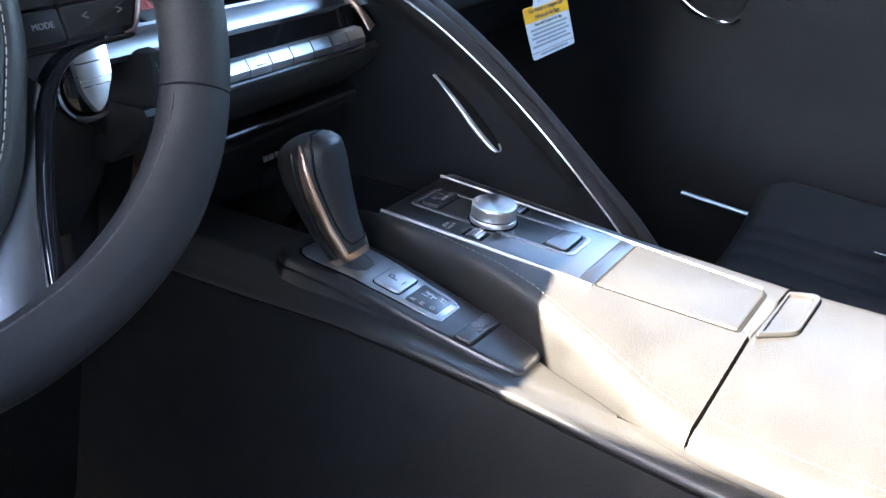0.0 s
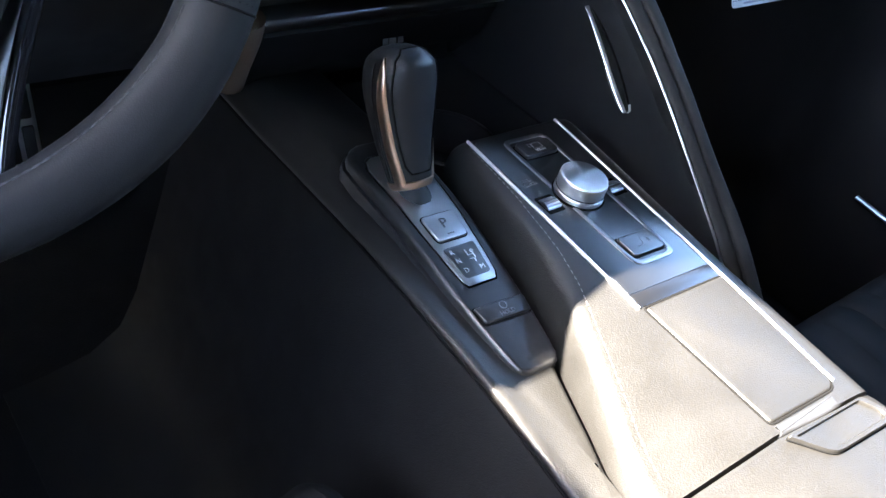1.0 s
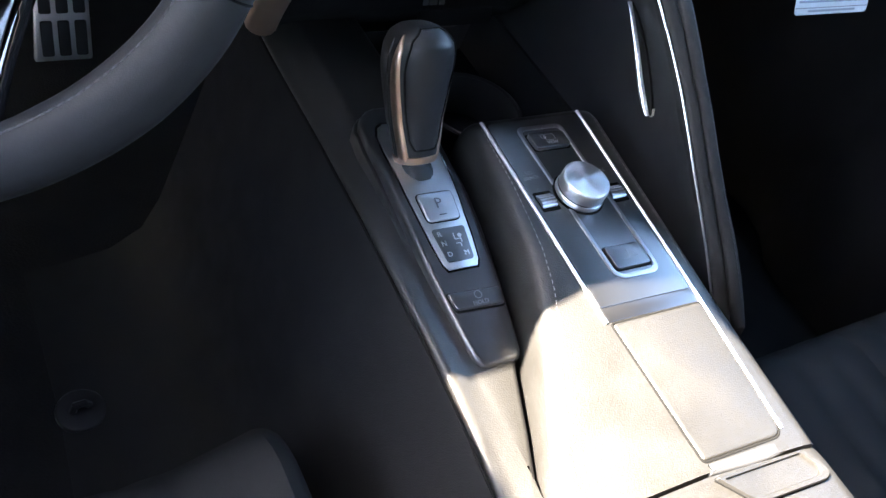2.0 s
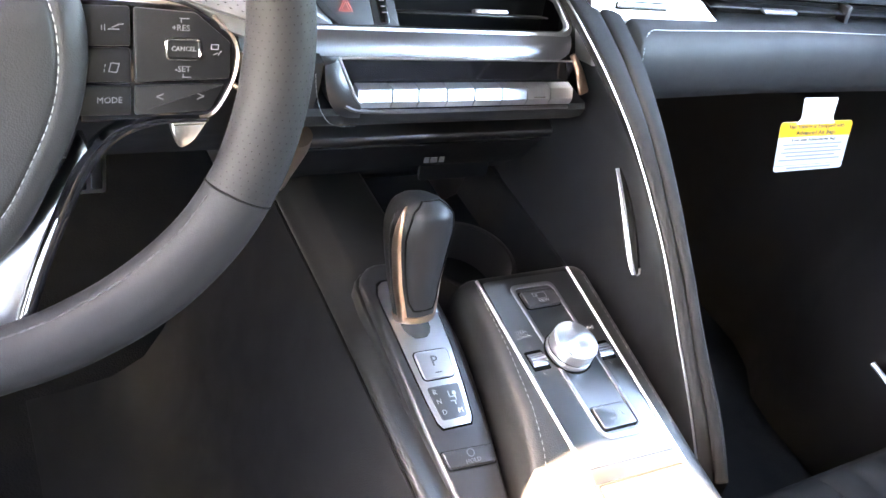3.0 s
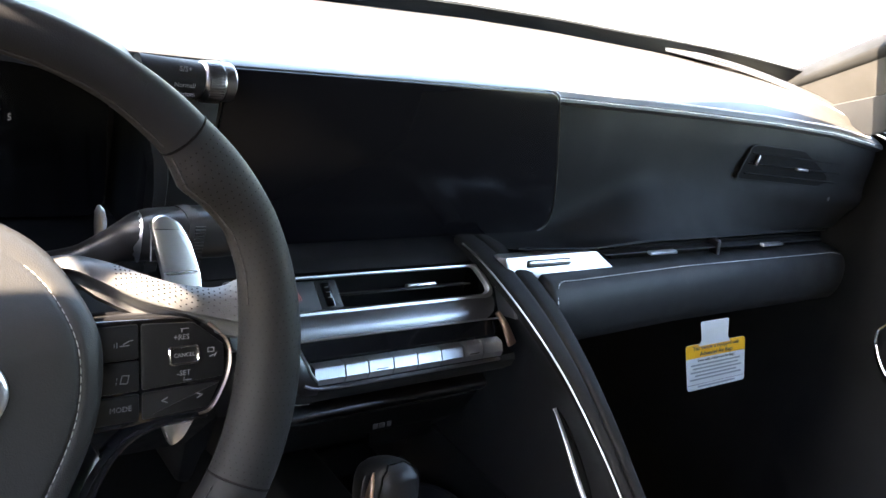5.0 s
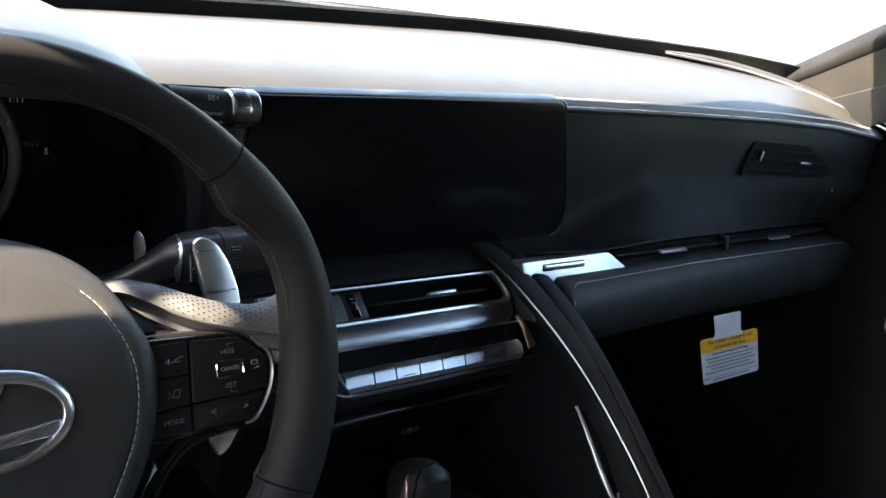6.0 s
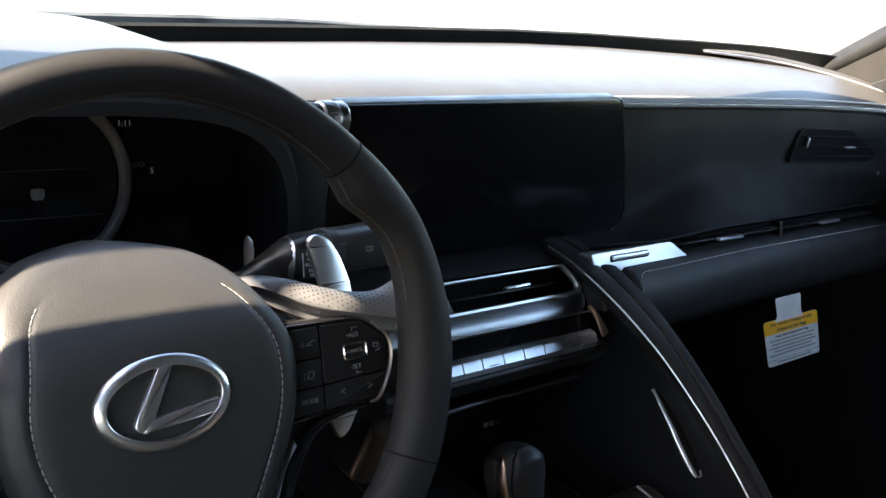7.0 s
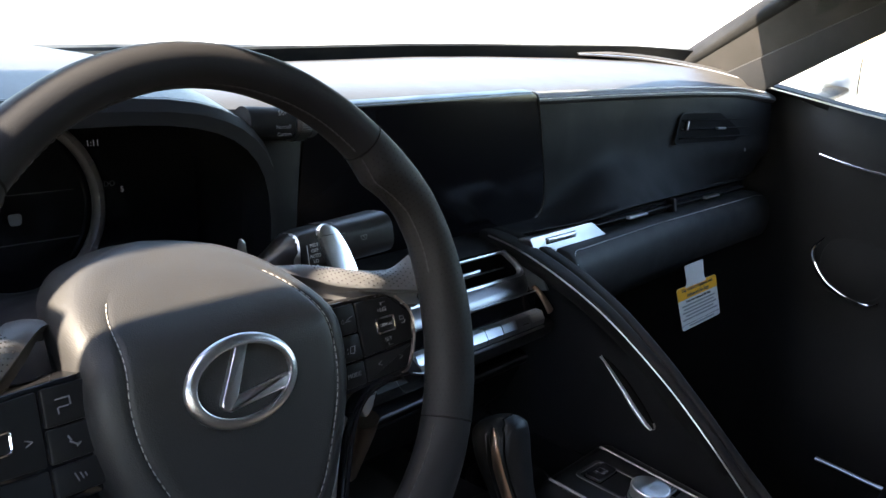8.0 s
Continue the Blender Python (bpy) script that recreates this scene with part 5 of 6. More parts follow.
    rim = [skin(f, -math.pi / 2 - spread(f), 0.0004) for f in ff] + [skin(ff[-1], -math.pi / 2 + spread(ff[-1]) * t, 0.0004) for t in np.linspace(-0.8, 0.8, 7)] + [skin(f, -math.pi / 2 + spread(f), 0.0004) for f in ff[::-1]] + [skin(ff[0], -math.pi / 2 + spread(ff[0]) * t, 0.0004) for t in np.linspace(0.8, -0.8, 7)]
    part("seam", tube(rim, 0.0009, 0.0009, up=xdir, sides=6, closed=True), HOLE, kn)
    for sgn in (-1, 1):
        fsx = np.linspace(0.02, 0.93 if sgn < 0 else 0.70, 30)
        rows = []
        for f in fsx:
            half = lerp(f, [0, 0.15, 0.35, 0.6, 0.85, 0.93], [0.34, 0.28, 0.24, 0.20, 0.12, 0.03])
            q0 = -math.pi / 2 + sgn * lerp(f, [0, 0.3, 0.6, 0.93], [1.10, 1.17, 1.20, 1.15])
            rows.append([skin(f, q0 + half * t, 0.0015 * (1 - abs(t) ** 4)) for t in np.linspace(-1, 1, 7)])
        part("side_strip", loft(rows, False, False), TAN_REFLECTION_METAL, kn, "satin metal side strip with a tan reflection in its colour", angle=80)
        line = [skin(f, -math.pi / 2 + sgn * (1.62 - 0.16 * f), 0.0003) for f in np.linspace(0.05, 0.9, 24)]
        part("seam", tube(line, 0.0006, 0.0006, up=xdir, sides=6), HARD_PLASTIC, kn)
    part("collar", loft([knob_ring(f, gr) for f, gr in ((-0.015, -0.002), (-0.01, 0.0004), (0.012, 0.0011), (0.040, 0.0009), (0.045, 0.0))]), TAN_REFLECTION_METAL, kn, "satin metal collar with a tan reflection in its colour")


build_selector()


# ---- buttress with grab handle ----
def build_buttress():
    b = thing("console_buttress", (0.18, 0.0, 0.3), "sloping leather buttress from dash to console with a bright inlay", "console buttress")
    n = 64
    inner = spline([(0.1490, 0.226, 0.6020), (0.1480, 0.206, 0.6015), (0.1480, 0.170, 0.5960), (0.1510, 0.130, 0.5830), (0.1560, 0.095, 0.5670), (0.1620, 0.060, 0.5470), (0.1665, 0.030, 0.5265), (0.1705, 0.000, 0.5040), (0.1730, -0.0227, 0.4860),
                    (0.1745, -0.049, 0.4640), (0.1755, -0.075, 0.4410), (0.1805, -0.096, 0.4180), (0.1860, -0.119, 0.3920), (0.1915, -0.140, 0.3660), (0.1965, -0.160, 0.3400)], n)
    outer = spline([(0.1990, 0.226, 0.5990), (0.2050, 0.206, 0.5975), (0.2090, 0.171, 0.5900), (0.2050, 0.122, 0.5770), (0.1990, 0.085, 0.5640), (0.1935, 0.050, 0.5490), (0.1905, 0.020, 0.5320), (0.1895, -0.008, 0.5130), (0.1900, -0.030, 0.4950),
                    (0.1920, -0.052, 0.4760), (0.1940, -0.0775, 0.4525), (0.1990, -0.103, 0.4275), (0.2050, -0.129, 0.4020), (0.2100, -0.150, 0.3780), (0.2150, -0.170, 0.3520)], n)
    rings, edge = [], []
    for i in range(n):
        a, o = Vector(inner[i]), Vector(outer[i])
        t = (Vector(inner[min(i + 1, n - 1)]) - Vector(inner[max(i - 1, 0)])).normalized()
        across = o - a
        up = across.cross(t).normalized()
        up = up if up.z > 0 else -up
        ring = [a - up * 0.010 + across * 0.06, a - up * 0.001, a + up * 0.0016 + across * 0.02]
        for f, h in ((0.07, 0.0030), (0.20, 0.0036), (0.36, 0.0036), (0.46, 0.0030), (0.485, 0.0016), (0.50, 0.0008), (0.515, 0.0016), (0.54, 0.0034), (0.62, 0.0042), (0.78, 0.0040), (0.90, 0.0026), (0.97, 0.0008), (1.0, -0.0015)):
            ring.append(a + across * f + up * h)
        edge.append(a + across * 0.90 + up * 0.0030)
        ring += [o + Vector((0.004, 0, -0.006)), o + Vector((0.009, 0, -0.020)), o + Vector((0.010, 0, -0.05)), o + Vector((0.004, 0, -0.05))]
        rings.append(ring)
    part("rail", loft(rings), BUTTRESS_LEATHER, b, "black leather rail with piped seam", angle=70)
    line = [Vector(p) + Vector((-0.0012, 0, 0.0004)) for p in inner[2:-3]]
    part("inlay", tube(line, 0.0009, 0.0012, up=(-0.6, 0.4, 0.7), sides=8), SATIN, b, "bright metal inlay")
    tagged(part("stitching", stitch_mesh(spline(edge[3:-3], 260), 0.0042, 0.0022, 0.00026), RIM_THREAD, b, "dark grey stitching"), kind="stuff")

    # smooth concave cheek from the inlay down to the console
    def cheek(p, d, lift=0.0):
        k = 1 - math.exp(-d / 0.035)
        return Vector((p[0] + (0.206 - p[0]) * k - lift, p[1], p[2] - d))
    rings = []
    for p in inner[1:]:
        ds = [0.001, 0.006, 0.012, 0.02, 0.03, 0.045, 0.06, 0.08, 0.10, 0.13]
        ring = [cheek(p, min(d, max(0.02, p[2] - 0.27) * (0.5 + 0.5 * d / 0.13))) for d in ds]
        bottom = min(0.27, ring[-1].z - 0.002)
        ring += [Vector((0.207, p[1], bottom)), Vector((0.216, p[1], bottom)), Vector((0.214, p[1], ring[7].z)), Vector((p[0] + 0.022, p[1], p[2] - 0.014))]
        rings.append(ring)
    part("cheek", loft(rings), CHEEK_SKIN, b, "smooth dark side panel", angle=70)
    # passenger-side flank down to the floor
    rings = []
    for p in outer[::3]:
        rings.append([(p[0] + 0.007, p[1], p[2] - 0.03), (p[0] + 0.013, p[1], p[2] - 0.05), (max(p[0] + 0.018, 0.2135), p[1], p[2] - 0.075), (max(p[0] + 0.026, 0.222), p[1], 0.22), (max(p[0] + 0.034, 0.226), p[1], -0.01), (max(p[0] + 0.028, 0.221), p[1], -0.01), (max(p[0] + 0.020, 0.217), p[1], 0.22), (max(p[0] + 0.013, 0.2095), p[1], p[2] - 0.078), (p[0] + 0.0085, p[1], p[2] - 0.045)])
    part("flank", loft(rings), CARPET, b, "dark carpeted flank")
    part("cheek_end", box((0.024, 0.27, 0.29), pose(0.2210, 0.285, 0.400), 0.006), SOFT_PLASTIC, b, "dark panel end")
    # grab slot: black sheet on the cheek for its shade, bright fore edge

    def on_cheek(y, z, lift):
        at = float(np.interp(-y, [-q[1] for q in inner], range(n)))
        p = [float(np.interp(at, range(n), inner[:, k])) for k in range(3)]
        return cheek((p[0], y, p[2]), p[2] - z, lift)
    fore = spline([(0.0760, 0.4890), (0.0655, 0.4770), (0.0474, 0.4565), (0.0295, 0.4372), (0.0150, 0.4264), (0.0065, 0.4245)], 30)
    aft = spline([(0.0760, 0.4890), (0.0605, 0.4830), (0.0395, 0.4685), (0.0185, 0.4485), (0.0060, 0.4335), (0.0030, 0.4267)], 30)
    rows = [[on_cheek(a[0] * (1 - f) + c[0] * f, a[1] * (1 - f) + c[1] * f, 0.0010) for f in np.linspace(0, 1, 7)] for a, c in zip(fore, aft)]
    bm = loft(rows, False, False)
    bmesh.ops.solidify(bm, geom=bm.faces[:], thickness=0.002)
    part("slot", bm, HOLE, b, "grab slot, its shade a black sheet on the cheek")
    lip = []
    for i, (a, c) in enumerate(zip(fore, aft)):
        reach = lerp(i, [0, 5, 18, 26, 29], [0.5, 0.40, 0.42, 0.50, 0.6])
        lip.append([on_cheek(a[0] + (c[0] - a[0]) * f * reach, a[1] + (c[1] - a[1]) * f * reach, 0.0032 + 0.0036 * math.sin(math.pi * f) ** 0.8) for f in np.linspace(0, 1, 9)])
    bm = loft(lip, False, False)
    bmesh.ops.solidify(bm, geom=bm.faces[:], thickness=0.001)
    part("slot_edge", bm, SATIN, b, "bright metal slot edge")
    low = [on_cheek(y, z, 0.0012) for y, z in ((0.0065, 0.4250), (0.0040, 0.4255), (0.0030, 0.4280), (0.0050, 0.4325))]
    part("slot_edge", tube(low, 0.0012, 0.0012, up=(1, 0, 0), sides=8), SATIN, b)


build_buttress()


# ---- steering wheel and column ----
WHEEL = pose(-0.355, 0.008, 0.642, 71, 0, 0)


HUB = WHEEL @ pose(0, 0, -0.005)
FACE = WHEEL @ pose(0, 0, 0.001)


def hub_point(u, v, w=0.0):
    return HUB @ Vector((u, v, w))


def face_point(u, v, w=0.0):
    return FACE @ Vector((u, v, w))


def wheel_point(u, v, w=0.0):
    return WHEEL @ Vector((u, v, w))


def hub_drop(k):
    """How far the airbag cover falls back towards its upper edge."""
    v = 0.08 * min(k, 1.2)
    return 0.0 if v < 0.015 else 24 * (v - 0.015) ** 2 if v < 0.04 else 0.015 + 1.2 * (v - 0.04)


def rim_radii(deg):
    """Inner and outer radius of the rim at an angle: thumb bulges above the spokes, a flattened foot."""
    d = deg % 360
    d = d if d <= 180 else d - 360
    d = d if d > -90 else -180 - d
    d = d if d <= 90 else 180 - d
    at = [-90, -75, -60, -46, -32, -20, -10, 0, 10, 18, 27, 33, 39, 46, 60, 90]
    return (lerp(d, at, [0.1360, 0.1365, 0.1390, 0.1430, 0.1480, 0.1505, 0.1515, 0.1530, 0.1560, 0.1600, 0.1612, 0.1570, 0.1515, 0.1570, 0.1590, 0.1600]),
            lerp(d, at, [0.1690, 0.1710, 0.1765, 0.1825, 0.1865, 0.1885, 0.1895, 0.1905, 0.1910, 0.1912, 0.1910, 0.1900, 0.1885, 0.1860, 0.1845, 0.1845]))


def rim_point(a, q, grow=0.0):
    lo, hi = rim_radii(math.degrees(a))
    R, r = (lo + hi) / 2, (hi - lo) / 2 + grow
    thick = 0.0150 + 0.12 * (r - 0.0125) + grow
    return wheel_point((R + r * math.cos(q)) * math.cos(a), (R + r * math.cos(q)) * math.sin(a), thick * math.sin(q) + 0.0035)


def build_wheel():
    s = thing("steering_wheel", (-0.355, 0.008, 0.642), "black leather steering wheel with perforated grips and bright badge", "steering wheel")
    # rim in four leather stretches
    def stretch(a0, a1, mat, label, n):
        rings = [[rim_point(a, 2 * math.pi * k / 24) for k in range(24)] for a in np.linspace(radians(a0), radians(a1), n)]
        return part("rim_section", loft(rings), mat, s, label, angle=70)
    stretch(46.2, 133.8, RIM_LEATHER, "smooth black leather upper rim", 44)
    stretch(-23.8, 45.8, PERFORATED, "perforated black leather grip", 44)
    stretch(134.2, 203.8, PERFORATED, "perforated black leather grip", 44)
    stretch(204.2, 335.8, RIM_LEATHER, "smooth black leather lower rim", 60)
    # punched holes of the grips
    def hole(bm, o, n, r):
        n = n.normalized()
        x = n.orthogonal().normalized()
        y = n.cross(x)
        bm.faces.new([bm.verts.new(o + n * 0.00012 + (x * math.cos(k * math.pi / 3) + y * math.sin(k * math.pi / 3)) * r) for k in range(6)])
    for c in (10.5, 169.5):
        bm = bmesh.new()
        for i in range(-25, 26):
            for k in range(-8, 13):
                a = radians(c + 1.33 * i)
                q = math.pi / 2 + 0.22 * (k + 0.5 * (i % 2))
                o = rim_point(a, q)
                hole(bm, o, rim_point(a, q, 0.001) - o, 0.00040)
        tagged(part("perforation", bm, HOLE, s, "rows of small punched holes"), kind="stuff")
    for a in (46, 134, 204, 336):
        ring = [rim_point(radians(a), q, -0.0001) for q in np.linspace(0, 2 * math.pi, 28, endpoint=False)]
        part("rim_seam", tube(ring, 0.0007, 0.0007, up=WHEEL.to_3x3() @ Vector((0, 0.3, 1)), sides=5, closed=True), HOLE, s)
    # sewn inner edge of the rim
    for a0, a1 in ((206, 334), (12, 45), (135, 168), (48, 132)):
        pts = [rim_point(a, 2.75) for a in np.linspace(radians(a0), radians(a1), 140)]
        tagged(part("stitching", stitch_mesh(pts, 0.0050, 0.0034, 0.0007), RIM_THREAD, s, "black rim stitching"), kind="stuff")
    # airbag hub: shield outline, domed
    half = [(0.0, 0.082), (0.020, 0.079), (0.0435, 0.0715), (0.0625, 0.0545), (0.0720, 0.0265), (0.0745, 0.0), (0.0705, -0.026), (0.060, -0.052), (0.048, -0.076), (0.034, -0.092), (0.016, -0.100), (0.0, -0.102)]
    right = spline(half, 40)
    outline = [tuple(p) for p in right] + [(-p[0], p[1]) for p in right[::-1][1:-1]]
    rings = []
    for f, w in ((1.06, -0.045), (1.10, -0.030), (1.125, -0.018), (1.115, -0.0105), (1.08, -0.0042), (1.03, -0.0012), (0.97, 0.0008), (0.925, 0.0014), (0.915, 0.0006), (0.905, 0.0006), (0.895, 0.0020), (0.87, 0.0028), (0.80, 0.0034), (0.72, 0.0037), (0.64, 0.0039), (0.56, 0.0041), (0.48, 0.0042), (0.40, 0.0043), (0.32, 0.0044), (0.24, 0.0045), (0.12, 0.0045), (0.02, 0.0045)):
        ring = []
        for x, y in outline:
            top = max(0.0, y * f / 0.08)
            fade = min(1.0, max(0.0, (y - 0.050) / 0.018)) if 0.80 < f < 1.03 else 0.0
            smooth_w = w + (lerp(f, [0.80, 1.03], [0.0034, -0.0012]) - w) * fade
            ring.append(face_point(x * f, y * (0.97 * min(f, 1.06) if y > 0 else f), smooth_w - hub_drop(top)))
        rings.append(ring)
    part("airbag_cover", loft(rings), HUB_LEATHER, s, "domed black leather airbag cover", angle=70)
    seam = []
    for x, y in outline:
        if y < 0.066:
            top = max(0.0, y * 0.91 / 0.08)
            seam.append((x, y, top))
    rt = [face_point(x * 0.911, y * 0.911 * (0.97 if y > 0 else 1.0), 0.0017 - hub_drop(tp)) for x, y, tp in seam if x > 0.004]
    lf = [face_point(-x * 0.911, y * 0.911 * (0.97 if y > 0 else 1.0), 0.0017 - hub_drop(tp)) for x, y, tp in seam if x > 0.004]
    for p in (rt, lf):
        tagged(part("stitching", stitch_mesh(spline(p, 200), 0.0046, 0.0029, 0.00030), HUB_THREAD, s, "light grey stitching"), kind="stuff")
    # badge: oval ring with a bent bar
    def sq(v):
        return math.copysign(abs(v) ** 0.7, v)
    e = part("badge_ring", loft([[face_point(-0.003 + (0.0340 + 0.0031 * sq(math.cos(q))) * math.cos(a), 0.001 + (0.0222 + 0.0031 * sq(math.cos(q))) * math.sin(a), 0.0056 + 0.0022 * sq(math.sin(q)) - 0.0012 * math.cos(q)) for q in np.linspace(0, 2 * math.pi, 16, endpoint=False)]
                                 for a in np.linspace(0, 2 * math.pi, 60, endpoint=False)], True, False, True), BADGE_METAL, s, "satin chrome oval ring")
    m = FACE @ pose(-0.003, 0.001, 0.0045)
    stroke = [(-0.0022, 0.0205), (0.0060, 0.0208), (-0.0066, -0.0072), (-0.0138, -0.0142), (-0.0182, -0.0098)]
    foot = [(-0.0100, -0.0076), (0.0296, -0.0030), (0.0300, -0.0105), (-0.0130, -0.0140)]
    part("badge_bar", plate(rounded(stroke, [0.0006, 0.0006, 0.0008, 0.0030, 0.0030]), 0.0032, m, 0.0009, 3), BADGE_METAL, e, "satin chrome bent bar")
    part("badge_bar", plate(rounded(foot, [0.0004, 0.0006, 0.0006, 0.0004]), 0.0029, m, 0.0009, 3), BADGE_METAL, e, "satin chrome bent bar")

    # switch pods on the cross spokes
    def pod(sgn):
        def pt(x, y):
            return (sgn * x, y)
        mm = HUB @ pose(0, 0, -0.0125)
        body = rounded([pt(0.078, 0.026), pt(0.135, 0.024), pt(0.1565, 0.008), pt(0.1570, -0.010), pt(0.146, -0.032), pt(0.080, -0.034)], [0.002, 0.012, 0.014, 0.012, 0.010, 0.002])
        p = part("switch_pod", plate(body, 0.0035, mm, 0.001, 2, -0.022), PIANO, s, "gloss black switch pod")
        edge = [mm @ Vector((x, y, 0.0036)) for x, y in rounded([pt(0.143, 0.0195), pt(0.1565, 0.008), pt(0.1570, -0.010), pt(0.146, -0.031), pt(0.138, -0.0322)], [0, 0.014, 0.012, 0.010, 0])]
        part("pod_trim", tube(edge, 0.0009, 0.0011, up=HUB.to_3x3() @ Vector((0, 0, 1)), sides=6), TRIM_METAL, p, "slim bronze-toned metal trim")

        def key(pts, lab=""):
            return part("switch", plate(rounded([pt(*q) for q in pts], 0.0015), 0.0022, mm @ pose(0, 0, 0.0030), 0.0009, 2), KEY_PLASTIC, p, lab)
        key([(0.0790, 0.0228), (0.1025, 0.0228), (0.1030, 0.0040), (0.0790, 0.0040)])
        key([(0.0790, 0.0032), (0.1030, 0.0032), (0.1034, -0.0135), (0.0790, -0.0135)])
        key([(0.0790, -0.0152), (0.1034, -0.0152), (0.1034, -0.0300), (0.0790, -0.0300)])
        key([(0.1052, -0.0152), (0.1500, -0.0142), (0.1430, -0.0285), (0.1052, -0.0300)])
        key([(0.1044, 0.0226), (0.1340, 0.0210), (0.1520, 0.0070), (0.1525, -0.0118), (0.1050, -0.0135)])
        fr = [mm @ Vector((sgn * x, y, 0.0056)) for x, y in rounded([(0.1195, 0.0085), (0.1360, 0.0080), (0.1365, -0.0015), (0.1200, -0.0015)], 0.002, 3)]
        part("key_frame", tube(fr, 0.0008, 0.0008, up=HUB.to_3x3() @ Vector((0, 0, 1)), sides=6, closed=True), CHROME, p, "bright key frame")
        tx = mm @ pose(0, 0, 0.0056)
        if sgn > 0:
            words("lettering", "CANCEL", 0.0032, tx @ pose(0.1282, 0.0033, 0), PRINT_DIM, p)
            words("lettering", "+RES", 0.0042, tx @ pose(0.1265, 0.0135, 0), GREY_MARK, p)
            words("lettering", "-SET", 0.0042, tx @ pose(0.1280, -0.0068, 0), PRINT_DIM, p)
            words("lettering", "MODE", 0.0042, tx @ pose(0.0930, -0.0222, 0), GREY_MARK, p)
            words("lettering", "<", 0.0070, tx @ pose(0.1170, -0.0210, 0), PRINT_DIM, p)
            words("lettering", ">", 0.0070, tx @ pose(0.1375, -0.0210, 0), PRINT_DIM, p)
            for x, y, w, h, a in ((0.1262, 0.0182, 0.0046, 0.0005, 0), (0.1246, 0.0172, 0.0005, 0.0020, 0), (0.1280, -0.0108, 0.0046, 0.0005, 0), (0.1262, -0.0100, 0.0005, 0.0018, 0),
                                  (0.1416, 0.0058, 0.0034, 0.0005, 0), (0.1416, 0.0034, 0.0034, 0.0005, 0), (0.1400, 0.0046, 0.0005, 0.0026, 0), (0.1436, 0.0046, 0.0005, 0.0026, 0), (0.1444, 0.0016, 0.0005, 0.0030, -35), (0.1424, 0.0012, 0.0026, 0.0005, 20),
                                  (0.0876, 0.0128, 0.0004, 0.0022, 0), (0.0890, 0.0128, 0.0004, 0.0030, 0), (0.0930, 0.0122, 0.0052, 0.0005, 0), (0.0940, 0.0138, 0.0040, 0.0005, 24), (0.0962, 0.0146, 0.0028, 0.0005, 8),
                                  (0.0890, -0.0052, 0.0004, 0.0014, -12), (0.0886, -0.0076, 0.0004, 0.0014, -12), (0.0912, -0.0060, 0.0005, 0.0046, -14), (0.0950, -0.0060, 0.0005, 0.0046, -14), (0.0938, -0.0040, 0.0034, 0.0005, -8), (0.0926, -0.0082, 0.0034, 0.0005, -8)):
                part("icon", box((w, h, 0.0003), tx @ pose(x + 0.0020, y, 0, 0, 0, a)), GREY_MARK, p, smooth=False)
        else:
            words("lettering", ">", 0.0075, tx @ pose(-0.1120, 0.0, 0), PRINT_DIM, p)
            for x, y, w, h, a in ((-0.0930, 0.0165, 0.0070, 0.0007, 0), (-0.0930, 0.0125, 0.0050, 0.0007, 0), (-0.0895, 0.0146, 0.0007, 0.0042, 0), (-0.0958, 0.0110, 0.0007, 0.0030, 0),
                                  (-0.0930, -0.0030, 0.0008, 0.0030, 25), (-0.0915, -0.0058, 0.0042, 0.0008, -35), (-0.0890, -0.0070, 0.0008, 0.0026, -60),
                                  (-0.0930, -0.0222, 0.0007, 0.0048, 20), (-0.0905, -0.0222, 0.0007, 0.0036, 20), (-0.0885, -0.0222, 0.0007, 0.0022, 20)):
                part("icon", box((w, h, 0.0003), tx @ pose(x, y, 0, 0, 0, a)), GREY_MARK, p, smooth=False)
        # upper spoke: a perforated leather band that sweeps from behind the hub to the rim
        back = spline([(0.072, 0.0500, -0.085), (0.086, 0.0535, -0.072), (0.1000, 0.0515, -0.052), (0.1125, 0.0465, -0.038), (0.125, 0.0420, -0.031), (0.140, 0.0385, -0.027), (0.154, 0.0378, -0.024), (0.166, 0.0450, -0.016)], 40)
        front = spline([(0.066, 0.0480, -0.062), (0.079, 0.0490, -0.049), (0.092, 0.0430, -0.040), (0.1042, 0.0360, -0.031), (0.1150, 0.0315, -0.0225), (0.1280, 0.0278, -0.0150), (0.1420, 0.0242, -0.0095), (0.1600, 0.0200, -0.0040)], 40)
        fw = HUB.to_3x3() @ Vector((0, 0, 1))

        def band(i, f, lift=0.0):
            a, c = (hub_point(sgn * p[0], p[1], p[2] + 0.005) for p in (back[i], front[i]))
            up = (HUB.to_3x3() @ Vector((0, 1, 0.8))).normalized()
            return a.lerp(c, f) + up * (0.0030 * math.sin(math.pi * f) + lift)
        rings = []
        for i in range(40):
            ring = [band(i, f) for f in np.linspace(0, 1, 9)]
            c = ring[-1]
            dn = HUB.to_3x3() @ Vector((0, -1, 0))
            k = min(1.0, i / 12)
            ring += [c + dn * 0.0012 - fw * 0.0008, c + dn * 0.0020 - fw * 0.0050, c + dn * (0.004 * k + 0.002) - fw * 0.0065, c + dn * (0.0075 * k + 0.002) - fw * 0.0060, c + dn * (0.0095 * k + 0.002) - fw * 0.0100, c + dn * 0.009 - fw * 0.018, ring[0] + dn * 0.008 - fw * 0.004]
            rings.append(ring)
        part("spoke", loft(rings), SPOKE_LEATHER, s, "perforated leather spoke", angle=50)
        bm = bmesh.new()
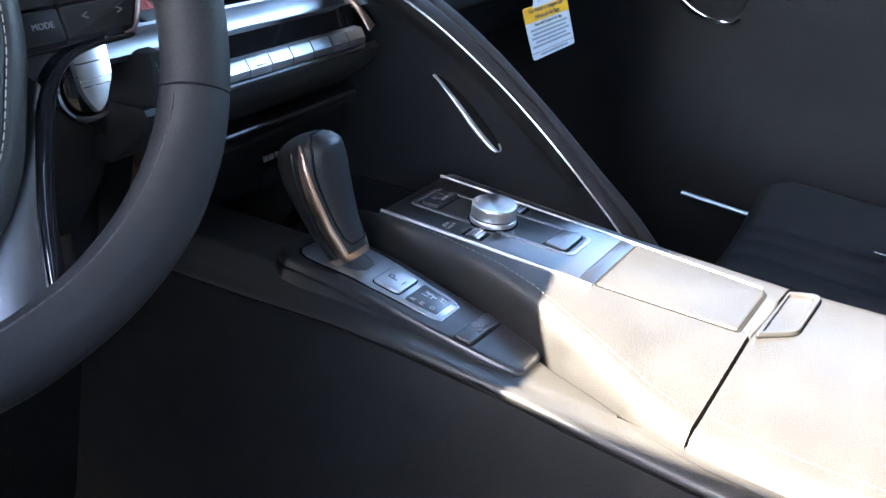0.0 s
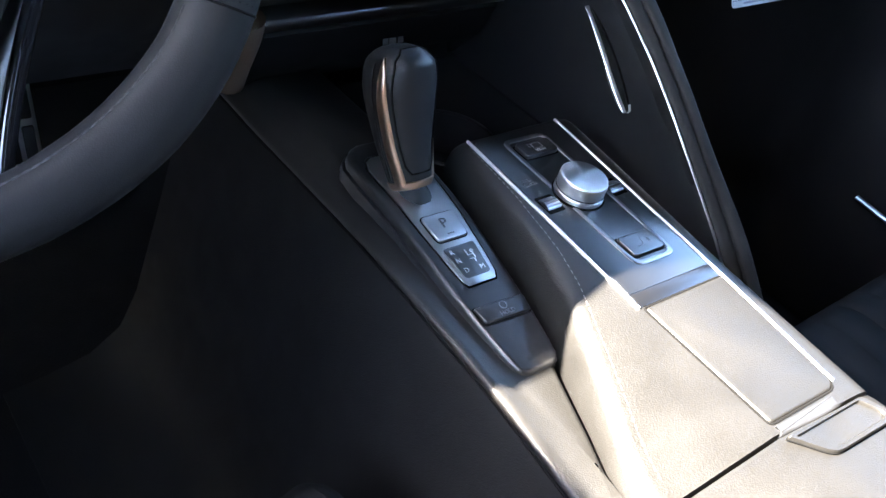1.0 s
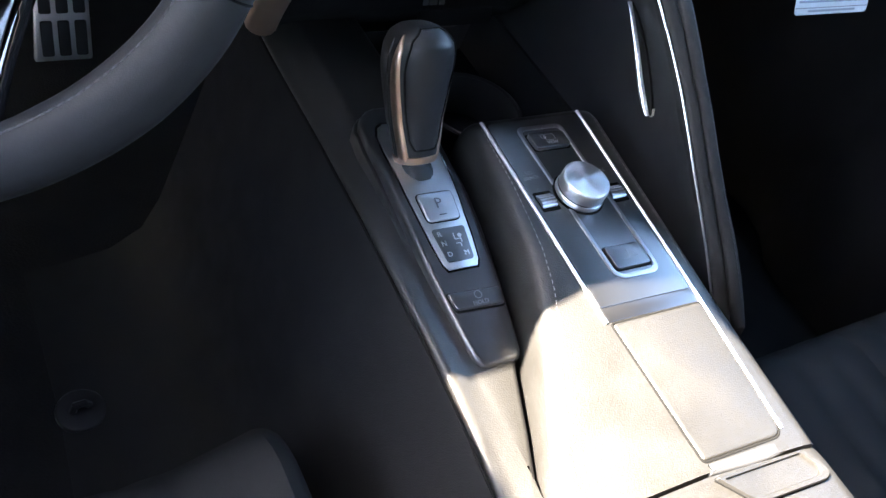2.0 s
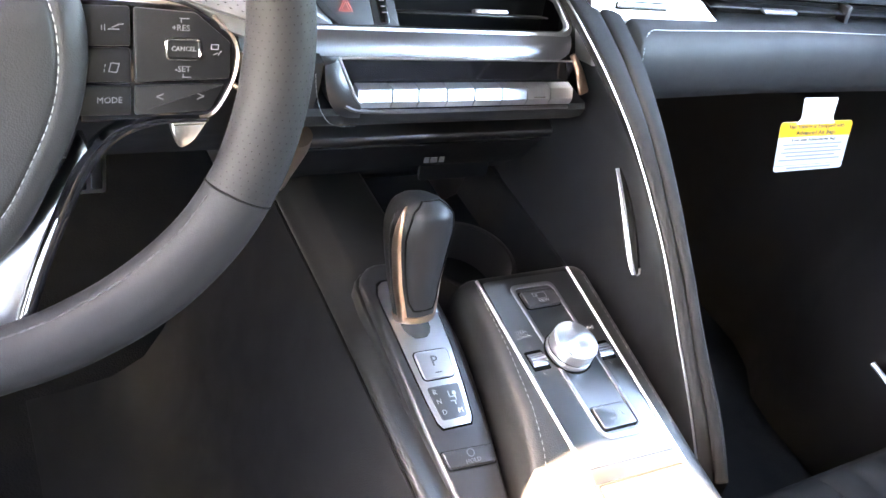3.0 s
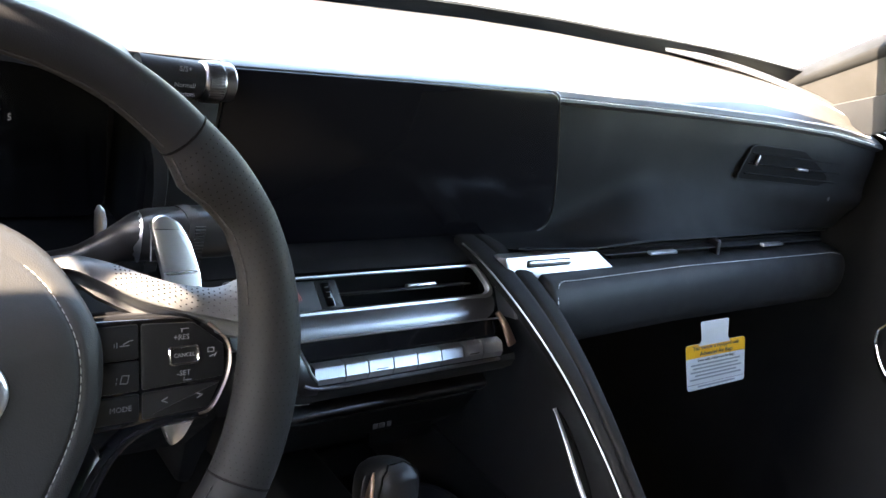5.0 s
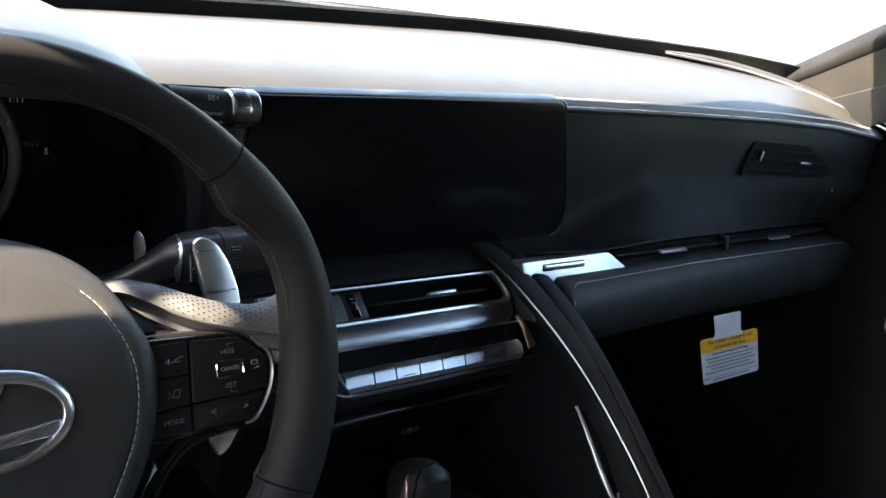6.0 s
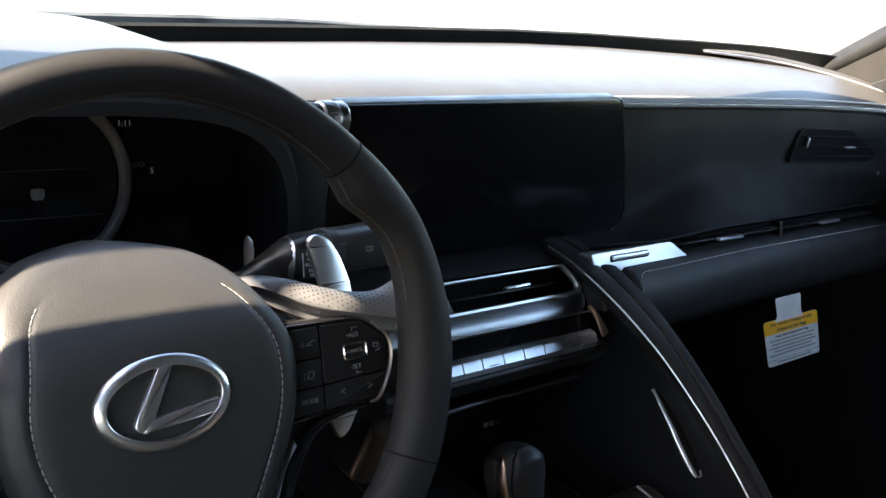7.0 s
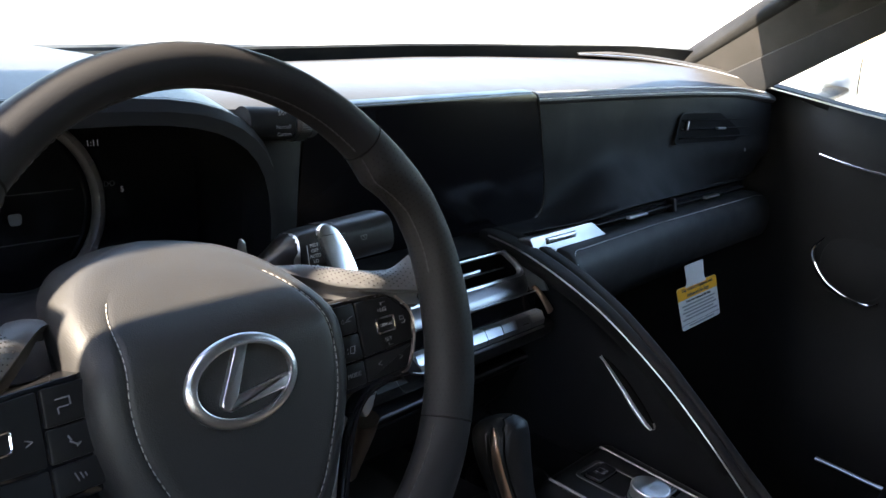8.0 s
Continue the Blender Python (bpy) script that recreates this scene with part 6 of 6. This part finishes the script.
        for i in range(15, 38):
            for k in range(5):
                f = 0.14 + 0.17 * (k + 0.5 * (i % 2))
                o = band(i, f)
                hole(bm, o, band(i, f, 0.001) - o, 0.00060)
        tagged(part("perforation", bm, HOLE, s, "rows of small punched holes"), kind="stuff")
        bk = [hub_point(sgn * x, y, w) for x, y, w in [(0.070, 0.014, -0.044), (0.110, 0.010, -0.040), (0.145, 0.010, -0.032), (0.164, 0.012, -0.018)]]
        part("spoke_back", tube(spline(bk, 16), 0.012, 0.012, up=fw, sides=12, power=2.6), HARD_PLASTIC, s, "black spoke backing")
        # lower spoke: satin metal face with a gloss black outer edge
        rim_side = spline([(0.1420, -0.0335, -0.014), (0.1180, -0.0338, -0.014), (0.0980, -0.0390, -0.013), (0.0835, -0.0530, -0.012), (0.0715, -0.0770, -0.011), (0.0600, -0.1050, -0.009), (0.0510, -0.1320, -0.006), (0.0470, -0.1480, -0.003)], 40)
        edge_path = [hub_point(sgn * p[0], p[1], p[2]) for p in rim_side]
        part("lower_spoke", tube(edge_path, list(np.interp(np.linspace(0, 1, 40), [0, 0.2, 0.4, 1], [0.0015, 0.0028, 0.0042, 0.0050])), 0.0075, up=fw, sides=14, power=2.6), PIANO, s, "gloss black lower spoke edge")
        hub_side = spline([(0.0800, -0.0400, -0.018), (0.0740, -0.0560, -0.018), (0.0640, -0.0720, -0.018), (0.0480, -0.0900, -0.018), (0.0300, -0.1060, -0.018), (0.0180, -0.1250, -0.014), (0.0140, -0.1480, -0.008)], 24)
        metal_rows = []
        for i, p in enumerate(hub_side):
            e = rim_side[14 + round(i * 25 / 23)]
            metal_rows.append([hub_point(sgn * (p[0] + (e[0] - 0.003 - p[0]) * f), p[1] + (e[1] - p[1]) * f, p[2] + (e[2] + 0.003 - p[2]) * f + 0.003 * math.sin(math.pi * f)) for f in np.linspace(0, 1, 8)])
        bm = loft(metal_rows, False, False)
        bmesh.ops.solidify(bm, geom=bm.faces[:], thickness=0.003)
        part("lower_spoke_face", bm, SPOKE_METAL, s, "satin metal lower spoke face")
        # shift paddle behind the spoke
        pad = [(0.1300, 0.0720), (0.1370, 0.0765), (0.1480, 0.0715), (0.1560, 0.0580), (0.1620, 0.0400), (0.1650, 0.0150), (0.1650, -0.0200), (0.1620, -0.0480), (0.1520, -0.0640), (0.1440, -0.0685), (0.1385, -0.0560), (0.1390, -0.0300), (0.1400, 0.0), (0.1390, 0.035)]
        part("shift_paddle", plate(rounded([(sgn * x, y) for x, y in pad], 0.004, 3), 0.004, WHEEL @ pose(0, 0, -0.068), 0.0018), BRUSHED, s, "brushed metal shift paddle")
    pod(1)
    pod(-1)


build_wheel()


def build_column():
    c = thing("steering_column", (-0.355, 0.16, 0.58), "black steering column shroud with control stalks", "steering column")
    ring = []
    for k, (d, w, h) in enumerate(((0.04, 0.050, 0.045), (0.055, 0.060, 0.055), (0.13, 0.070, 0.060), (0.22, 0.080, 0.065))):
        o = Vector((-0.355, 0.0, 0.64)) + Vector((0, 0.945, -0.326)) * d
        ring.append([o + Vector((w * math.copysign(abs(math.cos(q)) ** 0.6, math.cos(q)), 0.3 * h * math.sin(q), h * math.copysign(abs(math.sin(q)) ** 0.6, math.sin(q)))) for q in np.linspace(0, 2 * math.pi, 28, endpoint=False)])
    part("shroud", loft(ring), SOFT_PLASTIC, c, "black plastic shroud")
    for sgn in (1, -1):
        def X(x):
            return -0.355 + sgn * (x + 0.355)
        line = spline([(X(-0.290), 0.150, 0.632), (X(-0.250), 0.143, 0.640), (X(-0.222), 0.137, 0.654), (X(-0.207), 0.134, 0.660), (X(-0.170), 0.131, 0.663), (X(-0.126), 0.129, 0.666)], 40)
        run = [abs(p[0] - X(-0.290)) for p in line]
        wide = list(np.interp(run, [0, 0.045, 0.064, 0.078, 0.084, 0.164], [0.0075, 0.0085, 0.012, 0.0185, 0.0195, 0.0205]))
        deep = list(np.interp(run, [0, 0.045, 0.064, 0.078, 0.084, 0.164], [0.0070, 0.0080, 0.011, 0.0150, 0.0160, 0.0170]))
        st = part("stalk", tube(line, wide, deep, up=(0, 0.2, 1), sides=18, power=3), HARD_PLASTIC, c, "black control stalk")
        part("stalk_ring", tube([(X(-0.187), 0.1320, 0.6620), (X(-0.179), 0.1315, 0.6625)], 0.0206, 0.0172, up=(0, 0.2, 1), sides=20, power=3), RUBBER, st, "ribbed stalk ring")
        for k in range(-6, 7):
            part("rib", box((0.007, 0.0016, 0.0012), pose(X(-0.183), 0.1110, 0.6622 + 0.0022 * k), 0.0004), HARD_PLASTIC, st, smooth=False)
        part("stalk_end", tube([(X(-0.217), 0.1362, 0.6590), (X(-0.213), 0.1352, 0.6590)], [0.0165, 0.0192], [0.0130, 0.0157], up=(0, 0.2, 1), sides=16, power=3), SATIN, st, "satin stalk collar")
        if sgn > 0:
            tm = plane_at((-0.2075, 0.1135, 0.6615), (1, -0.05, 0.04), (0, 0.25, 1))
            for k, wd in enumerate(("MIST", "OFF", "AUTO", "LO", "HI")):
                words("lettering", wd, 0.0038, tm @ pose(0.0015, 0.0080 - 0.0040 * k, 0.0), PRINT, st)
            part("mark", box((0.0007, 0.018, 0.0003), tm @ pose(-0.0052, 0.0, 0)), PRINT, st, smooth=False)
            im = plane_at((-0.160, 0.1095, 0.6700), (1, -0.03, 0.04), (0, 0.25, 1))
            for x, y, w, h, a in ((0, 0.0016, 0.006, 0.0006, 0), (-0.0028, 0, 0.0006, 0.0032, 15), (0.0028, 0, 0.0006, 0.0032, -15), (0, -0.0016, 0.0044, 0.0006, 0), (0.0005, 0, 0.0006, 0.0040, 40)):
                part("icon", box((w, h, 0.0003), im @ pose(x, y, 0, 0, 0, a)), PRINT_DIM, st, smooth=False)
    part("lever_tip", tube([(-0.218, 0.183, 0.630), (-0.220, 0.181, 0.648), (-0.222, 0.180, 0.657), (-0.223, 0.180, 0.661)], [0.0035, 0.0045, 0.0035, 0.001], [0.002, 0.002, 0.002, 0.001], up=(0, 1, 0), sides=10), SATIN, c, "bright lever tip")
    # start switch on the knee panel
    b = thing("start_button", (-0.113, 0.19, 0.526), "round black start button in a polished ring", "push button")
    m = plane_at((-0.113, 0.1885, 0.526), (1, 0, 0), (0, 0.1, 1))
    part("ring", loft([[m @ Vector(((0.0245 + 0.0035 * math.cos(q)) * math.cos(a), (0.0245 + 0.0035 * math.cos(q)) * math.sin(a), 0.003 + 0.004 * math.sin(q))) for q in np.linspace(0, 2 * math.pi, 10, endpoint=False)] for a in np.linspace(0, 2 * math.pi, 44, endpoint=False)], True, False, True), CHROME, b, "polished metal ring")
    part("cap", disc(0.0195, 0.006, m, 36, 0.0015), PIANO, b, "gloss black cap")


build_column()


def build_cluster():
    k = thing("instrument_cluster", (-0.355, 0.30, 0.66), "dark digital instrument cluster with a metal gauge ring", "instrument cluster")
    rings = []
    for y, w, zt in ((0.196, 0.186, 0.760), (0.204, 0.190, 0.768), (0.25, 0.196, 0.778), (0.32, 0.20, 0.788), (0.42, 0.18, 0.786)):
        top = []
        for q in np.linspace(0, math.pi, 22):
            top.append((-0.355 + w * math.copysign(abs(math.cos(q)) ** 0.55, math.cos(q)), y, 0.60 + (zt - 0.60) * max(0.0, math.sin(q)) ** 0.45))
        rings.append(top)
    inner = [[(-0.355 + (p[0] + 0.355) * 0.95, p[1], 0.60 + (p[2] - 0.60) * 0.94) for p in r] for r in rings]
    part("hood_top", loft([rings[-1], rings[3], rings[2], rings[1]], False, False), DASH_TOP, k, "stitched black leather hood top")
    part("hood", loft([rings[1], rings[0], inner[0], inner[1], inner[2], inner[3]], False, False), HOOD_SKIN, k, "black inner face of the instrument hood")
    path = [Vector(p) + Vector((0, 0.004, 0.0)) for p in rings[1]]
    part("hood_line", tube(path, 0.0012, 0.0012, up=(0, 1, 0), sides=6), HARD_PLASTIC, k)
    m = plane_at((-0.341, 0.300, 0.672), (1, 0, 0), (0, 0.20, 1))
    part("lens", plate(rounded([(-0.175, -0.07), (0.165, -0.07), (0.165, 0.082), (-0.175, 0.082)], 0.02), 0.003, m @ pose(0, 0, -0.008)), LENS, k, "dark display")
    ring = part("gauge_ring", loft([[m @ Vector(((0.0690 + 0.0050 * math.cos(q)) * math.cos(a), 0.002 + (0.0690 + 0.0050 * math.cos(q)) * math.sin(a), 0.001 + 0.006 * math.sin(q))) for q in np.linspace(0, 2 * math.pi, 10, endpoint=False)] for a in np.linspace(0, 2 * math.pi, 70, endpoint=False)], True, False, True), GAUGE_METAL, k, "round metal gauge ring")
    for a in np.linspace(-0.9, 4.0, 16):
        part("ring_mark", box((0.006, 0.0012, 0.001), m @ pose(0.0690 * math.cos(a), 0.002 + 0.0690 * math.sin(a), 0.0072, 0, 0, math.degrees(a))), PRINT_DIM, ring, smooth=False)
    words("lettering", "1:11", 0.0070, m @ pose(0.0705, 0.0455, 0.0), BACKLIT, k)
    words("lettering", "5", 0.0070, m @ pose(0.0915, 0.0065, 0.0), BACKLIT, k)
    words("lettering", "ODO", 0.0065, m @ pose(0.0780, 0.0120, 0.0), PRINT_DIM, k)
    part("display_line", box((0.10, 0.0004, 0.0004), m @ pose(0.0, 0.011, 0.0)), GREY_MARK, k, smooth=False)
    part("display_line", box((0.10, 0.0004, 0.0004), m @ pose(0.0, -0.026, 0.0)), GREY_MARK, k, smooth=False)
    part("car_symbol", plate(rounded([(-0.003, -0.012), (0.006, -0.012), (0.007, -0.003), (-0.004, -0.003)], 0.003), 0.0004, m), GREY_MARK, k)
    part("back_panel", box((0.34, 0.02, 0.15), pose(-0.355, 0.33, 0.665), 0.004), HARD_PLASTIC, k)
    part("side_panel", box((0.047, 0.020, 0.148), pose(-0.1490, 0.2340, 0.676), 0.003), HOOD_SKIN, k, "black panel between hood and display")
    # drive mode dial on the side of the hood
    d = thing("mode_dial", (-0.14, 0.21, 0.745), "knurled metal drive mode dial beside the instrument hood", "rotary dial")
    part("stem", tube([(-0.195, 0.218, 0.7435), (-0.150, 0.215, 0.7415)], 0.0132, 0.0132, up=(0, 0, 1), sides=28), HOOD_SKIN, d, "black printed stem")
    part("grip", tube([(-0.150, 0.215, 0.7415), (-0.148, 0.215, 0.7415), (-0.136, 0.215, 0.7420), (-0.134, 0.215, 0.7420)], [0.0132, 0.0146, 0.0146, 0.0136], [0.0132, 0.0146, 0.0146, 0.0136], up=(0, 0, 1), sides=36), DARK_METAL, d, "knurled satin grip")
    for q in np.linspace(0, 2 * math.pi, 44, endpoint=False):
        part("knurl", box((0.011, 0.0014, 0.0012), pose(-0.142, 0.215 + 0.0147 * math.cos(q), 0.7415 + 0.0147 * math.sin(q), math.degrees(q) + 90, 0, 0)), DARK_METAL, d, smooth=False)
    part("cap", tube([(-0.134, 0.215, 0.7420), (-0.127, 0.215, 0.7425), (-0.126, 0.215, 0.7425)], [0.0140, 0.0140, 0.0128], [0.0140, 0.0140, 0.0128], up=(0, 0, 1), sides=36), DARK_METAL, d, "polished dial cap")
    tm = plane_at((-0.166, 0.2015, 0.7435), (1, 0, 0), (0, 0.2, 1))
    words("lettering", "S/S+", 0.0052, tm @ pose(0, 0.009, 0), GREY_MARK, d)
    words("lettering", "Normal/", 0.0046, tm @ pose(0, -0.002, 0), GREY_MARK, d)
    words("lettering", "Custom", 0.0046, tm @ pose(0, -0.008, 0), GREY_MARK, d)


build_cluster()


def build_side_vent():
    v = thing("side_vent", (0.62, 0.19, 0.7), "black side air vent with satin metal tab in the fascia", "air vent")
    m = plane_at((0.625, 0.1825, 0.7010), (1, -0.16, 0), (0, 0.10, 1))
    out = rounded([(-0.066, -0.020), (0.140, -0.020), (0.150, 0.026), (-0.052, 0.026)], [0.008, 0.006, 0.006, 0.010], 6)
    inn = [(0.040 + (x - 0.040) * 0.985, 0.003 + (y - 0.003) * 0.94) for x, y in out]
    part("vent_frame", ring_plate(out, inn, 0.0007, m @ pose(0, 0, -0.0056)), HOOD_SKIN, v, "black vent frame")
    # flat black plate in place of the vent's shaded depth
    part("recess", plate(inn, 0.0008, m @ pose(0, 0, -0.0058)), HOLE, v, "vent recess, its shade a flat black plate")
    for y in (-0.011, 0.002, 0.015):
        part("vane", box((0.185 + 0.1 * y, 0.0016, 0.006), m @ pose(0.040 + 0.25 * y, y, -0.0056, 14, 0, 0), 0.0005), FRIT, v, "slim black vane")
    part("vent_tab", box((0.022, 0.0028, 0.006), m @ pose(0.046, 0.002, 0.0005), 0.0012), DARK_METAL, v, "satin metal vent tab")
    part("wheel", box((0.0036, 0.014, 0.005), m @ pose(-0.040, 0.007, -0.0022, 0, 0, -12), 0.0016), DARK_METAL, v, "knurled vent wheel")
    part("screw", disc(0.003, 0.002, m @ pose(0.125, -0.034, -0.004), 14, 0.0008), DARK_METAL, v)


build_side_vent()


# ---- seats, door details, pedals ----
def build_seat(name, cx, front, w, z0, label, group):
    s = thing(name, (cx, -0.45, 0.0), label, "car seat", group)
    rings = []
    for f in np.linspace(0, 1, 40):
        y = front - (0.625 + front) * f
        e = min(1.0, f / 0.12)
        e = math.sqrt(max(0.0, 1 - (1 - e) ** 2))
        ring = []
        for u in np.linspace(-1, 1, 61):
            bolster = 0.050 * max(0.0, (abs(u) - 0.62) / 0.38) ** 1.1 * (1 if abs(u) < 0.9 else max(0.0, (1 - abs(u)) / 0.1) ** 0.5)
            rib = 0.006 * math.sqrt(abs(math.sin(w * u * math.pi / 0.048))) - 0.006 if abs(u) < 0.62 else 0.0
            ring.append((cx + w * u, y, 0.20 + (z0 - 0.20 - 0.035 * f + bolster + rib) * (0.25 + 0.75 * e) if e < 1 else z0 - 0.035 * f + bolster + rib))
        ring += [(cx + w, y, 0.12), (cx - w, y, 0.12)]
        rings.append(ring)
    part("cushion", loft(rings), PERFORATED_SEAT, s, "perforated black leather cushion")
    for sg in (-1, 1):
        path = [(cx + sg * 0.62 * w, front - 0.02 - 0.43 * f, z0 - 0.035 * f + 0.002) for f in np.linspace(0.35, 1, 40)]
        tagged(part("stitching", stitch_mesh(path, 0.006, 0.004, 0.0007), THREAD, s), kind="stuff")
    part("base", box((0.40, 0.44, 0.14), pose(cx, -0.42, 0.08), 0.02), HARD_PLASTIC, s, "black seat base")
    rings = []
    for f in np.linspace(0, 1, 12):
        z = 0.30 + 0.60 * f
        y = -0.72 - 0.20 * f
        w = 0.25 - 0.05 * f
        rings.append([(cx + w * math.copysign(abs(math.cos(q)) ** 0.5, math.cos(q)), y + 0.06 * math.copysign(abs(math.sin(q)) ** 0.7, math.sin(q)), z) for q in np.linspace(0, 2 * math.pi, 24, endpoint=False)])
    part("backrest", loft(rings), LEATHER, s, "black leather backrest")


build_seat("passenger_seat", 0.455, -0.150, 0.245, 0.258, "black perforated leather passenger seat", "front seats")
build_seat("driver_seat", -0.355, -0.084, 0.206, 0.276, "black leather driver seat behind the steering wheel", "front seats")


def build_pedals():
    p = thing("brake_pedal", (-0.155, 0.5, 0.1), "metal-faced brake pedal with black rubber pads", "pedal")
    m = plane_at((-0.158, 0.50, 0.185), (1, 0, 0), (0, 0.35, 1))
    part("plate", plate(rounded([(-0.032, -0.048), (0.030, -0.048), (0.030, 0.052), (-0.024, 0.052)], 0.004), 0.006, m, 0.002), SATIN, p, "satin metal pedal plate")
    for x in (-0.018, 0.0, 0.018):
        for y, h in ((-0.022, 0.040), (0.026, 0.040)):
            part("pad", box((0.0125, h, 0.005), m @ pose(x + 0.001, y, 0.0065), 0.002), RUBBER, p, "black rubber pad")
    part("lever", tube([(-0.158, 0.515, 0.2), (-0.16, 0.60, 0.40), (-0.16, 0.70, 0.47), (-0.16, 0.80, 0.50)], 0.010, 0.008, up=(1, 0, 0), sides=10), HARD_PLASTIC, p)
    a = thing("floor_anchor", (-0.23, 0.11, 0.0), "round black mat anchor on the carpet", "mat anchor")
    part("base", disc(0.024, 0.006, pose(-0.23, 0.112, 0.001), 28, 0.002), HARD_PLASTIC, a)
    part("hook", tube([(-0.238, 0.112, 0.006), (-0.236, 0.112, 0.016), (-0.226, 0.112, 0.017), (-0.222, 0.112, 0.012)], 0.004, 0.004, up=(0, 1, 0), sides=8), HARD_PLASTIC, a)


build_pedals()


def build_door_details():
    d = thing("door_trim", (0.77, -0.1, 0.4), "door trim parts with bright lines on the passenger door", "door trim")
    belt = [(0.788, y, lerp(y, [-1.0, -0.02, 0.15, 0.3], [0.715, 0.742, 0.765, 0.785]) - 0.001) for y in np.linspace(0.16, -0.95, 30)]
    part("belt_line", tube(belt, 0.0013, 0.0016, sides=8), INLAY_METAL, d, "satin metal belt line")
    line = spline([(0.768, 0.054, 0.677), (0.766, 0.02, 0.671), (0.766, -0.041, 0.664), (0.766, -0.2, 0.66), (0.766, -0.5, 0.66)], 40)
    part("upper_line", tube(line, 0.002, 0.0022, sides=8), CHROME, d, "bright door line")
    arc = spline([(0.764, 0.020, 0.555), (0.762, 0.033, 0.531), (0.762, 0.022, 0.505), (0.762, -0.002, 0.482), (0.762, -0.034, 0.469), (0.762, -0.062, 0.467), (0.762, -0.075, 0.475)], 40)
    part("pull_edge", tube(arc, list(0.0012 + 0.0024 * np.sin(np.linspace(0.2, 3.0, 40))), 0.0025, up=(1, 0, 0), sides=8), CHROME, d, "bright pull edge")
    part("pull_recess", plate(rounded([(-0.05, -0.045), (0.05, -0.045), (0.05, 0.045), (-0.05, 0.045)], 0.04, 8), 0.002, plane_at((0.7655, -0.03, 0.515), (0, -1, 0), (0, 0, 1)), 0.001), HOOD_SKIN, d, "dark recessed pull")
    sill = thing("sill_plate", (0.70, -0.2, 0.24), "satin metal line along the passenger sill", "sill trim")
    part("plate", tube([(0.700, -0.050, 0.230), (0.700, -0.143, 0.221), (0.700, -0.4, 0.219)], 0.005, 0.003, sides=8), SATIN, sill, "satin metal line")


build_door_details()
